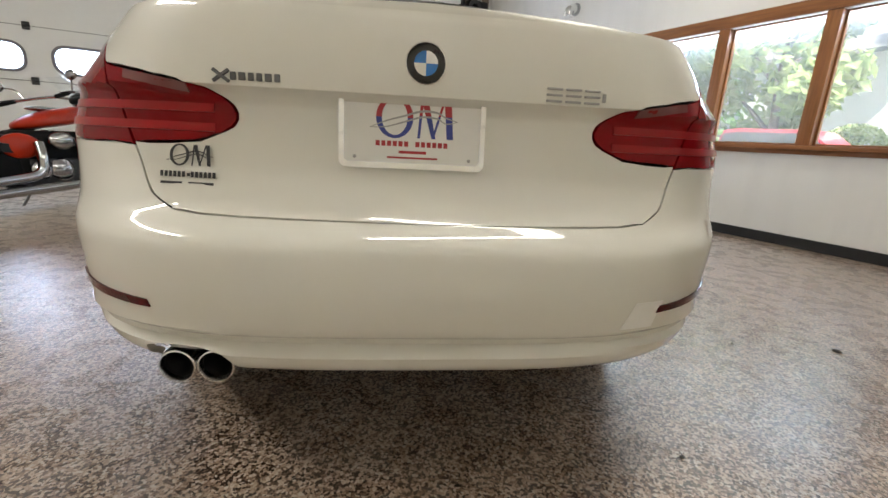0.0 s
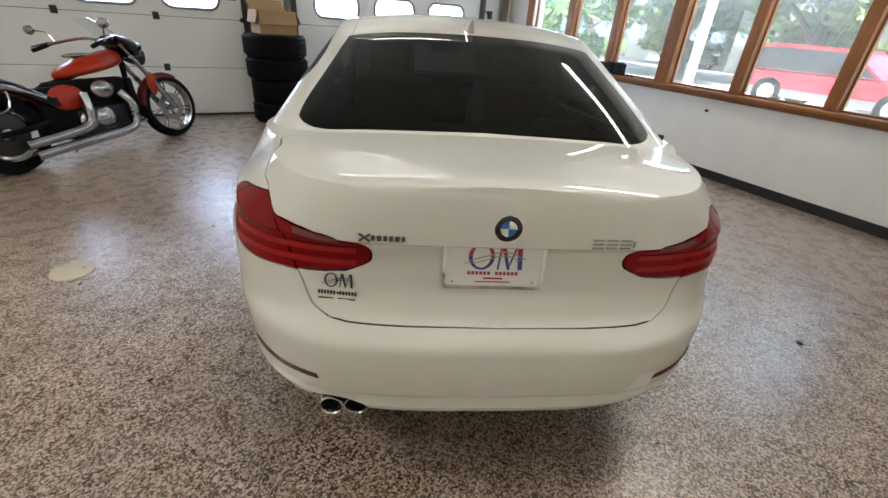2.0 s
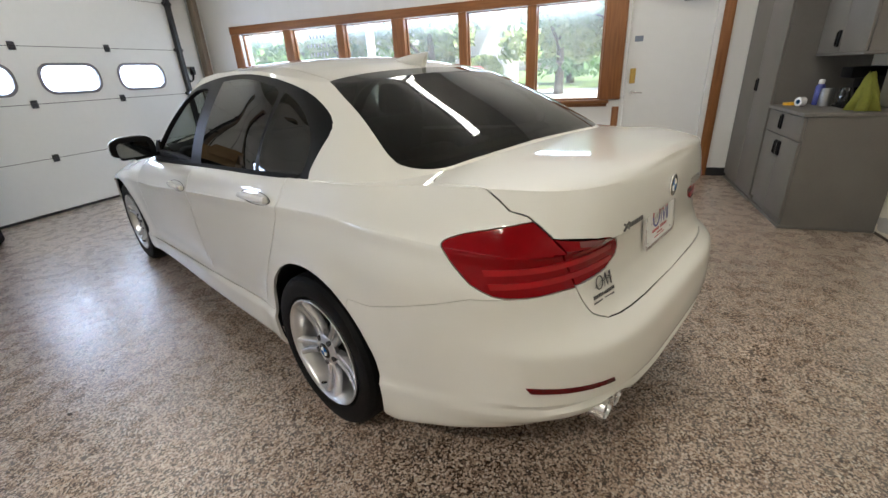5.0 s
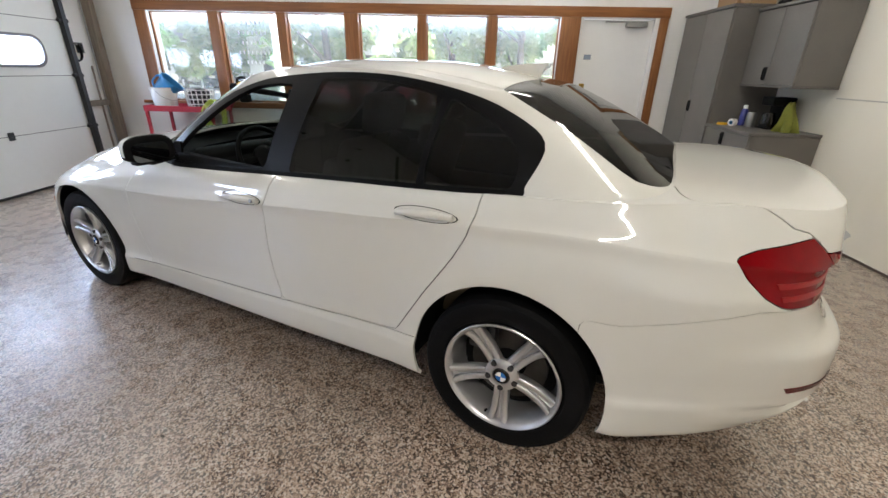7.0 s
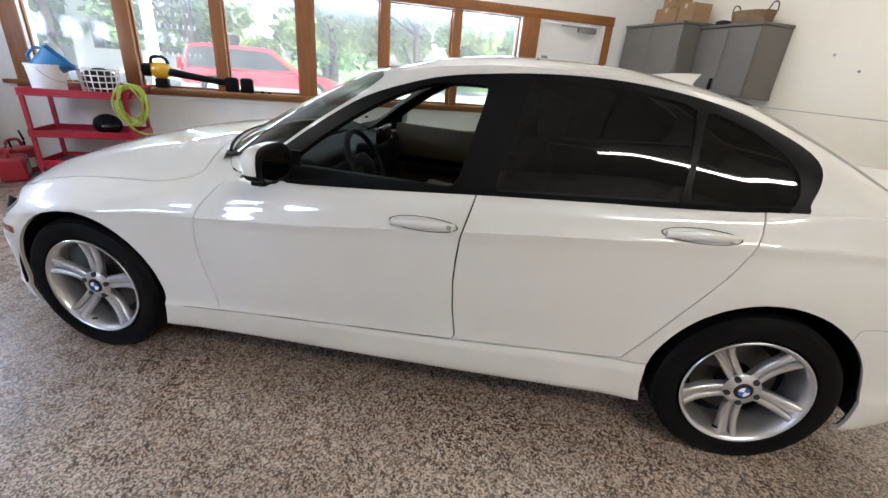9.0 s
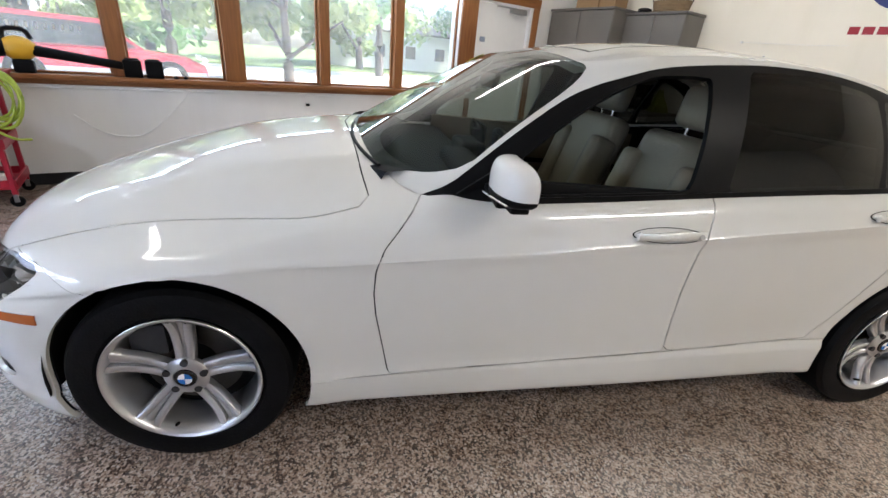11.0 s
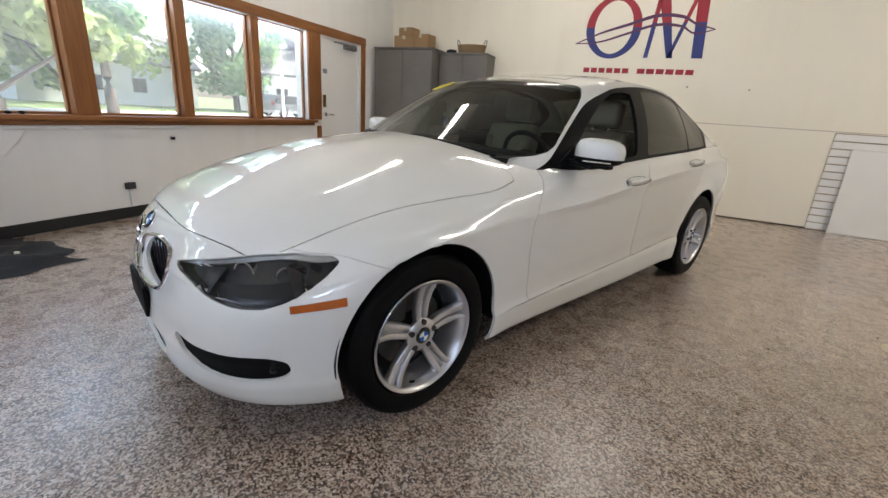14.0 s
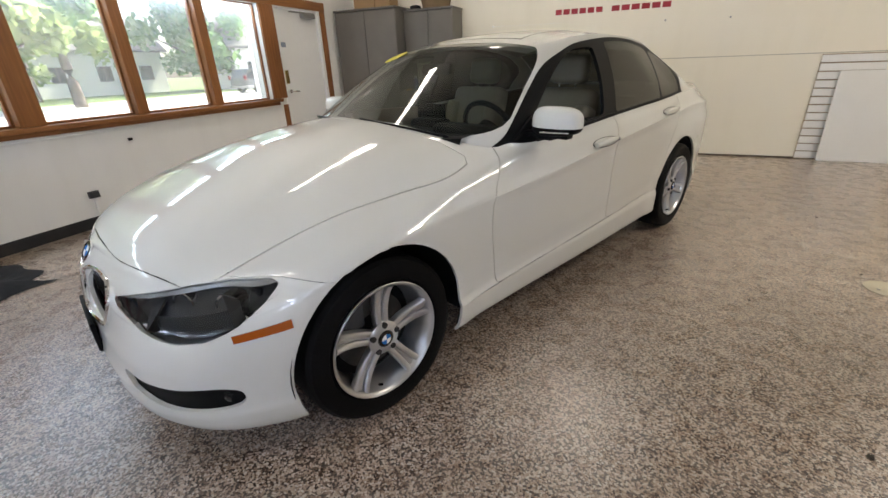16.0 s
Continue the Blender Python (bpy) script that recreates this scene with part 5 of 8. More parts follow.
# door handles, each over a shallow cup
for y0, y1, z, nm in ((1.158, 1.397, 0.842, "f"), (0.216, 0.446, 0.917, "r")):
    for view in ("left", "right"):
        pts = []
        n = 10
        for k in range(n + 1):
            t = k / n
            yy = y0 + (y1 - y0) * t
            p, nn = on_skin(view, yy, z - 0.012 * t + 0.006)
            pts.append(p + nn * (0.016 + 0.012 * math.sin(math.pi * t)))
        bm, rings = bmesh.new(), []
        sg = -1 if view == "left" else 1
        for k, c in enumerate(pts):
            e = 0.35 + 0.65 * math.sin(math.pi * min(1, max(0.12, k / n if k < n else 0.9))) ** 0.5
            rings.append([bm.verts.new(c + Vector((sg * 0.011 * e * math.cos(a), 0, 0.016 * e * math.sin(a)))) for a in [q * math.tau / 10 for q in range(10)]])
        for a, b in zip(rings, rings[1:]):
            for q in range(10):
                bm.faces.new((a[q], a[(q + 1) % 10], b[(q + 1) % 10], b[q]))
        bm.faces.new(rings[0][::-1])
        bm.faces.new(rings[-1])
        h = part("door_handle", bm, M_PAINT, sedan, "white bow door handle")
        for yy in (y0 + 0.014, y1 - 0.014):
            p, nn = on_skin(view, yy, z)
            part("handle_mount", rod(p - nn * 0.01, p + nn * 0.02, 0.013, 0.011), M_PAINT, h)
        ym = (y0 + y1) / 2
        gr = on_frame(view, ym, z + 0.004, 0.0008)
        part("handle_seal", strips(ring_shape(0, 0, 0.130, 0.027, 0.0045, 0, 360, 40), 0, 0.002, gr), M_BLACK, h, "thin dark seal line", 0)
        if nm == "f" and view == "left":
            p, nn = on_skin(view, y0 + 0.02, z)
            part("key_lock", rod(p + nn * 0.012, p + nn * 0.031, 0.009), M_STEEL, h)

# door mirrors
for sgn in (-1, 1):
    bm = bmesh.new()
    bmesh.ops.create_icosphere(bm, subdivisions=4, radius=1)
    for v in bm.verts:
        x, y, z = v.co
        x = math.copysign(abs(x) ** 0.6, x)
        z = z ** 0.72 if z > 0 else -0.85 * abs(z) ** 0.5
        v.co = Vector((sgn * (0.925 + 0.12 * x), 1.85 + (0.062 * max(y, 0) ** 0.6 if y > 0 else -0.022 * abs(y) ** 0.5) - 0.020 * x * x, 1.012 + 0.070 * z * (1 - 0.10 * x) + 0.004 * x))
    cap = bm
    low = take(cap, lambda p: p[:, 2] - 0.997 + 0.004 * np.abs(p[:, 0]))
    back_ = take(cap, lambda p: p[:, 1] - 1.842 + 0.020 * ((np.abs(p[:, 0]) - 0.925) / 0.12) ** 2)
    mir = panel("door_mirror", cap, label="white door mirror with black foot", gap=0.0, lip=0.004)
    part("mirror_shell", low, M_BLACK, mir, "black lower mirror shell")
    part("mirror_back", back_, M_BLACK, mir, "black rear mirror shell")
    arm = bmesh.new()
    add_box(arm, (-0.085, -0.035, -0.012), (0.085, 0.035, 0.012), 0.01, 2, pose(sgn * 0.845, 1.86, 0.957, 0, sgn * 6, 0))
    part("mirror_foot", arm, M_BLACK, mir)
    part("mirror_base", box((-0.085, -0.028, -0.010), (0.085, 0.026, 0.010), 0.009, 2, pose(sgn * 0.915, 1.85, 0.955)), M_BLACK, mir, "black mirror base")
    tri = prism([(1.80, 0.945), (1.98, 0.935), (1.83, 1.04), (1.79, 1.04)], 0.012, "yz", 0.0)
    tri.transform(Matrix.Translation((sgn * 0.785 - 0.006, 0, 0)))
    part("mirror_sail", tri, M_BLACK, mir)
    part("mirror_glass", prism(rounded(-0.085, 0.085, -0.045, 0.045, 0.03), 0.003, "xz", 0.0, pose(sgn * 0.925, 1.815, 1.005)), mat("dim_mirror_glass", (0.16, 0.165, 0.17), 0.05, 1.0) if sgn < 0 else bpy.data.materials["dim_mirror_glass"], mir, "silvered mirror glass")
    part("signal_strip", box((-0.07, 0.0, -0.003), (0.06, 0.010, 0.003), 0.002, 1, pose(sgn * 0.95, 1.908, 0.978, 0, 0, -sgn * 14)), M_CHROME, mir)

# front: marker lamps, headlamp innards, grille, fog pockets, plate holder
for sgn, view in ((-1, "left"), (1, "right")):
    part("side_marker", strip_on(view, ((3.145, 0.548), (3.30, 0.533)), ((3.145, 0.576), (3.30, 0.556)), 8, 0.004), M_AMBER, sedan, "amber side marker")
for sgn in (-1, 1):
    hl = part("lamp_carrier", box((-0.14, -0.01, -0.045), (0.14, 0.01, 0.045), 0.01, 2, pose(sgn * 0.62, 3.235, 0.605, 0, 0, -sgn * 27)), M_BLACK, sedan)
    for hx, hy, r in ((0.545, 3.315, 0.036), (0.685, 3.225, 0.042)):
        m = pose(sgn * hx, hy, 0.604, 0, 0, -sgn * 30)
        c = part("lamp_ring", lathe([(r, 0.0), (r + 0.006, 0.0), (r + 0.006, 0.05), (r, 0.05)], 26, "y", True), M_CHROME, hl, "chrome lamp ring", xf=m)
        part("lens", lathe([(0.0, 0.01), (r, 0.01), (r * 0.8, 0.035), (r * 0.4, 0.047), (0.0, 0.05)], 24, "y"), M_CLEARLENS, c, xf=m)
        part("bowl", lathe([(0.0, -0.02), (r * 0.5, -0.015), (r, 0.008), (r, 0.0), (0.0, -0.03)], 24, "y"), M_CHROME, c, xf=m)
    # grille opening
    g = base("grille", label="black grille with a chrome surround")
    g.parent = sedan
    rim = []
    for p in KIDNEY[::2]:
        q, nn = on_skin("front", sgn * float(p[0]), float(p[1]))
        rim.append(q + nn * 0.004)
    rim.append(rim[0])
    part("grille_surround", tube(rim, 0.0085, 8, False), M_CHROME, g, "chrome grille surround")
    for k in range(8):
        x = 0.06 + 0.031 * k
        q, nn = on_skin("front", sgn * x, 0.60)
        part("grille_slat", box((sgn * x - 0.004, q.y - 0.06, 0.475 + 0.02 * (k > 6)), (sgn * x + 0.004, q.y - 0.012, 0.625 - 0.02 * (k > 6)), 0.002, 1), M_GLOSSBLACK, g)
    f = base("fog_pocket", label="black fog lamp pocket")
    f.parent = sedan
    m = pose(sgn * 0.71, 3.325, 0.338, 0, 0, -sgn * 25)
    part("fog_lamp", lathe([(0.0, 0.0), (0.036, 0.0), (0.038, 0.03), (0.030, 0.034), (0.0, 0.038)], 24, "y"), M_CLEARLENS, f, "round fog lamp", xf=m)
    part("fog_bowl", lathe([(0.0, -0.01), (0.034, -0.01), (0.034, 0.0), (0.0, -0.004)], 24, "y"), M_CHROME, f, xf=m)
    for k in range(3):
        part("fog_slat", box((-0.2, 0.0, -0.03 + 0.026 * k), (0.03, 0.008, -0.024 + 0.026 * k), 0.002, 1, pose(sgn * 0.56, 3.40, 0.335, 0, 0, (-27 if sgn > 0 else 207))), M_DARKSTEEL, f)
part("intake_grille", box((-0.34, 3.46, 0.22), (0.34, 3.47, 0.36), 0.004), M_BLACK, sedan, "black lower intake")
part("plate_holder", box((-0.16, 3.582, 0.335), (0.16, 3.600, 0.455), 0.01), M_BLACK, sedan, "empty black front plate holder")

# roof aerial, wipers, cowl, window sticker
bm = bmesh.new()
rows_ = []
for k in range(9):
    t = k / 8
    y, h, w = 0.20 + 0.2 * t, 0.062 * (1 - t) ** 0.8 + 0.004, 0.024 * math.sin(math.pi * (0.15 + 0.8 * t)) ** 0.5
    zr = on_skin("top", 0.0, y, SKIN_UP)[0].z - 0.004
    rows_.append([bm.verts.new(p) for p in ((-w, y, zr), (-w * 0.6, y - 0.02 * (1 - t), zr + h * 0.6), (0, y - 0.04 * (1 - t), zr + h), (w * 0.6, y - 0.02 * (1 - t), zr + h * 0.6), (w, y, zr))])
for a, b in zip(rows_, rows_[1:]):
    for q in range(4):
        bm.faces.new((a[q], a[q + 1], b[q + 1], b[q]))
bm.faces.new(rows_[0])
part("roof_aerial", bm, M_PAINT, sedan, "white fin aerial")
bm = bmesh.new()
cw = []
for k in range(25):
    x = -0.67 + 1.34 * k / 24
    y0 = 2.40 - 0.19 * (abs(x) / 0.67) ** 2.4
    cw.append([bm.verts.new(p) for p in ((x, y0 - 0.22, 0.94), (x, y0 - 0.10, 0.975), (x, y0 - 0.02, 0.965), (x, y0, 0.93))])
for a, b in zip(cw, cw[1:]):
    for q in range(3):
        bm.faces.new((a[q], a[q + 1], b[q + 1], b[q]))
part("cowl", bm, M_BLACK, sedan, "black plastic scuttle panel")
for x0, x1 in ((-0.02, 0.56), (-0.60, -0.06)):
    pts = []
    for k in range(9):
        a = x0 + (x1 - x0) * k / 8
        b = 2.36 - 0.55 * (1 - math.sqrt(1 - (abs(a) / 0.82) ** 3)) - 0.035 - 0.03 * k / 8
        q, nn = on_skin("top", a, b, SKIN_UP)
        pts.append(q + nn * 0.012)
    part("wiper", tube(pts, 0.007, 6, True, 2), M_BLACK, sedan, "black wiper blade")
sm = on_frame("top", 0.40, 1.68, 0.001, SKIN_UP)
part("window_sticker", prism([(0.11 * math.cos(a), 0.05 * math.sin(a)) for a in [k * math.tau / 24 for k in range(24)]], 0.0008, "xy", 0.0, sm), mat("yellow_sticker", (0.75, 0.62, 0.03), 0.5), sedan, "yellow oval window sticker")
bm = bmesh.new()
for x0, x1, y0, y1 in ((-0.42, 0.42, 1.44, 1.452), (-0.42, 0.42, 0.93, 0.942), (-0.42, -0.412, 0.942, 1.44), (0.412, 0.42, 0.942, 1.44)):
    merge(bm, strip_on("top", ((x0, y0), (x1, y0)) if y1 - y0 < 0.05 else ((x0, y0), (x0, y1)), ((x0, y1), (x1, y1)) if y1 - y0 < 0.05 else ((x1, y0), (x1, y1)), 16, 0.0006, SKIN_UP))
part("sunroof_seal", bm, M_BLACK, sedan, "thin black sunroof seal")
# belt mouldings under the side windows
for sgn, view in ((-1, "left"), (1, "right")):
    bm = bmesh.new()
    prev = None
    for k in range(31):
        y = 0.06 + (1.84 - 0.06) * k / 30
        z = base_z(y) + 0.006
        q, nn = on_skin(view, y, z, SKIN_UP)
        row = [bm.verts.new(q + Vector((0, 0, dz)) + nn * dn) for dz, dn in ((-0.012, -0.004), (-0.012, 0.008), (0.008, 0.007), (0.008, -0.004))]
        if prev:
            for a in range(3):
                bm.faces.new((prev[a], prev[a + 1], row[a + 1], row[a]))
        prev = row
    part("belt_moulding", bm, M_TRIMBLACK, sedan, "gloss black belt moulding")

# ---- cabin
part("cabin_floor", box((-0.70, -0.30, 0.262), (0.70, 2.2, 0.32), 0.01), M_DASH, sedan)
bm = bmesh.new()
add_box(bm, (-0.72, 1.78, 0.62), (0.72, 2.16, 0.93), 0.07, 4)
add_box(bm, (-0.66, 1.80, 0.80), (-0.18, 1.94, 0.975), 0.05, 4)
add_box(bm, (-0.12, 1.70, 0.62), (0.14, 1.82, 0.97), 0.03, 3)
dash = part("dashboard", bm, M_DASH, sedan, "black dashboard")
part("screen", box((-0.07, 1.70, 0.965), (0.17, 1.72, 1.05), 0.006), M_GLOSSBLACK, dash)
sw = part("steering_wheel", lathe([(0.176 + 0.014 * math.cos(a), 0.014 * math.sin(a)) for a in [k * math.tau / 10 for k in range(10)]], 40, "z", True), M_DASH, sedan, "black three-spoke steering wheel", xf=pose(-0.38, 1.66, 0.91, 65, 0, 0))
part("steering_boss", lathe([(0.0, -0.03), (0.07, -0.03), (0.075, 0.0), (0.05, 0.02), (0.0, 0.022)], 24, "z"), M_DASH, sw, xf=pose(-0.38, 1.66, 0.91, 65, 0, 0))
for a in (0, 180, 270):
    part("steering_spoke", box((0.05, -0.016, -0.012), (0.175, 0.016, 0.004), 0.005, 2, pose(-0.38, 1.66, 0.91, 65, 0, 0) @ pose(0, 0, 0, 0, 0, a)), M_STEEL if a == 270 else M_DASH, sw)
part("steering_column", rod((-0.38, 1.65, 0.895), (-0.38, 1.88, 0.80), 0.05), M_DASH, sedan)
part("centre_console", box((-0.12, 0.75, 0.30), (0.12, 1.75, 0.58), 0.04, 3), M_DASH, sedan)


def seat(x, y):
    s = part("front_seat", box((-0.25, -0.24, 0.0), (0.25, 0.28, 0.16), 0.06, 4, pose(x, y + 0.05, 0.40, 6, 0, 0)), M_BEIGE, sedan, "beige leather front seat")
    for dx in (-0.21, 0.21):
        part("seat_bolster", box((-0.055, -0.22, 0.0), (0.055, 0.24, 0.09), 0.04, 3, pose(x + dx, y + 0.05, 0.53, 6, 0, 0)), M_BEIGE, s)
    b = part("seat_back", box((-0.24, -0.07, 0.0), (0.24, 0.07, 0.62), 0.065, 4, pose(x, y - 0.22, 0.50, 17, 0, 0)), M_BEIGE, s)
    for dx in (-0.2, 0.2):
        part("back_bolster", box((-0.055, -0.03, 0.08), (0.055, 0.12, 0.5), 0.045, 3, pose(x + dx, y - 0.22, 0.50, 17, 0, 0)), M_BEIGE, b)
    part("headrest", box((-0.13, -0.055, 0.0), (0.13, 0.05, 0.18), 0.05, 4, pose(x, y - 0.42, 1.12, 10, 0, 0)), M_BEIGE, s)
    for dx in (-0.06, 0.06):
        part("headrest_post", rod((x + dx, y - 0.41, 1.06), (x + dx, y - 0.425, 1.16), 0.007), M_CHROME, s)


seat(-0.37, 1.27)
seat(0.37, 1.27)
rb = part("rear_bench", box((-0.62, -0.05, 0.36), (0.62, 0.45, 0.56), 0.07, 4), M_BEIGE, sedan, "beige leather rear bench")
part("bench_back", box((-0.62, -0.08, 0.0), (0.62, 0.09, 0.56), 0.07, 4, pose(0, -0.08, 0.52, 20, 0, 0)), M_BEIGE, rb)
for x in (-0.36, 0.36):
    part("headrest", box((-0.12, -0.05, 0.0), (0.12, 0.05, 0.13), 0.045, 3, pose(x, -0.17, 0.96, 12, 0, 0)), M_BEIGE, rb)
part("parcel_shelf", box((-0.62, -0.5, 1.02), (0.62, -0.2, 1.045), 0.008), M_DASH, sedan)
for sgn in (-1, 1):
    c = part("door_card", box((-0.02, 0.48, 0.33), (0.02, 2.02, 0.70), 0.012, 2, pose(sgn * 0.79, 0, 0)), M_TAN, sedan, "dark tan door lining")
    part("door_card_top", box((-0.02, 0.42, 0.702), (0.02, 1.86, 0.925), 0.012, 2, pose(sgn * 0.775, 0, 0, 1.9, 0, 0)), M_DASH if sgn < 0 else M_TAN, c)
    part("armrest", box((-0.04, 1.2, 0.64), (0.04, 1.75, 0.70), 0.02, 2, pose(sgn * 0.745, 0, 0)), M_DASH, c)
hl = bmesh.new()
pr = None
for k in range(11):
    y = 0.2 + (1.55 - 0.2) * k / 10
    row = []
    for j in range(9):
        x = -0.54 + 1.08 * j / 8
        q, nn = on_skin("top", x, y, SKIN_UP)
        row.append(hl.verts.new(q - Vector((0, 0, 0.035))))
    if pr:
        for j in range(8):
            hl.faces.new((pr[j], pr[j + 1], row[j + 1], row[j]))
    pr = row
part("headlining", hl, mat("grey_headlining", (0.42, 0.40, 0.37), 0.9), sedan)
part("interior_mirror", box((-0.12, -0.02, -0.03), (0.12, 0.01, 0.035), 0.015, 2, pose(0.0, 1.70, 1.24, 10, 0, 0)), M_BLACK, sedan)

# ---------------------------------------------------------------- things in the room
M_REDPAINT = mat("red_enamel", (0.38, 0.012, 0.03), 0.35, coat=0.3, vary=0.12)
M_CABGREY = mat("grey_cabinet_panel", (0.158, 0.146, 0.131), 0.5, vary=0.10, scale=12, bump=0.15, bump_scale=40)
M_CABDARK = mat("dark_grey_edge", (0.14, 0.13, 0.12), 0.5, vary=0.12)
M_CARD = mat("cardboard", (0.38, 0.24, 0.12), 0.85, vary=0.12, bump=0.2, bump_scale=40)
M_BLUEPLASTIC = mat("blue_plastic", (0.03, 0.20, 0.42), 0.35, vary=0.08)
M_YELLOW = mat("yellow_plastic", (0.75, 0.42, 0.02), 0.4, vary=0.08)
M_LIME = mat("lime_hose", (0.42, 0.52, 0.06), 0.4, vary=0.1)
M_ORANGE = mat("orange_red_metallic", (0.40, 0.022, 0.004), 0.28, coat=0.25, vary=0.1, spec=0.2)
M_BIKECHROME = mat("bike_chrome", (0.52, 0.52, 0.53), 0.14, 1.0, vary=0.2, scale=12)
M_SEATBLACK = mat("black_vinyl", (0.010, 0.010, 0.010), 0.45, vary=0.15, bump=0.2, bump_scale=120, spec=0.2)
M_CREAM = mat("cream_paint", (0.62, 0.56, 0.42), 0.55, vary=0.15)
M_CLOTH = mat("dark_cloth", (0.02, 0.02, 0.022), 0.9, vary=0.3, bump=0.4, bump_scale=60)
M_DIRT = mat("dirt_crumb", (0.05, 0.04, 0.03), 0.9, vary=0.3)


def cabinet(name, x0, x1, y0, y1, z0, z1, label, doors, handle, top=True):
    """A storage cabinet: carcass, doors with raised rims, black cup handles, dark top and base edge."""
    c = base(name, pose((x0 + x1) / 2, (y0 + y1) / 2, z0), label=label, category="cabinet", group="grey garage cabinets")
    hx, hy, h = (x1 - x0) / 2, (y1 - y0) / 2, z1 - z0
    part("body", box((-hx, -hy, 0.0), (hx, hy - 0.022, h - 0.03), 0.004, 1), M_CABGREY, c)
    if top:
        part("top", box((-hx - 0.01, -hy, h - 0.029), (hx + 0.01, hy + 0.012, h), 0.006), M_CABDARK, c, "dark grey top board")
    part("bottom_edge", box((-hx - 0.003, -hy, -0.0), (hx + 0.003, hy, 0.022), 0.003, 1), M_CABDARK, c)
    for a, b, za, zb in doors:
        d = part("door", box((a - (x0 + x1) / 2 + 0.003, hy - 0.02, za - z0), (b - (x0 + x1) / 2 - 0.003, hy, zb - z0), 0.006), M_CABGREY, c)
        for hxp, hzp in handle:
            if a < hxp < b and za < hzp < zb:
                m = pose(hxp - (x0 + x1) / 2, hy, hzp - z0)
                g = part("handle", box((-0.022, 0.0, -0.06), (0.022, 0.012, 0.06), 0.004, 1, m), M_BLACK, d, "black cup handle")
                part("grip", box((0.004, 0.012, -0.05), (0.018, 0.022, 0.05), 0.004, 1, m), M_GLOSSBLACK, g)
    return c


cabinet("tall_cabinet", 2.89, 3.93, YB + 0.004, -2.05, 0.0, 2.07, "tall grey storage cabinet with two doors", [(2.89, 3.41, 0.06, 2.035), (3.41, 3.93, 0.06, 2.035)], [(3.36, 1.07)])
cabinet("wall_cabinet", 2.10, 2.88, YB + 0.004, -2.30, 1.31, 2.03, "grey wall cabinet hung beside the tall cabinet", [(2.10, 2.49, 1.335, 1.995), (2.49, 2.88, 1.335, 1.995)], [(2.53, 1.43)])
cabinet("base_cabinet", 2.10, 2.88, YB + 0.004, -2.06, 0.0, 0.92, "grey base cabinet with a dark worktop", [(2.10, 2.49, 0.08, 0.70), (2.49, 2.88, 0.08, 0.70), (2.10, 2.88, 0.705, 0.885)], [(2.53, 0.81), (2.45, 0.6), (2.53, 0.6)])
# on and over the cabinets
for x, y, w, d, h, tw in ((3.55, -2.42, 0.34, 0.26, 0.20, 6), (3.25, -2.45, 0.30, 0.24, 0.23, -4), (3.5, -2.40, 0.26, 0.22, 0.12, -8)):
    z = 2.0705 if h > 0.15 else 2.271
    b = base("cardboard_box", pose(x, y, z, 0, 0, tw), label="small closed cardboard box on a cabinet", category="box", group="boxes on the cabinet")
    part("carton", box((-w / 2, -d / 2, 0), (w / 2, d / 2, h), 0.004, 1), M_CARD, b)
    part("tape", box((-0.025, -d / 2 - 0.001, h - 0.05), (0.025, d / 2 + 0.001, h + 0.0015)), M_CREAM, b, "", 0)
bk = base("wicker_basket", pose(2.42, -2.48, 2.031), label="shallow wicker basket with two handles", category="basket")
bm = bmesh.new()
for k in range(7):
    z, s = 0.008 + 0.018 * k, 1 + 0.02 * k
    add_tube(bm, [(0.2 * s * math.cos(a) ** 1, 0.13 * s * math.sin(a), z) for a in [q * math.tau / 24 for q in range(25)]], 0.011, 6, False)
add_box(bm, (-0.19, -0.12, 0.0), (0.19, 0.12, 0.012), 0.005, 1)
part("weave", bm, mat("wicker", (0.28, 0.19, 0.10), 0.8, vary=0.25, scale=20), bk)
for sx in (-1, 1):
    part("handle", tube([(sx * 0.215, -0.06, 0.12), (sx * 0.23, -0.03, 0.19), (sx * 0.23, 0.03, 0.19), (sx * 0.215, 0.06, 0.12)], 0.006), M_DARKSTEEL, bk)
tagged(link_mesh("black_glove", blob((2.75, -2.45, 2.065), (0.09, 0.07, 0.035), 4, 2, 0.4), M_CLOTH), label="crumpled black glove lying on a cabinet", category="glove")
cm = base("coffee_maker", pose(2.52, -2.52, 0.9205), label="black coffee maker on the worktop", category="coffee maker")
part("body", box((-0.09, -0.1, 0), (0.09, 0.02, 0.30), 0.012), M_BLACK, cm)
part("head", box((-0.09, -0.1, 0.22), (0.09, 0.12, 0.302), 0.014), M_BLACK, cm)
part("jug", lathe([(0.0, 0.012), (0.06, 0.012), (0.068, 0.08), (0.05, 0.15), (0.0, 0.15)], 20), M_GLOSSBLACK, cm, xf=pose(0, 0.07, 0))
part("foot", box((-0.09, -0.1, 0), (0.09, 0.12, 0.012), 0.004, 1), M_BLACK, cm)
cn = base("blue_can", pose(2.76, -2.35, 0.9205), label="dark blue spray can on the worktop", category="can")
part("body", lathe([(0.0, 0.0), (0.033, 0.0), (0.034, 0.006), (0.034, 0.15), (0.022, 0.17), (0.0, 0.17)], 20), mat("dark_blue_print", (0.03, 0.04, 0.22), 0.3, coat=0.4), cn)
part("cap", lathe([(0.0, 0.165), (0.021, 0.165), (0.021, 0.2), (0.018, 0.205), (0.0, 0.205)], 16), M_WHITE, cn)
tr = base("tape_roll", pose(2.66, -2.2, 0.958, 90, 0, 25), label="white roll of paper tape on its edge", category="tape")
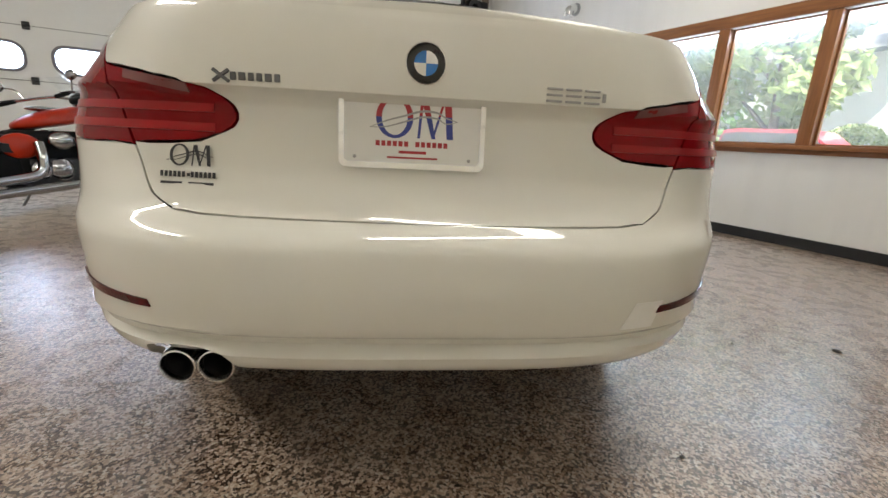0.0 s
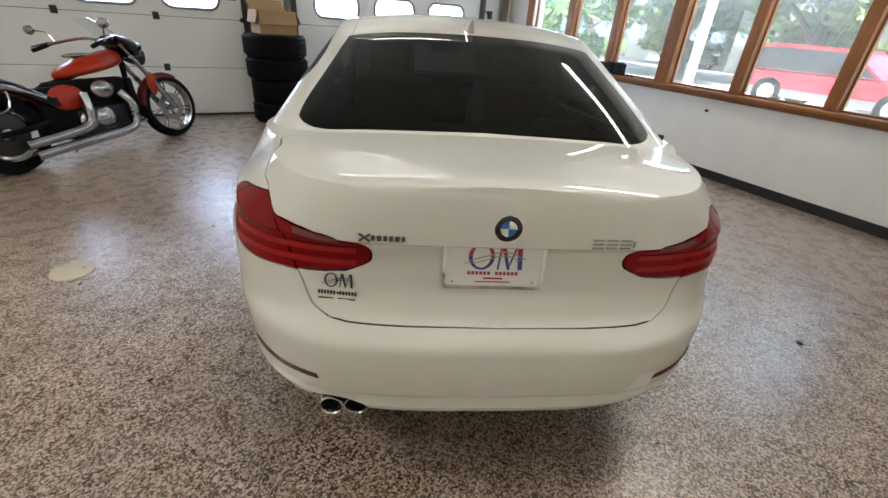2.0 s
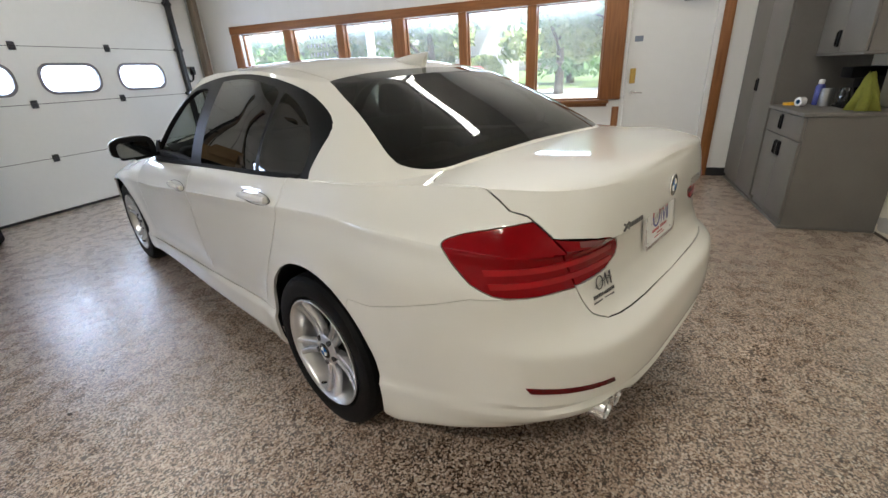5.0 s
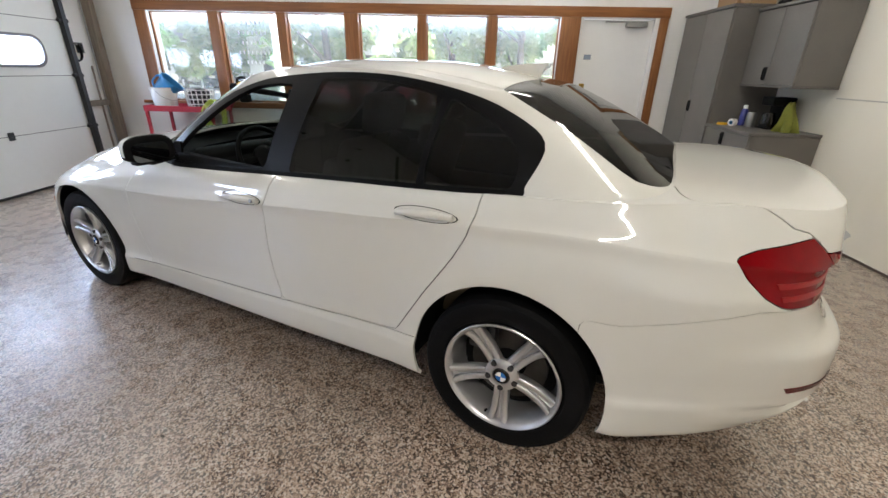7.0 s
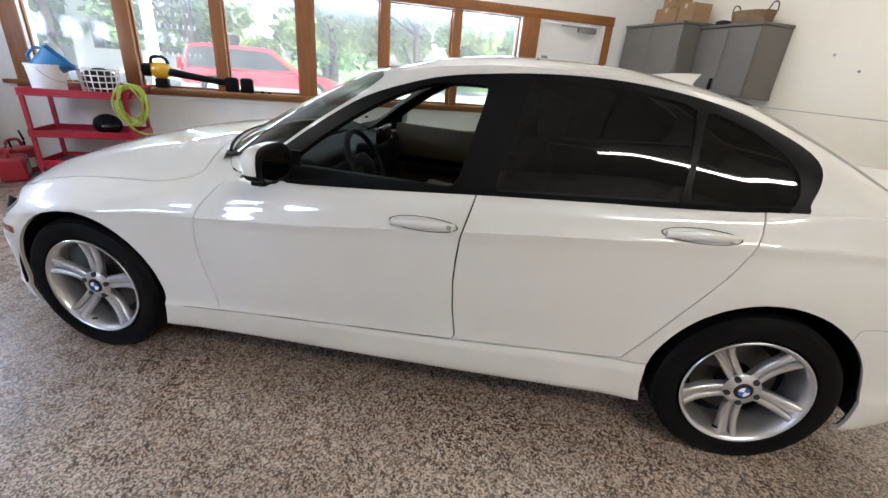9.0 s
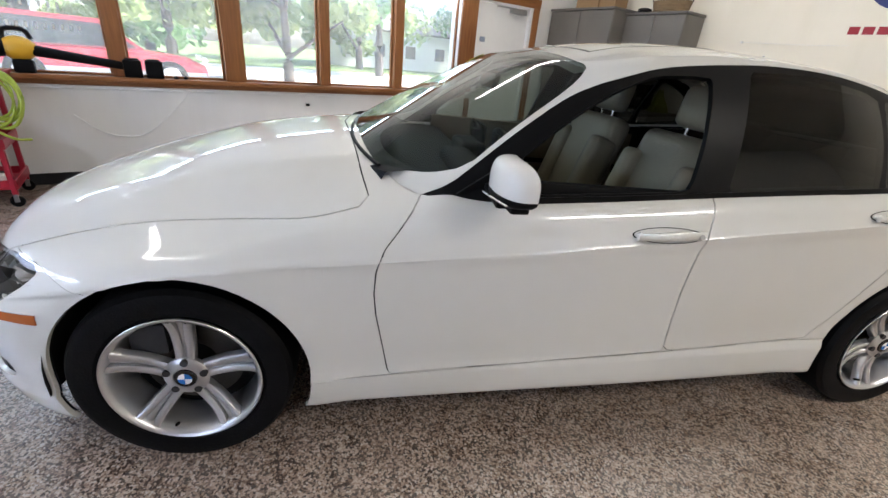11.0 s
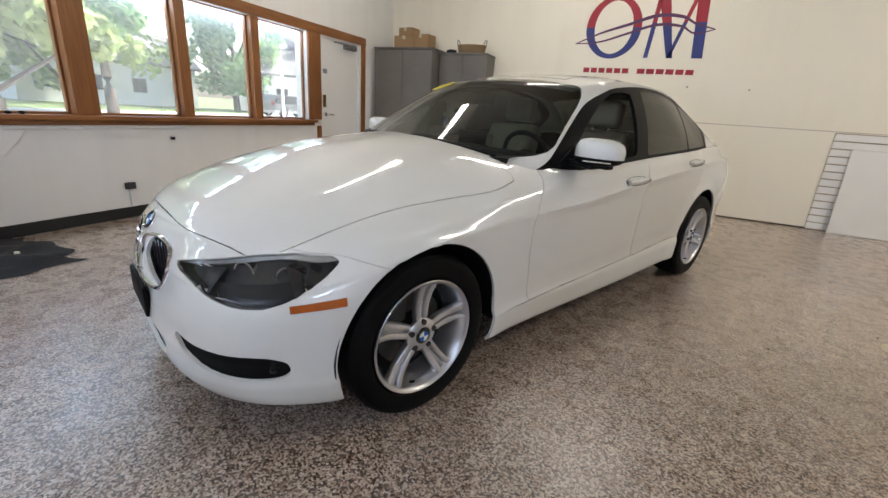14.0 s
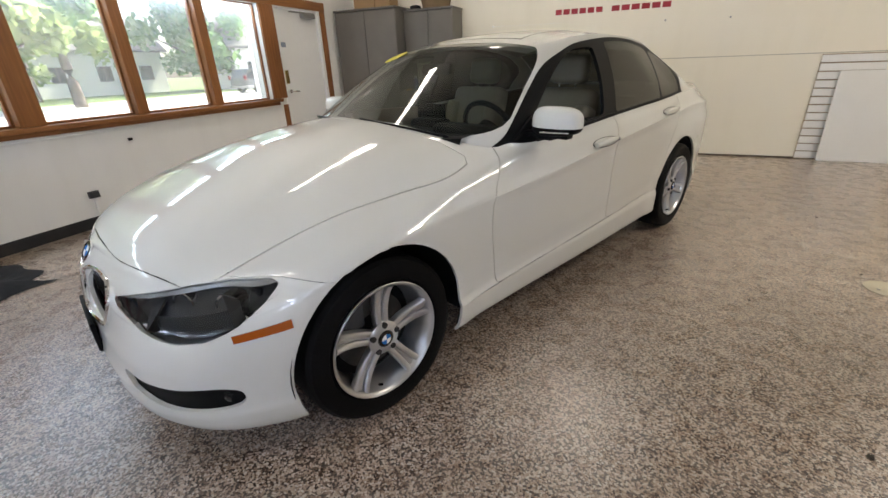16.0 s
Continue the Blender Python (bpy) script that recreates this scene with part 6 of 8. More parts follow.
part("roll", lathe([(0.02, -0.025), (0.037, -0.025), (0.037, 0.025), (0.02, 0.025)], 24, "z", True), M_WHITE, tr)
part("core", lathe([(0.0175, -0.0255), (0.0198, -0.0255), (0.0198, 0.0255), (0.0175, 0.0255)], 24, "z", True), M_BLUEPLASTIC, tr)
tagged(link_mesh("yellow_tape", lathe([(0.025, 0.0), (0.05, 0.0), (0.05, 0.022), (0.025, 0.022)], 24, "z", True, ), M_YELLOW), label="flat yellow tape roll on the worktop", category="tape").matrix_basis = pose(2.79, -2.17, 0.9205)
tagged(link_mesh("jar", lathe([(0.0, 0.0), (0.045, 0.0), (0.047, 0.01), (0.045, 0.11), (0.04, 0.14), (0.0, 0.14)], 20), M_STEEL), label="grey metal jar on the worktop", category="jar").matrix_basis = pose(2.64, -2.36, 0.9205)
bm = bmesh.new()
rows = []
for i in range(12):
    v = i / 11
    ring = []
    for k in range(40):
        a = k * math.tau / 40
        fold = 1 + v * (0.24 * math.sin(5 * a + 1.5 * v) + 0.13 * math.sin(9 * a + 2 - 2 * v))
        r = (0.022 + 0.088 * v ** 0.75) * fold
        ring.append(bm.verts.new((2.22 + r * math.cos(a) + 0.012 * math.sin(7 * v), -2.44 + 0.8 * r * math.sin(a), 0.925 + (1 - v) * (0.25 + 0.02 * math.sin(3 * a)))))
    rows.append(ring)
for a, b in zip(rows, rows[1:]):
    for k in range(40):
        bm.faces.new((a[k], b[k], b[(k + 1) % 40], a[(k + 1) % 40]))
bm.faces.new(rows[0])
bmesh.ops.solidify(bm, geom=bm.faces[:], thickness=0.006)
tagged(link_mesh("cleaning_cloth", bm, mat("yellow_green_cloth", (0.42, 0.44, 0.08), 0.9, vary=0.2, bump=0.4, bump_scale=90)), label="yellow-green cloth heaped over a bottle on the worktop", category="cloth")

# thin cord on the south wall, held by a white clip
wc = base("electric_cable", pose(1.615, YB, 1.756), label="thin pale cable running along the wall from a white clip", category="cable")
part("clip", lathe([(0.0, 0.0), (0.013, 0.0), (0.012, 0.012), (0.007, 0.02), (0.0, 0.022)], 14, "y"), M_WHITE, wc, "white plastic clip")
part("sheath", tube([(0.0, 0.006, 0.0), (-0.3, 0.004, -0.008), (-0.6, 0.004, -0.014), (-0.95, 0.004, -0.012)], 0.0018, 6), M_WHITE, wc)

# ---- dealer's mark painted on the south wall
sg = base("wall_sign", pose(0.03, YB + 0.001, 2.36, 90, 0, 180), label="large red and blue dealer mark on the cream wall", category="sign")
M_SIGNRED = mat("sign_red", (0.36, 0.02, 0.035), 0.5, vary=0.08)
M_SIGNBLUE = mat("sign_blue", (0.03, 0.045, 0.20), 0.5, vary=0.08)
emblem(sg, Matrix.Identity(4), 0.87, M_SIGNRED, M_SIGNBLUE, mat("sign_purple", (0.10, 0.03, 0.09), 0.5), 0.002)
for x0, x1 in ((-0.70, -0.06), (0.03, 0.76)):
    for k in range(6):
        w = (x1 - x0) / 6
        part("word_bar", box((x0 + w * k + 0.012, -0.52, 0.0), (x0 + w * (k + 1) - 0.012, -0.455, 0.002)), M_SIGNRED, sg, "", 0)

# wall panels' joint and stains low on the south wall
structure("wall_joint", box((-6.5, YB - 0.001, 1.232), (2.09, YB + 0.004, 1.242)), mat("joint_shadow", (0.52, 0.49, 0.42), 0.6), "narrow joint strip between wall panels", "trim", 0)
structure("wall_skirting_gap", box((-6.5, YB, 0.0), (2.09, YB + 0.006, 0.02), 0.002, 1), mat("rusty_edge", (0.12, 0.09, 0.07), 0.8, vary=0.3), "dark stained bottom edge of the wall panels", "trim")
M_STAIN = mat("grey_scuff", (0.62, 0.60, 0.55), 0.6, vary=0.12, scale=14)


def smear(cx, cz, rx, rz, seed):
    out = []
    for k in range(36):
        a = k * math.tau / 36
        r = 1 + 0.45 * noise.noise(Vector((math.cos(a) * 1.6, math.sin(a) * 1.6, seed)))
        out.append((cx + rx * r * math.cos(a), max(0.025, cz + rz * r * math.sin(a))))
    return prism(out, 0.0016, "xz", YB)


for nm, a in (("wall_stain", (1.72, 0.17, 0.26, 0.10, 1.0)), ("wall_stain", (0.98, 0.30, 0.055, 0.055, 2.0)), ("wall_stain", (2.0, 0.10, 0.12, 0.05, 3.0))):
    structure(nm, smear(*a), M_STAIN, "grey scuffed patch low on the cream wall", "stain", 0)
for x, z in ((-0.68, 1.69), (-1.40, 1.68), (1.35, 1.62)):
    t = tagged(link_mesh("wall_hook", lathe([(0.0, 0.0), (0.012, 0.0), (0.008, 0.012), (0.004, 0.022), (0.0, 0.022)], 12, "z"), M_STEEL), label="small metal screw stuck in the wall", category="screw")
    t.matrix_basis = pose(x, YB, z, -90, 0, 0)

# slatted display panel and a white board leaning on the wall
sp = base("slat_panel", pose(-2.42, YB + 0.002, 0.0), label="white slatted display panel against the wall", category="panel")
for k in range(13):
    part("slat", box((-0.62, 0.012, 0.012 + 0.0935 * k), (0.0, 0.03, 0.012 + 0.0935 * k + 0.080), 0.004, 1), M_WHITE, sp)
part("backing", box((-0.62, 0.0, 0.0), (0.0, 0.011, 1.225)), mat("tan_fibreboard", (0.42, 0.34, 0.25), 0.8), sp, "", 0)
tagged(link_mesh("white_board", box((-0.75, 0.0, 0.0), (0.0, 0.02, 1.04), 0.003, 1), M_WHITE), label="plain white board leaning against the slats", category="board").matrix_basis = pose(-2.62, YB + 0.10, 0.0, 3.4, 0, 0)

# ---- stack of tyres with an open carton on top
tyre_prof = [(0.225, -0.11), (0.27, -0.132), (0.33, -0.139), (0.37, -0.132), (0.388, -0.112), (0.395, -0.07), (0.395, 0.07), (0.388, 0.112), (0.37, 0.132), (0.33, 0.139), (0.27, 0.132), (0.225, 0.11), (0.232, 0.08), (0.34, 0.0), (0.232, -0.08)]
first = None
for k, (dx, dy) in enumerate(((0.0, 0.0), (0.015, -0.02), (-0.02, 0.01), (-0.03, -0.015))):
    m = pose(-0.10 + dx, 5.03 + dy, 0.14 + 0.2795 * k, 0, 0, 31 * k)
    if first is None:
        first = base("tyre", m, label="used black car tyre lying in a stack", category="tyre", group="stack of tyres")
        part("carcass", lathe(tyre_prof, 48, "z", True), M_TYRE, first, "", 30)
        bm = bmesh.new()
        for q in range(54):
            a = q * math.tau / 54
            for zz, tw in ((-0.066, 0.3), (-0.022, -0.3), (0.022, 0.3), (0.066, -0.3)):
                add_box(bm, (-0.004, -0.014, -0.017), (0.005, 0.014, 0.017), 0, 1, Matrix.Rotation(a + (0.05 if zz > 0 else 0), 4, "Z") @ Matrix.Translation((0.396, 0, zz * 1.2)) @ Matrix.Rotation(tw, 4, "X"))
        part("tread", bm, M_TYRE, first, "blocky worn tread", 0)
    else:
        copy_thing(first, m)
bx = base("open_carton", pose(-0.12, 5.0, 1.119, 0, 0, 12), label="open brown cardboard carton on the tyre stack", category="box")
w, d, h = 0.24, 0.17, 0.27
part("base_board", box((-w, -d, 0), (w, d, 0.006)), M_CARD, bx, "", 0)
for nm, lo, hi in (("side", (-w, -d, 0.006), (-w + 0.006, d, h)), ("side", (w - 0.006, -d, 0.006), (w, d, h)), ("side", (-w + 0.006, -d, 0.006), (w - 0.006, -d + 0.006, h)), ("side", (-w + 0.006, d - 0.006, 0.006), (w - 0.006, d, h))):
    part(nm, box(lo, hi), M_CARD, bx, "", 0)
part("flap", box((0, -w + 0.006, 0), (0.16, w - 0.006, 0.005), 0, 1, pose(0, -d - 0.006, h, 0, 78, -90)), M_CARD, bx, "", 0)
part("flap", box((0, -w + 0.006, 0), (0.16, w - 0.006, 0.005), 0, 1, pose(0, d, h, 0, -50, 90)), M_CARD, bx, "", 0)
part("flap", box((0, -d, 0), (0.15, d, 0.005), 0, 1, pose(-w - 0.006, 0, h, 0, 76, 180)), M_CARD, bx, "", 0)
part("flap", box((0, -d, 0), (0.15, d, 0.005), 0, 1, pose(w + 0.006, 0, h, 0, 70, 0)), M_CARD, bx, "", 0)
tagged(link_mesh("yellow_tag", box((0.33, YG - 0.0045, 1.58), (0.43, YG - 0.0005, 1.70)), mat("yellow_label", (0.72, 0.62, 0.04), 0.5), smooth=0), label="yellow warning label on the overhead door", category="label")
tagged(link_mesh("door_label", box((-0.62, YG - 0.0045, 1.47), (-0.50, YG - 0.0005, 1.51)), mat("green_label", (0.12, 0.22, 0.18), 0.5), smooth=0), label="small dark green label on the overhead door", category="label")

# ---- red service cart by the windows
ct = base("service_cart", pose(3.62, 4.28, 0.0), label="red steel three-shelf service cart under the windows", category="cart")
for z, nm in ((0.83, "top_tray"), (0.44, "shelf"), (0.14, "shelf")):
    bm = box((-0.24, -0.46, z), (0.24, 0.46, z + 0.012))
    for lo, hi in (((-0.24, -0.46), (-0.225, 0.46)), ((0.225, -0.46), (0.24, 0.46)), ((-0.225, -0.46), (0.225, -0.445)), ((-0.225, 0.445), (0.225, 0.46))):
        add_box(bm, (lo[0], lo[1], z + 0.012), (hi[0], hi[1], z + 0.07), 0.003, 1)
    part(nm, bm, M_REDPAINT, ct)
for sx in (-1, 1):
    for sy in (-1, 1):
        part("leg", box((sx * 0.225 - 0.018, sy * 0.43 - 0.018, 0.09), (sx * 0.225 + 0.018, sy * 0.43 + 0.018, 0.83), 0.004, 1), M_REDPAINT, ct)
        cs = part("caster", lathe([(0.0, -0.015), (0.042, -0.015), (0.045, 0.0), (0.042, 0.015), (0.0, 0.015)], 20, "x"), M_BLACK, ct, xf=pose(sx * 0.225, sy * 0.43, 0.045))
        part("fork", box((-0.022, -0.015, 0.04), (0.022, 0.015, 0.1), 0.003, 1, pose(sx * 0.225, sy * 0.43, 0.0)), M_STEEL, cs)
part("push_bar", tube([(-0.2, -0.46, 0.86), (-0.2, -0.53, 0.95), (0.2, -0.53, 0.95), (0.2, -0.46, 0.86)], 0.014, 10, False), M_REDPAINT, ct)
bu = base("bucket", pose(3.52, 4.52, 0.8425), label="white plastic bucket with a blue jug in it", category="bucket")
part("pail", lathe([(0.0, 0.0), (0.125, 0.0), (0.13, 0.01), (0.148, 0.25), (0.155, 0.255), (0.155, 0.275), (0.147, 0.275), (0.143, 0.24), (0.122, 0.02), (0.0, 0.015)], 32), M_WHITE, bu)
part("bail", tube([(-0.153, 0, 0.24), (-0.17, -0.07, 0.18), (-0.12, -0.15, 0.13), (0.0, -0.18, 0.12), (0.12, -0.15, 0.13), (0.17, -0.07, 0.18), (0.153, 0, 0.24)], 0.003, 6), M_STEEL, bu)
jg = base("blue_jug", pose(3.53, 4.55, 1.05, 0, 46, -80), label="blue plastic jug tipped into the bucket", category="jug")
bm = bmesh.new()
rows = []
for z, w, d in ((-0.06, 0.085, 0.07), (-0.05, 0.10, 0.085), (0.05, 0.108, 0.092), (0.15, 0.115, 0.098), (0.20, 0.13, 0.105), (0.21, 0.135, 0.108), (0.205, 0.125, 0.10), (0.14, 0.108, 0.09), (0.0, 0.098, 0.082)):
    ring = []
    for k in range(28):
        a = k * math.tau / 28
        c_, s_ = math.cos(a), math.sin(a)
        lip = 0.045 * max(0.0, c_) ** 6 * max(0.0, (z - 0.1) / 0.1)
        ring.append(bm.verts.new(((w + lip) * math.copysign(abs(c_) ** 0.6, c_), d * math.copysign(abs(s_) ** 0.6, s_), z + lip * 0.5)))
    rows.append(ring)
for a, b in zip(rows, rows[1:]):
    for k in range(28):
        bm.faces.new((a[k], a[(k + 1) % 28], b[(k + 1) % 28], b[k]))
bm.faces.new(rows[0][::-1])
bm.faces.new(rows[-1])
part("body", bm, M_BLUEPLASTIC, jg)
part("grip", tube([(-0.1, 0, 0.0), (-0.155, 0, 0.03), (-0.16, 0, 0.13), (-0.11, 0, 0.17)], 0.013), M_BLUEPLASTIC, jg)
cr = base("laundry_basket", pose(3.74, 4.18, 0.8425), label="white lattice basket full of dark rags", category="basket")
bm = bmesh.new()
for z, r in ((0.0, 0.15), (0.06, 0.156), (0.12, 0.163), (0.18, 0.169), (0.235, 0.175)):
    add_tube(bm, [(r * math.cos(a), r * math.sin(a), z + 0.008) for a in [q * math.tau / 28 for q in range(29)]], 0.007, 6, False)
for q in range(18):
    a = q * math.tau / 18
    add_rod(bm, (0.15 * math.cos(a), 0.15 * math.sin(a), 0.005), (0.175 * math.cos(a), 0.175 * math.sin(a), 0.24), 0.006, n=6)
add_lathe(bm, [(0.0, 0.0), (0.15, 0.0), (0.15, 0.008), (0.0, 0.008)], 24)
part("lattice", bm, M_WHITE, cr)
part("dark_cloth", blob((0, 0, 0.135), (0.14, 0.14, 0.125), 9, 3, 0.2, 4.0), M_CLOTH, cr, "dark rags")
hs = base("garden_hose", pose(3.40, 3.79, 0.0), label="coiled lime-green hose hung over the cart", category="hose")
bm = bmesh.new()
for k in range(7):
    pts = []
    for q in range(25):
        a = q * math.tau / 24
        pts.append((0.02 * math.sin(3 * a + k) - 0.012 * k, 0.125 * math.cos(a) + 0.03 * math.sin(k * 2), 0.80 + 0.018 * math.sin(k) + (0.15 + 0.008 * k) * math.sin(a)))
    part("coil", tube(pts, 0.0095, 7, False), M_LIME, hs)
add_tube(bm, [(-0.05, 0.08, 0.72), (-0.06, 0.05, 0.6), (-0.04, -0.04, 0.52), (0.02, -0.12, 0.50)], 0.0095, 7)
part("hose_end", bm, M_LIME, hs)
hm = base("helmet", pose(3.56, 4.12, 0.452), label="black riding helmet on the cart shelf", category="helmet")
part("shell", blob((0, 0, 0.11), (0.11, 0.13, 0.11), 1, 3, 0.05), M_BLACK, hm)
part("visor", blob((-0.045, -0.03, 0.10), (0.075, 0.09, 0.045), 2, 3, 0.02), M_GLOSSBLACK, hm, "dark visor")
for x, y, w_, c_ in ((3.55, 4.45, 0.12, M_DARKSTEEL), (3.60, 4.10, 0.18, M_BLACK), (3.5, 3.98, 0.07, M_WHITE)):
    tagged(link_mesh("tool_case", box((-w_, -0.09, 0), (w_, 0.09, 0.07), 0.012), c_), label="small tool case on the lowest cart shelf", category="case", group="tool cases on the cart").matrix_basis = pose(x, y, 0.1525, 0, 0, 80)
# fuel cans on the floor
for x, y, tw, h in ((3.45, 4.98, 20, 0.30), (3.72, 5.08, -10, 0.34)):
    g = base("fuel_can", pose(x, y, 0, 0, 0, tw), label="red plastic fuel can on the floor", category="fuel can", group="fuel cans by the cart")
    part("tank", box((-0.15, -0.11, 0), (0.15, 0.11, h * 0.8), 0.05, 4), M_REDPAINT, g)
    part("handle", tube([(-0.10, 0, h * 0.76), (-0.08, 0, h), (0.06, 0, h), (0.09, 0, h * 0.76)], 0.016), M_REDPAINT, g)
    part("nozzle", tube([(0.11, 0, h * 0.74), (0.13, 0, h * 0.95), (0.10, 0, h * 1.25)], 0.014, taper=0.008), M_BLACK, g)
    part("label", box((-0.07, -0.1115, 0.06), (0.07, -0.1105, 0.16)), M_CREAM, g, "", 0)
# leaf blower and its batteries on the sill
SZ = 0.9255
lb = base("leaf_blower", pose(3.985, 3.68, SZ), label="yellow and black cordless leaf blower on the sill", category="leaf blower")
part("motor_housing", blob((0, 0, 0.18), (0.075, 0.115, 0.09), 3, 3, 0.06), M_YELLOW, lb)
part("intake", lathe([(0.0, 0.0), (0.06, 0.0), (0.07, 0.03), (0.065, 0.09), (0.0, 0.09)], 22, "y"), M_BLACK, lb, xf=pose(0, 0.075, 0.18))
part("handle", tube([(0, 0.08, 0.24), (0, 0.06, 0.31), (0, -0.05, 0.315), (0, -0.09, 0.25)], 0.018), M_BLACK, lb)
part("foot", box((-0.05, -0.07, 0.0), (0.05, 0.06, 0.1), 0.02), M_BLACK, lb)
part("tube", tube([(0, -0.08, 0.17), (0, -0.3, 0.14), (0, -0.66, 0.09)], 0.045, 14, taper=0.032), M_BLACK, lb)
for y in (2.96, 2.80):
    b = base("battery_pack", pose(3.985, y, SZ), label="black battery pack on the window sill", category="battery", group="battery packs on the sill")
    part("case", box((-0.05, -0.068, 0), (0.05, 0.068, 0.145), 0.012), M_BLACK, b)
    part("rail", box((-0.035, -0.05, 0.145), (0.035, 0.05, 0.16), 0.004, 1), M_GLOSSBLACK, b)
for y in (2.64, 2.56):
    tagged(link_mesh("ear_plug", blob((3.98, y, SZ + 0.012), (0.02, 0.022, 0.013), y, 2, 0.1), M_BLACK), label="small dark knob lying on the sill", category="knob", group="knobs on the sill")
# black cover sheet heaped on the floor
bm = bmesh.new()
gr = []
for i in range(27):
    row = []
    for j in range(27):
        u, v = i / 26 - 0.5, j / 26 - 0.5
        x, y = 3.52 + 0.85 * u + 0.05 * noise.noise(Vector((u * 5, v * 5, 1))), 3.2 + 0.95 * v + 0.2 * noise.noise(Vector((u * 4, v * 4, 4)))
        edge = min(0.5 - abs(u), 0.5 - abs(v)) * 2
        z = 0.004 + max(0, 0.03 + 0.05 * noise.noise(Vector((u * 7, v * 7, 2))) + 0.10 * math.exp(-((u - 0.28) ** 2 + (v - 0.2) ** 2) * 30)) * min(1, edge * 4)
        row.append(bm.verts.new((min(x, 3.98), y, z)))
    gr.append(row)
for a, b in zip(gr, gr[1:]):
    for j in range(26):
        bm.faces.new((a[j], a[j + 1], b[j + 1], b[j]))
tagged(link_mesh("cover_sheet", bm, M_CLOTH), label="black cover sheet crumpled on the floor by the wall", category="sheet")
tagged(link_mesh("bottle_top", lathe([(0.0, 0.0), (0.016, 0.0), (0.015, 0.012), (0.0, 0.012)], 12), M_CREAM), label="small pale bottle top lying on the sheet", category="cap").matrix_basis = pose(3.42, 2.98, 0.045)

# ---- fittings on the window wall and the door wall
el = base("vent_elbow", pose(XW, 3.38, 2.66), label="short shiny metal vent elbow on the wall", category="vent")
part("pipe", tube([(0.0, 0.0, 0.02), (-0.08, 0.0, 0.02), (-0.13, 0.0, -0.02), (-0.14, 0.0, -0.10)], 0.06, 18), M_CHROME, el)
part("flange", lathe([(0.055, 0.0), (0.085, 0.0), (0.085, -0.01), (0.055, -0.01)], 24, "x", True), M_STEEL, el, xf=pose(0, 0, 0.02))
ob = base("door_operator", pose(3.66, YG + 0.06, 2.62), label="black door operator with a grey motor box", category="door operator")
part("gearbox", box((-0.24, -0.22, 0.1), (-0.02, -0.02, 0.55), 0.02), M_BLACK, ob)
part("motor", lathe([(0.0, -0.14), (0.085, -0.14), (0.09, -0.12), (0.09, 0.12), (0.0, 0.13)], 24), M_DARKSTEEL, ob, xf=pose(0.08, -0.12, 0.42))
part("bracket", box((-0.24, -0.02, 0.0), (0.18, 0.0, 0.6), 0.004, 1), M_STEEL, ob)
part("chain_wheel", lathe([(0.06, -0.012), (0.12, -0.012), (0.12, 0.012), (0.06, 0.012)], 24, "y", True), M_DARKSTEEL, ob, xf=pose(-0.15, -0.24, 0.42))
part("grey_box", box((0.0, -0.13, -0.05), (0.16, -0.002, 0.26), 0.012), M_STEEL, ob)
part("conduit", tube([(0.08, -0.03, -0.05), (0.08, -0.03, -0.5), (0.085, -0.03, -2.3)], 0.011, 8, False), M_STEEL, ob)
cc = base("cable_coil", pose(3.44, YG + 0.02, 1.5), label="black cable coiled on a wall hook", category="cable")
bm = bmesh.new()
for k in range(4):
    add_tube(bm, [(0.07 * math.cos(a), -0.02 - 0.008 * k, 0.10 * math.sin(a) + 0.004 * k) for a in [q * math.tau / 20 for q in range(21)]], 0.008, 6, False)
part("loop", bm, M_BLACK, cc)
part("hook", box((-0.012, -0.06, 0.09), (0.012, 0.04, 0.105), 0.003, 1), M_STEEL, cc)
sw_ = base("wall_switch", pose(3.56, YG + 0.06, 1.56), label="grey push-button box on the wall", category="switch")
part("case", box((-0.035, -0.045, -0.06), (0.035, 0, 0.06), 0.006), M_DARKSTEEL, sw_)
for z in (-0.03, 0.0, 0.03):
    part("button", rod((0, -0.045, z), (0, -0.052, z), 0.009), M_BLACK, sw_)
for x, r in ((-0.12, 0.009), (0.14, 0.007)):
    tagged(link_mesh("wall_cable", tube([(x, YG + 0.05, 3.6), (x + 0.01, YG + 0.045, 2.4), (x - 0.02, YG + 0.05, 1.2), (x - 0.01, YG + 0.05, 0.02)], r, 6), M_STEEL if r > 0.008 else M_BLACK), label="thin cable running down the wall between the doors", category="cable", group="cables between the doors")
tagged(link_mesh("timber_post", box((3.78, YG - 0.05, 0), (3.87, YG + 0.055, 3.6), 0.006), M_OLDWOOD), label="weathered wooden post in the corner", category="post")
tagged(link_mesh("ledge_board", box((3.42, YG + 0.0, 0.86), (3.775, YG + 0.058, 0.93), 0.006), M_OLDWOOD), label="short weathered ledge board on the wall", category="board")
tagged(link_mesh("broom", tube([(3.60, YG - 0.02, 0.05), (3.66, YG + 0.03, 1.35)], 0.012, 8, False), M_OLDWOOD), label="wooden handle leaning in the corner", category="broom")
oo = base("outlet", pose(XW, 1.89, 0.30), label="dark wall outlet on a white conduit", category="outlet")
part("box", box((-0.04, -0.04, -0.03), (0, 0.04, 0.03), 0.005), M_DARKSTEEL, oo)
part("conduit", box((-0.02, -0.01, -0.199), (-0.002, 0.01, -0.03), 0.003, 1), M_WHITE, oo)
tagged(link_mesh("cable_clip", box((XW - 0.02, 1.40, 0.705), (XW, 1.44, 0.73), 0.004, 1), M_BLACK), label="small black clip on the white wall", category="clip")
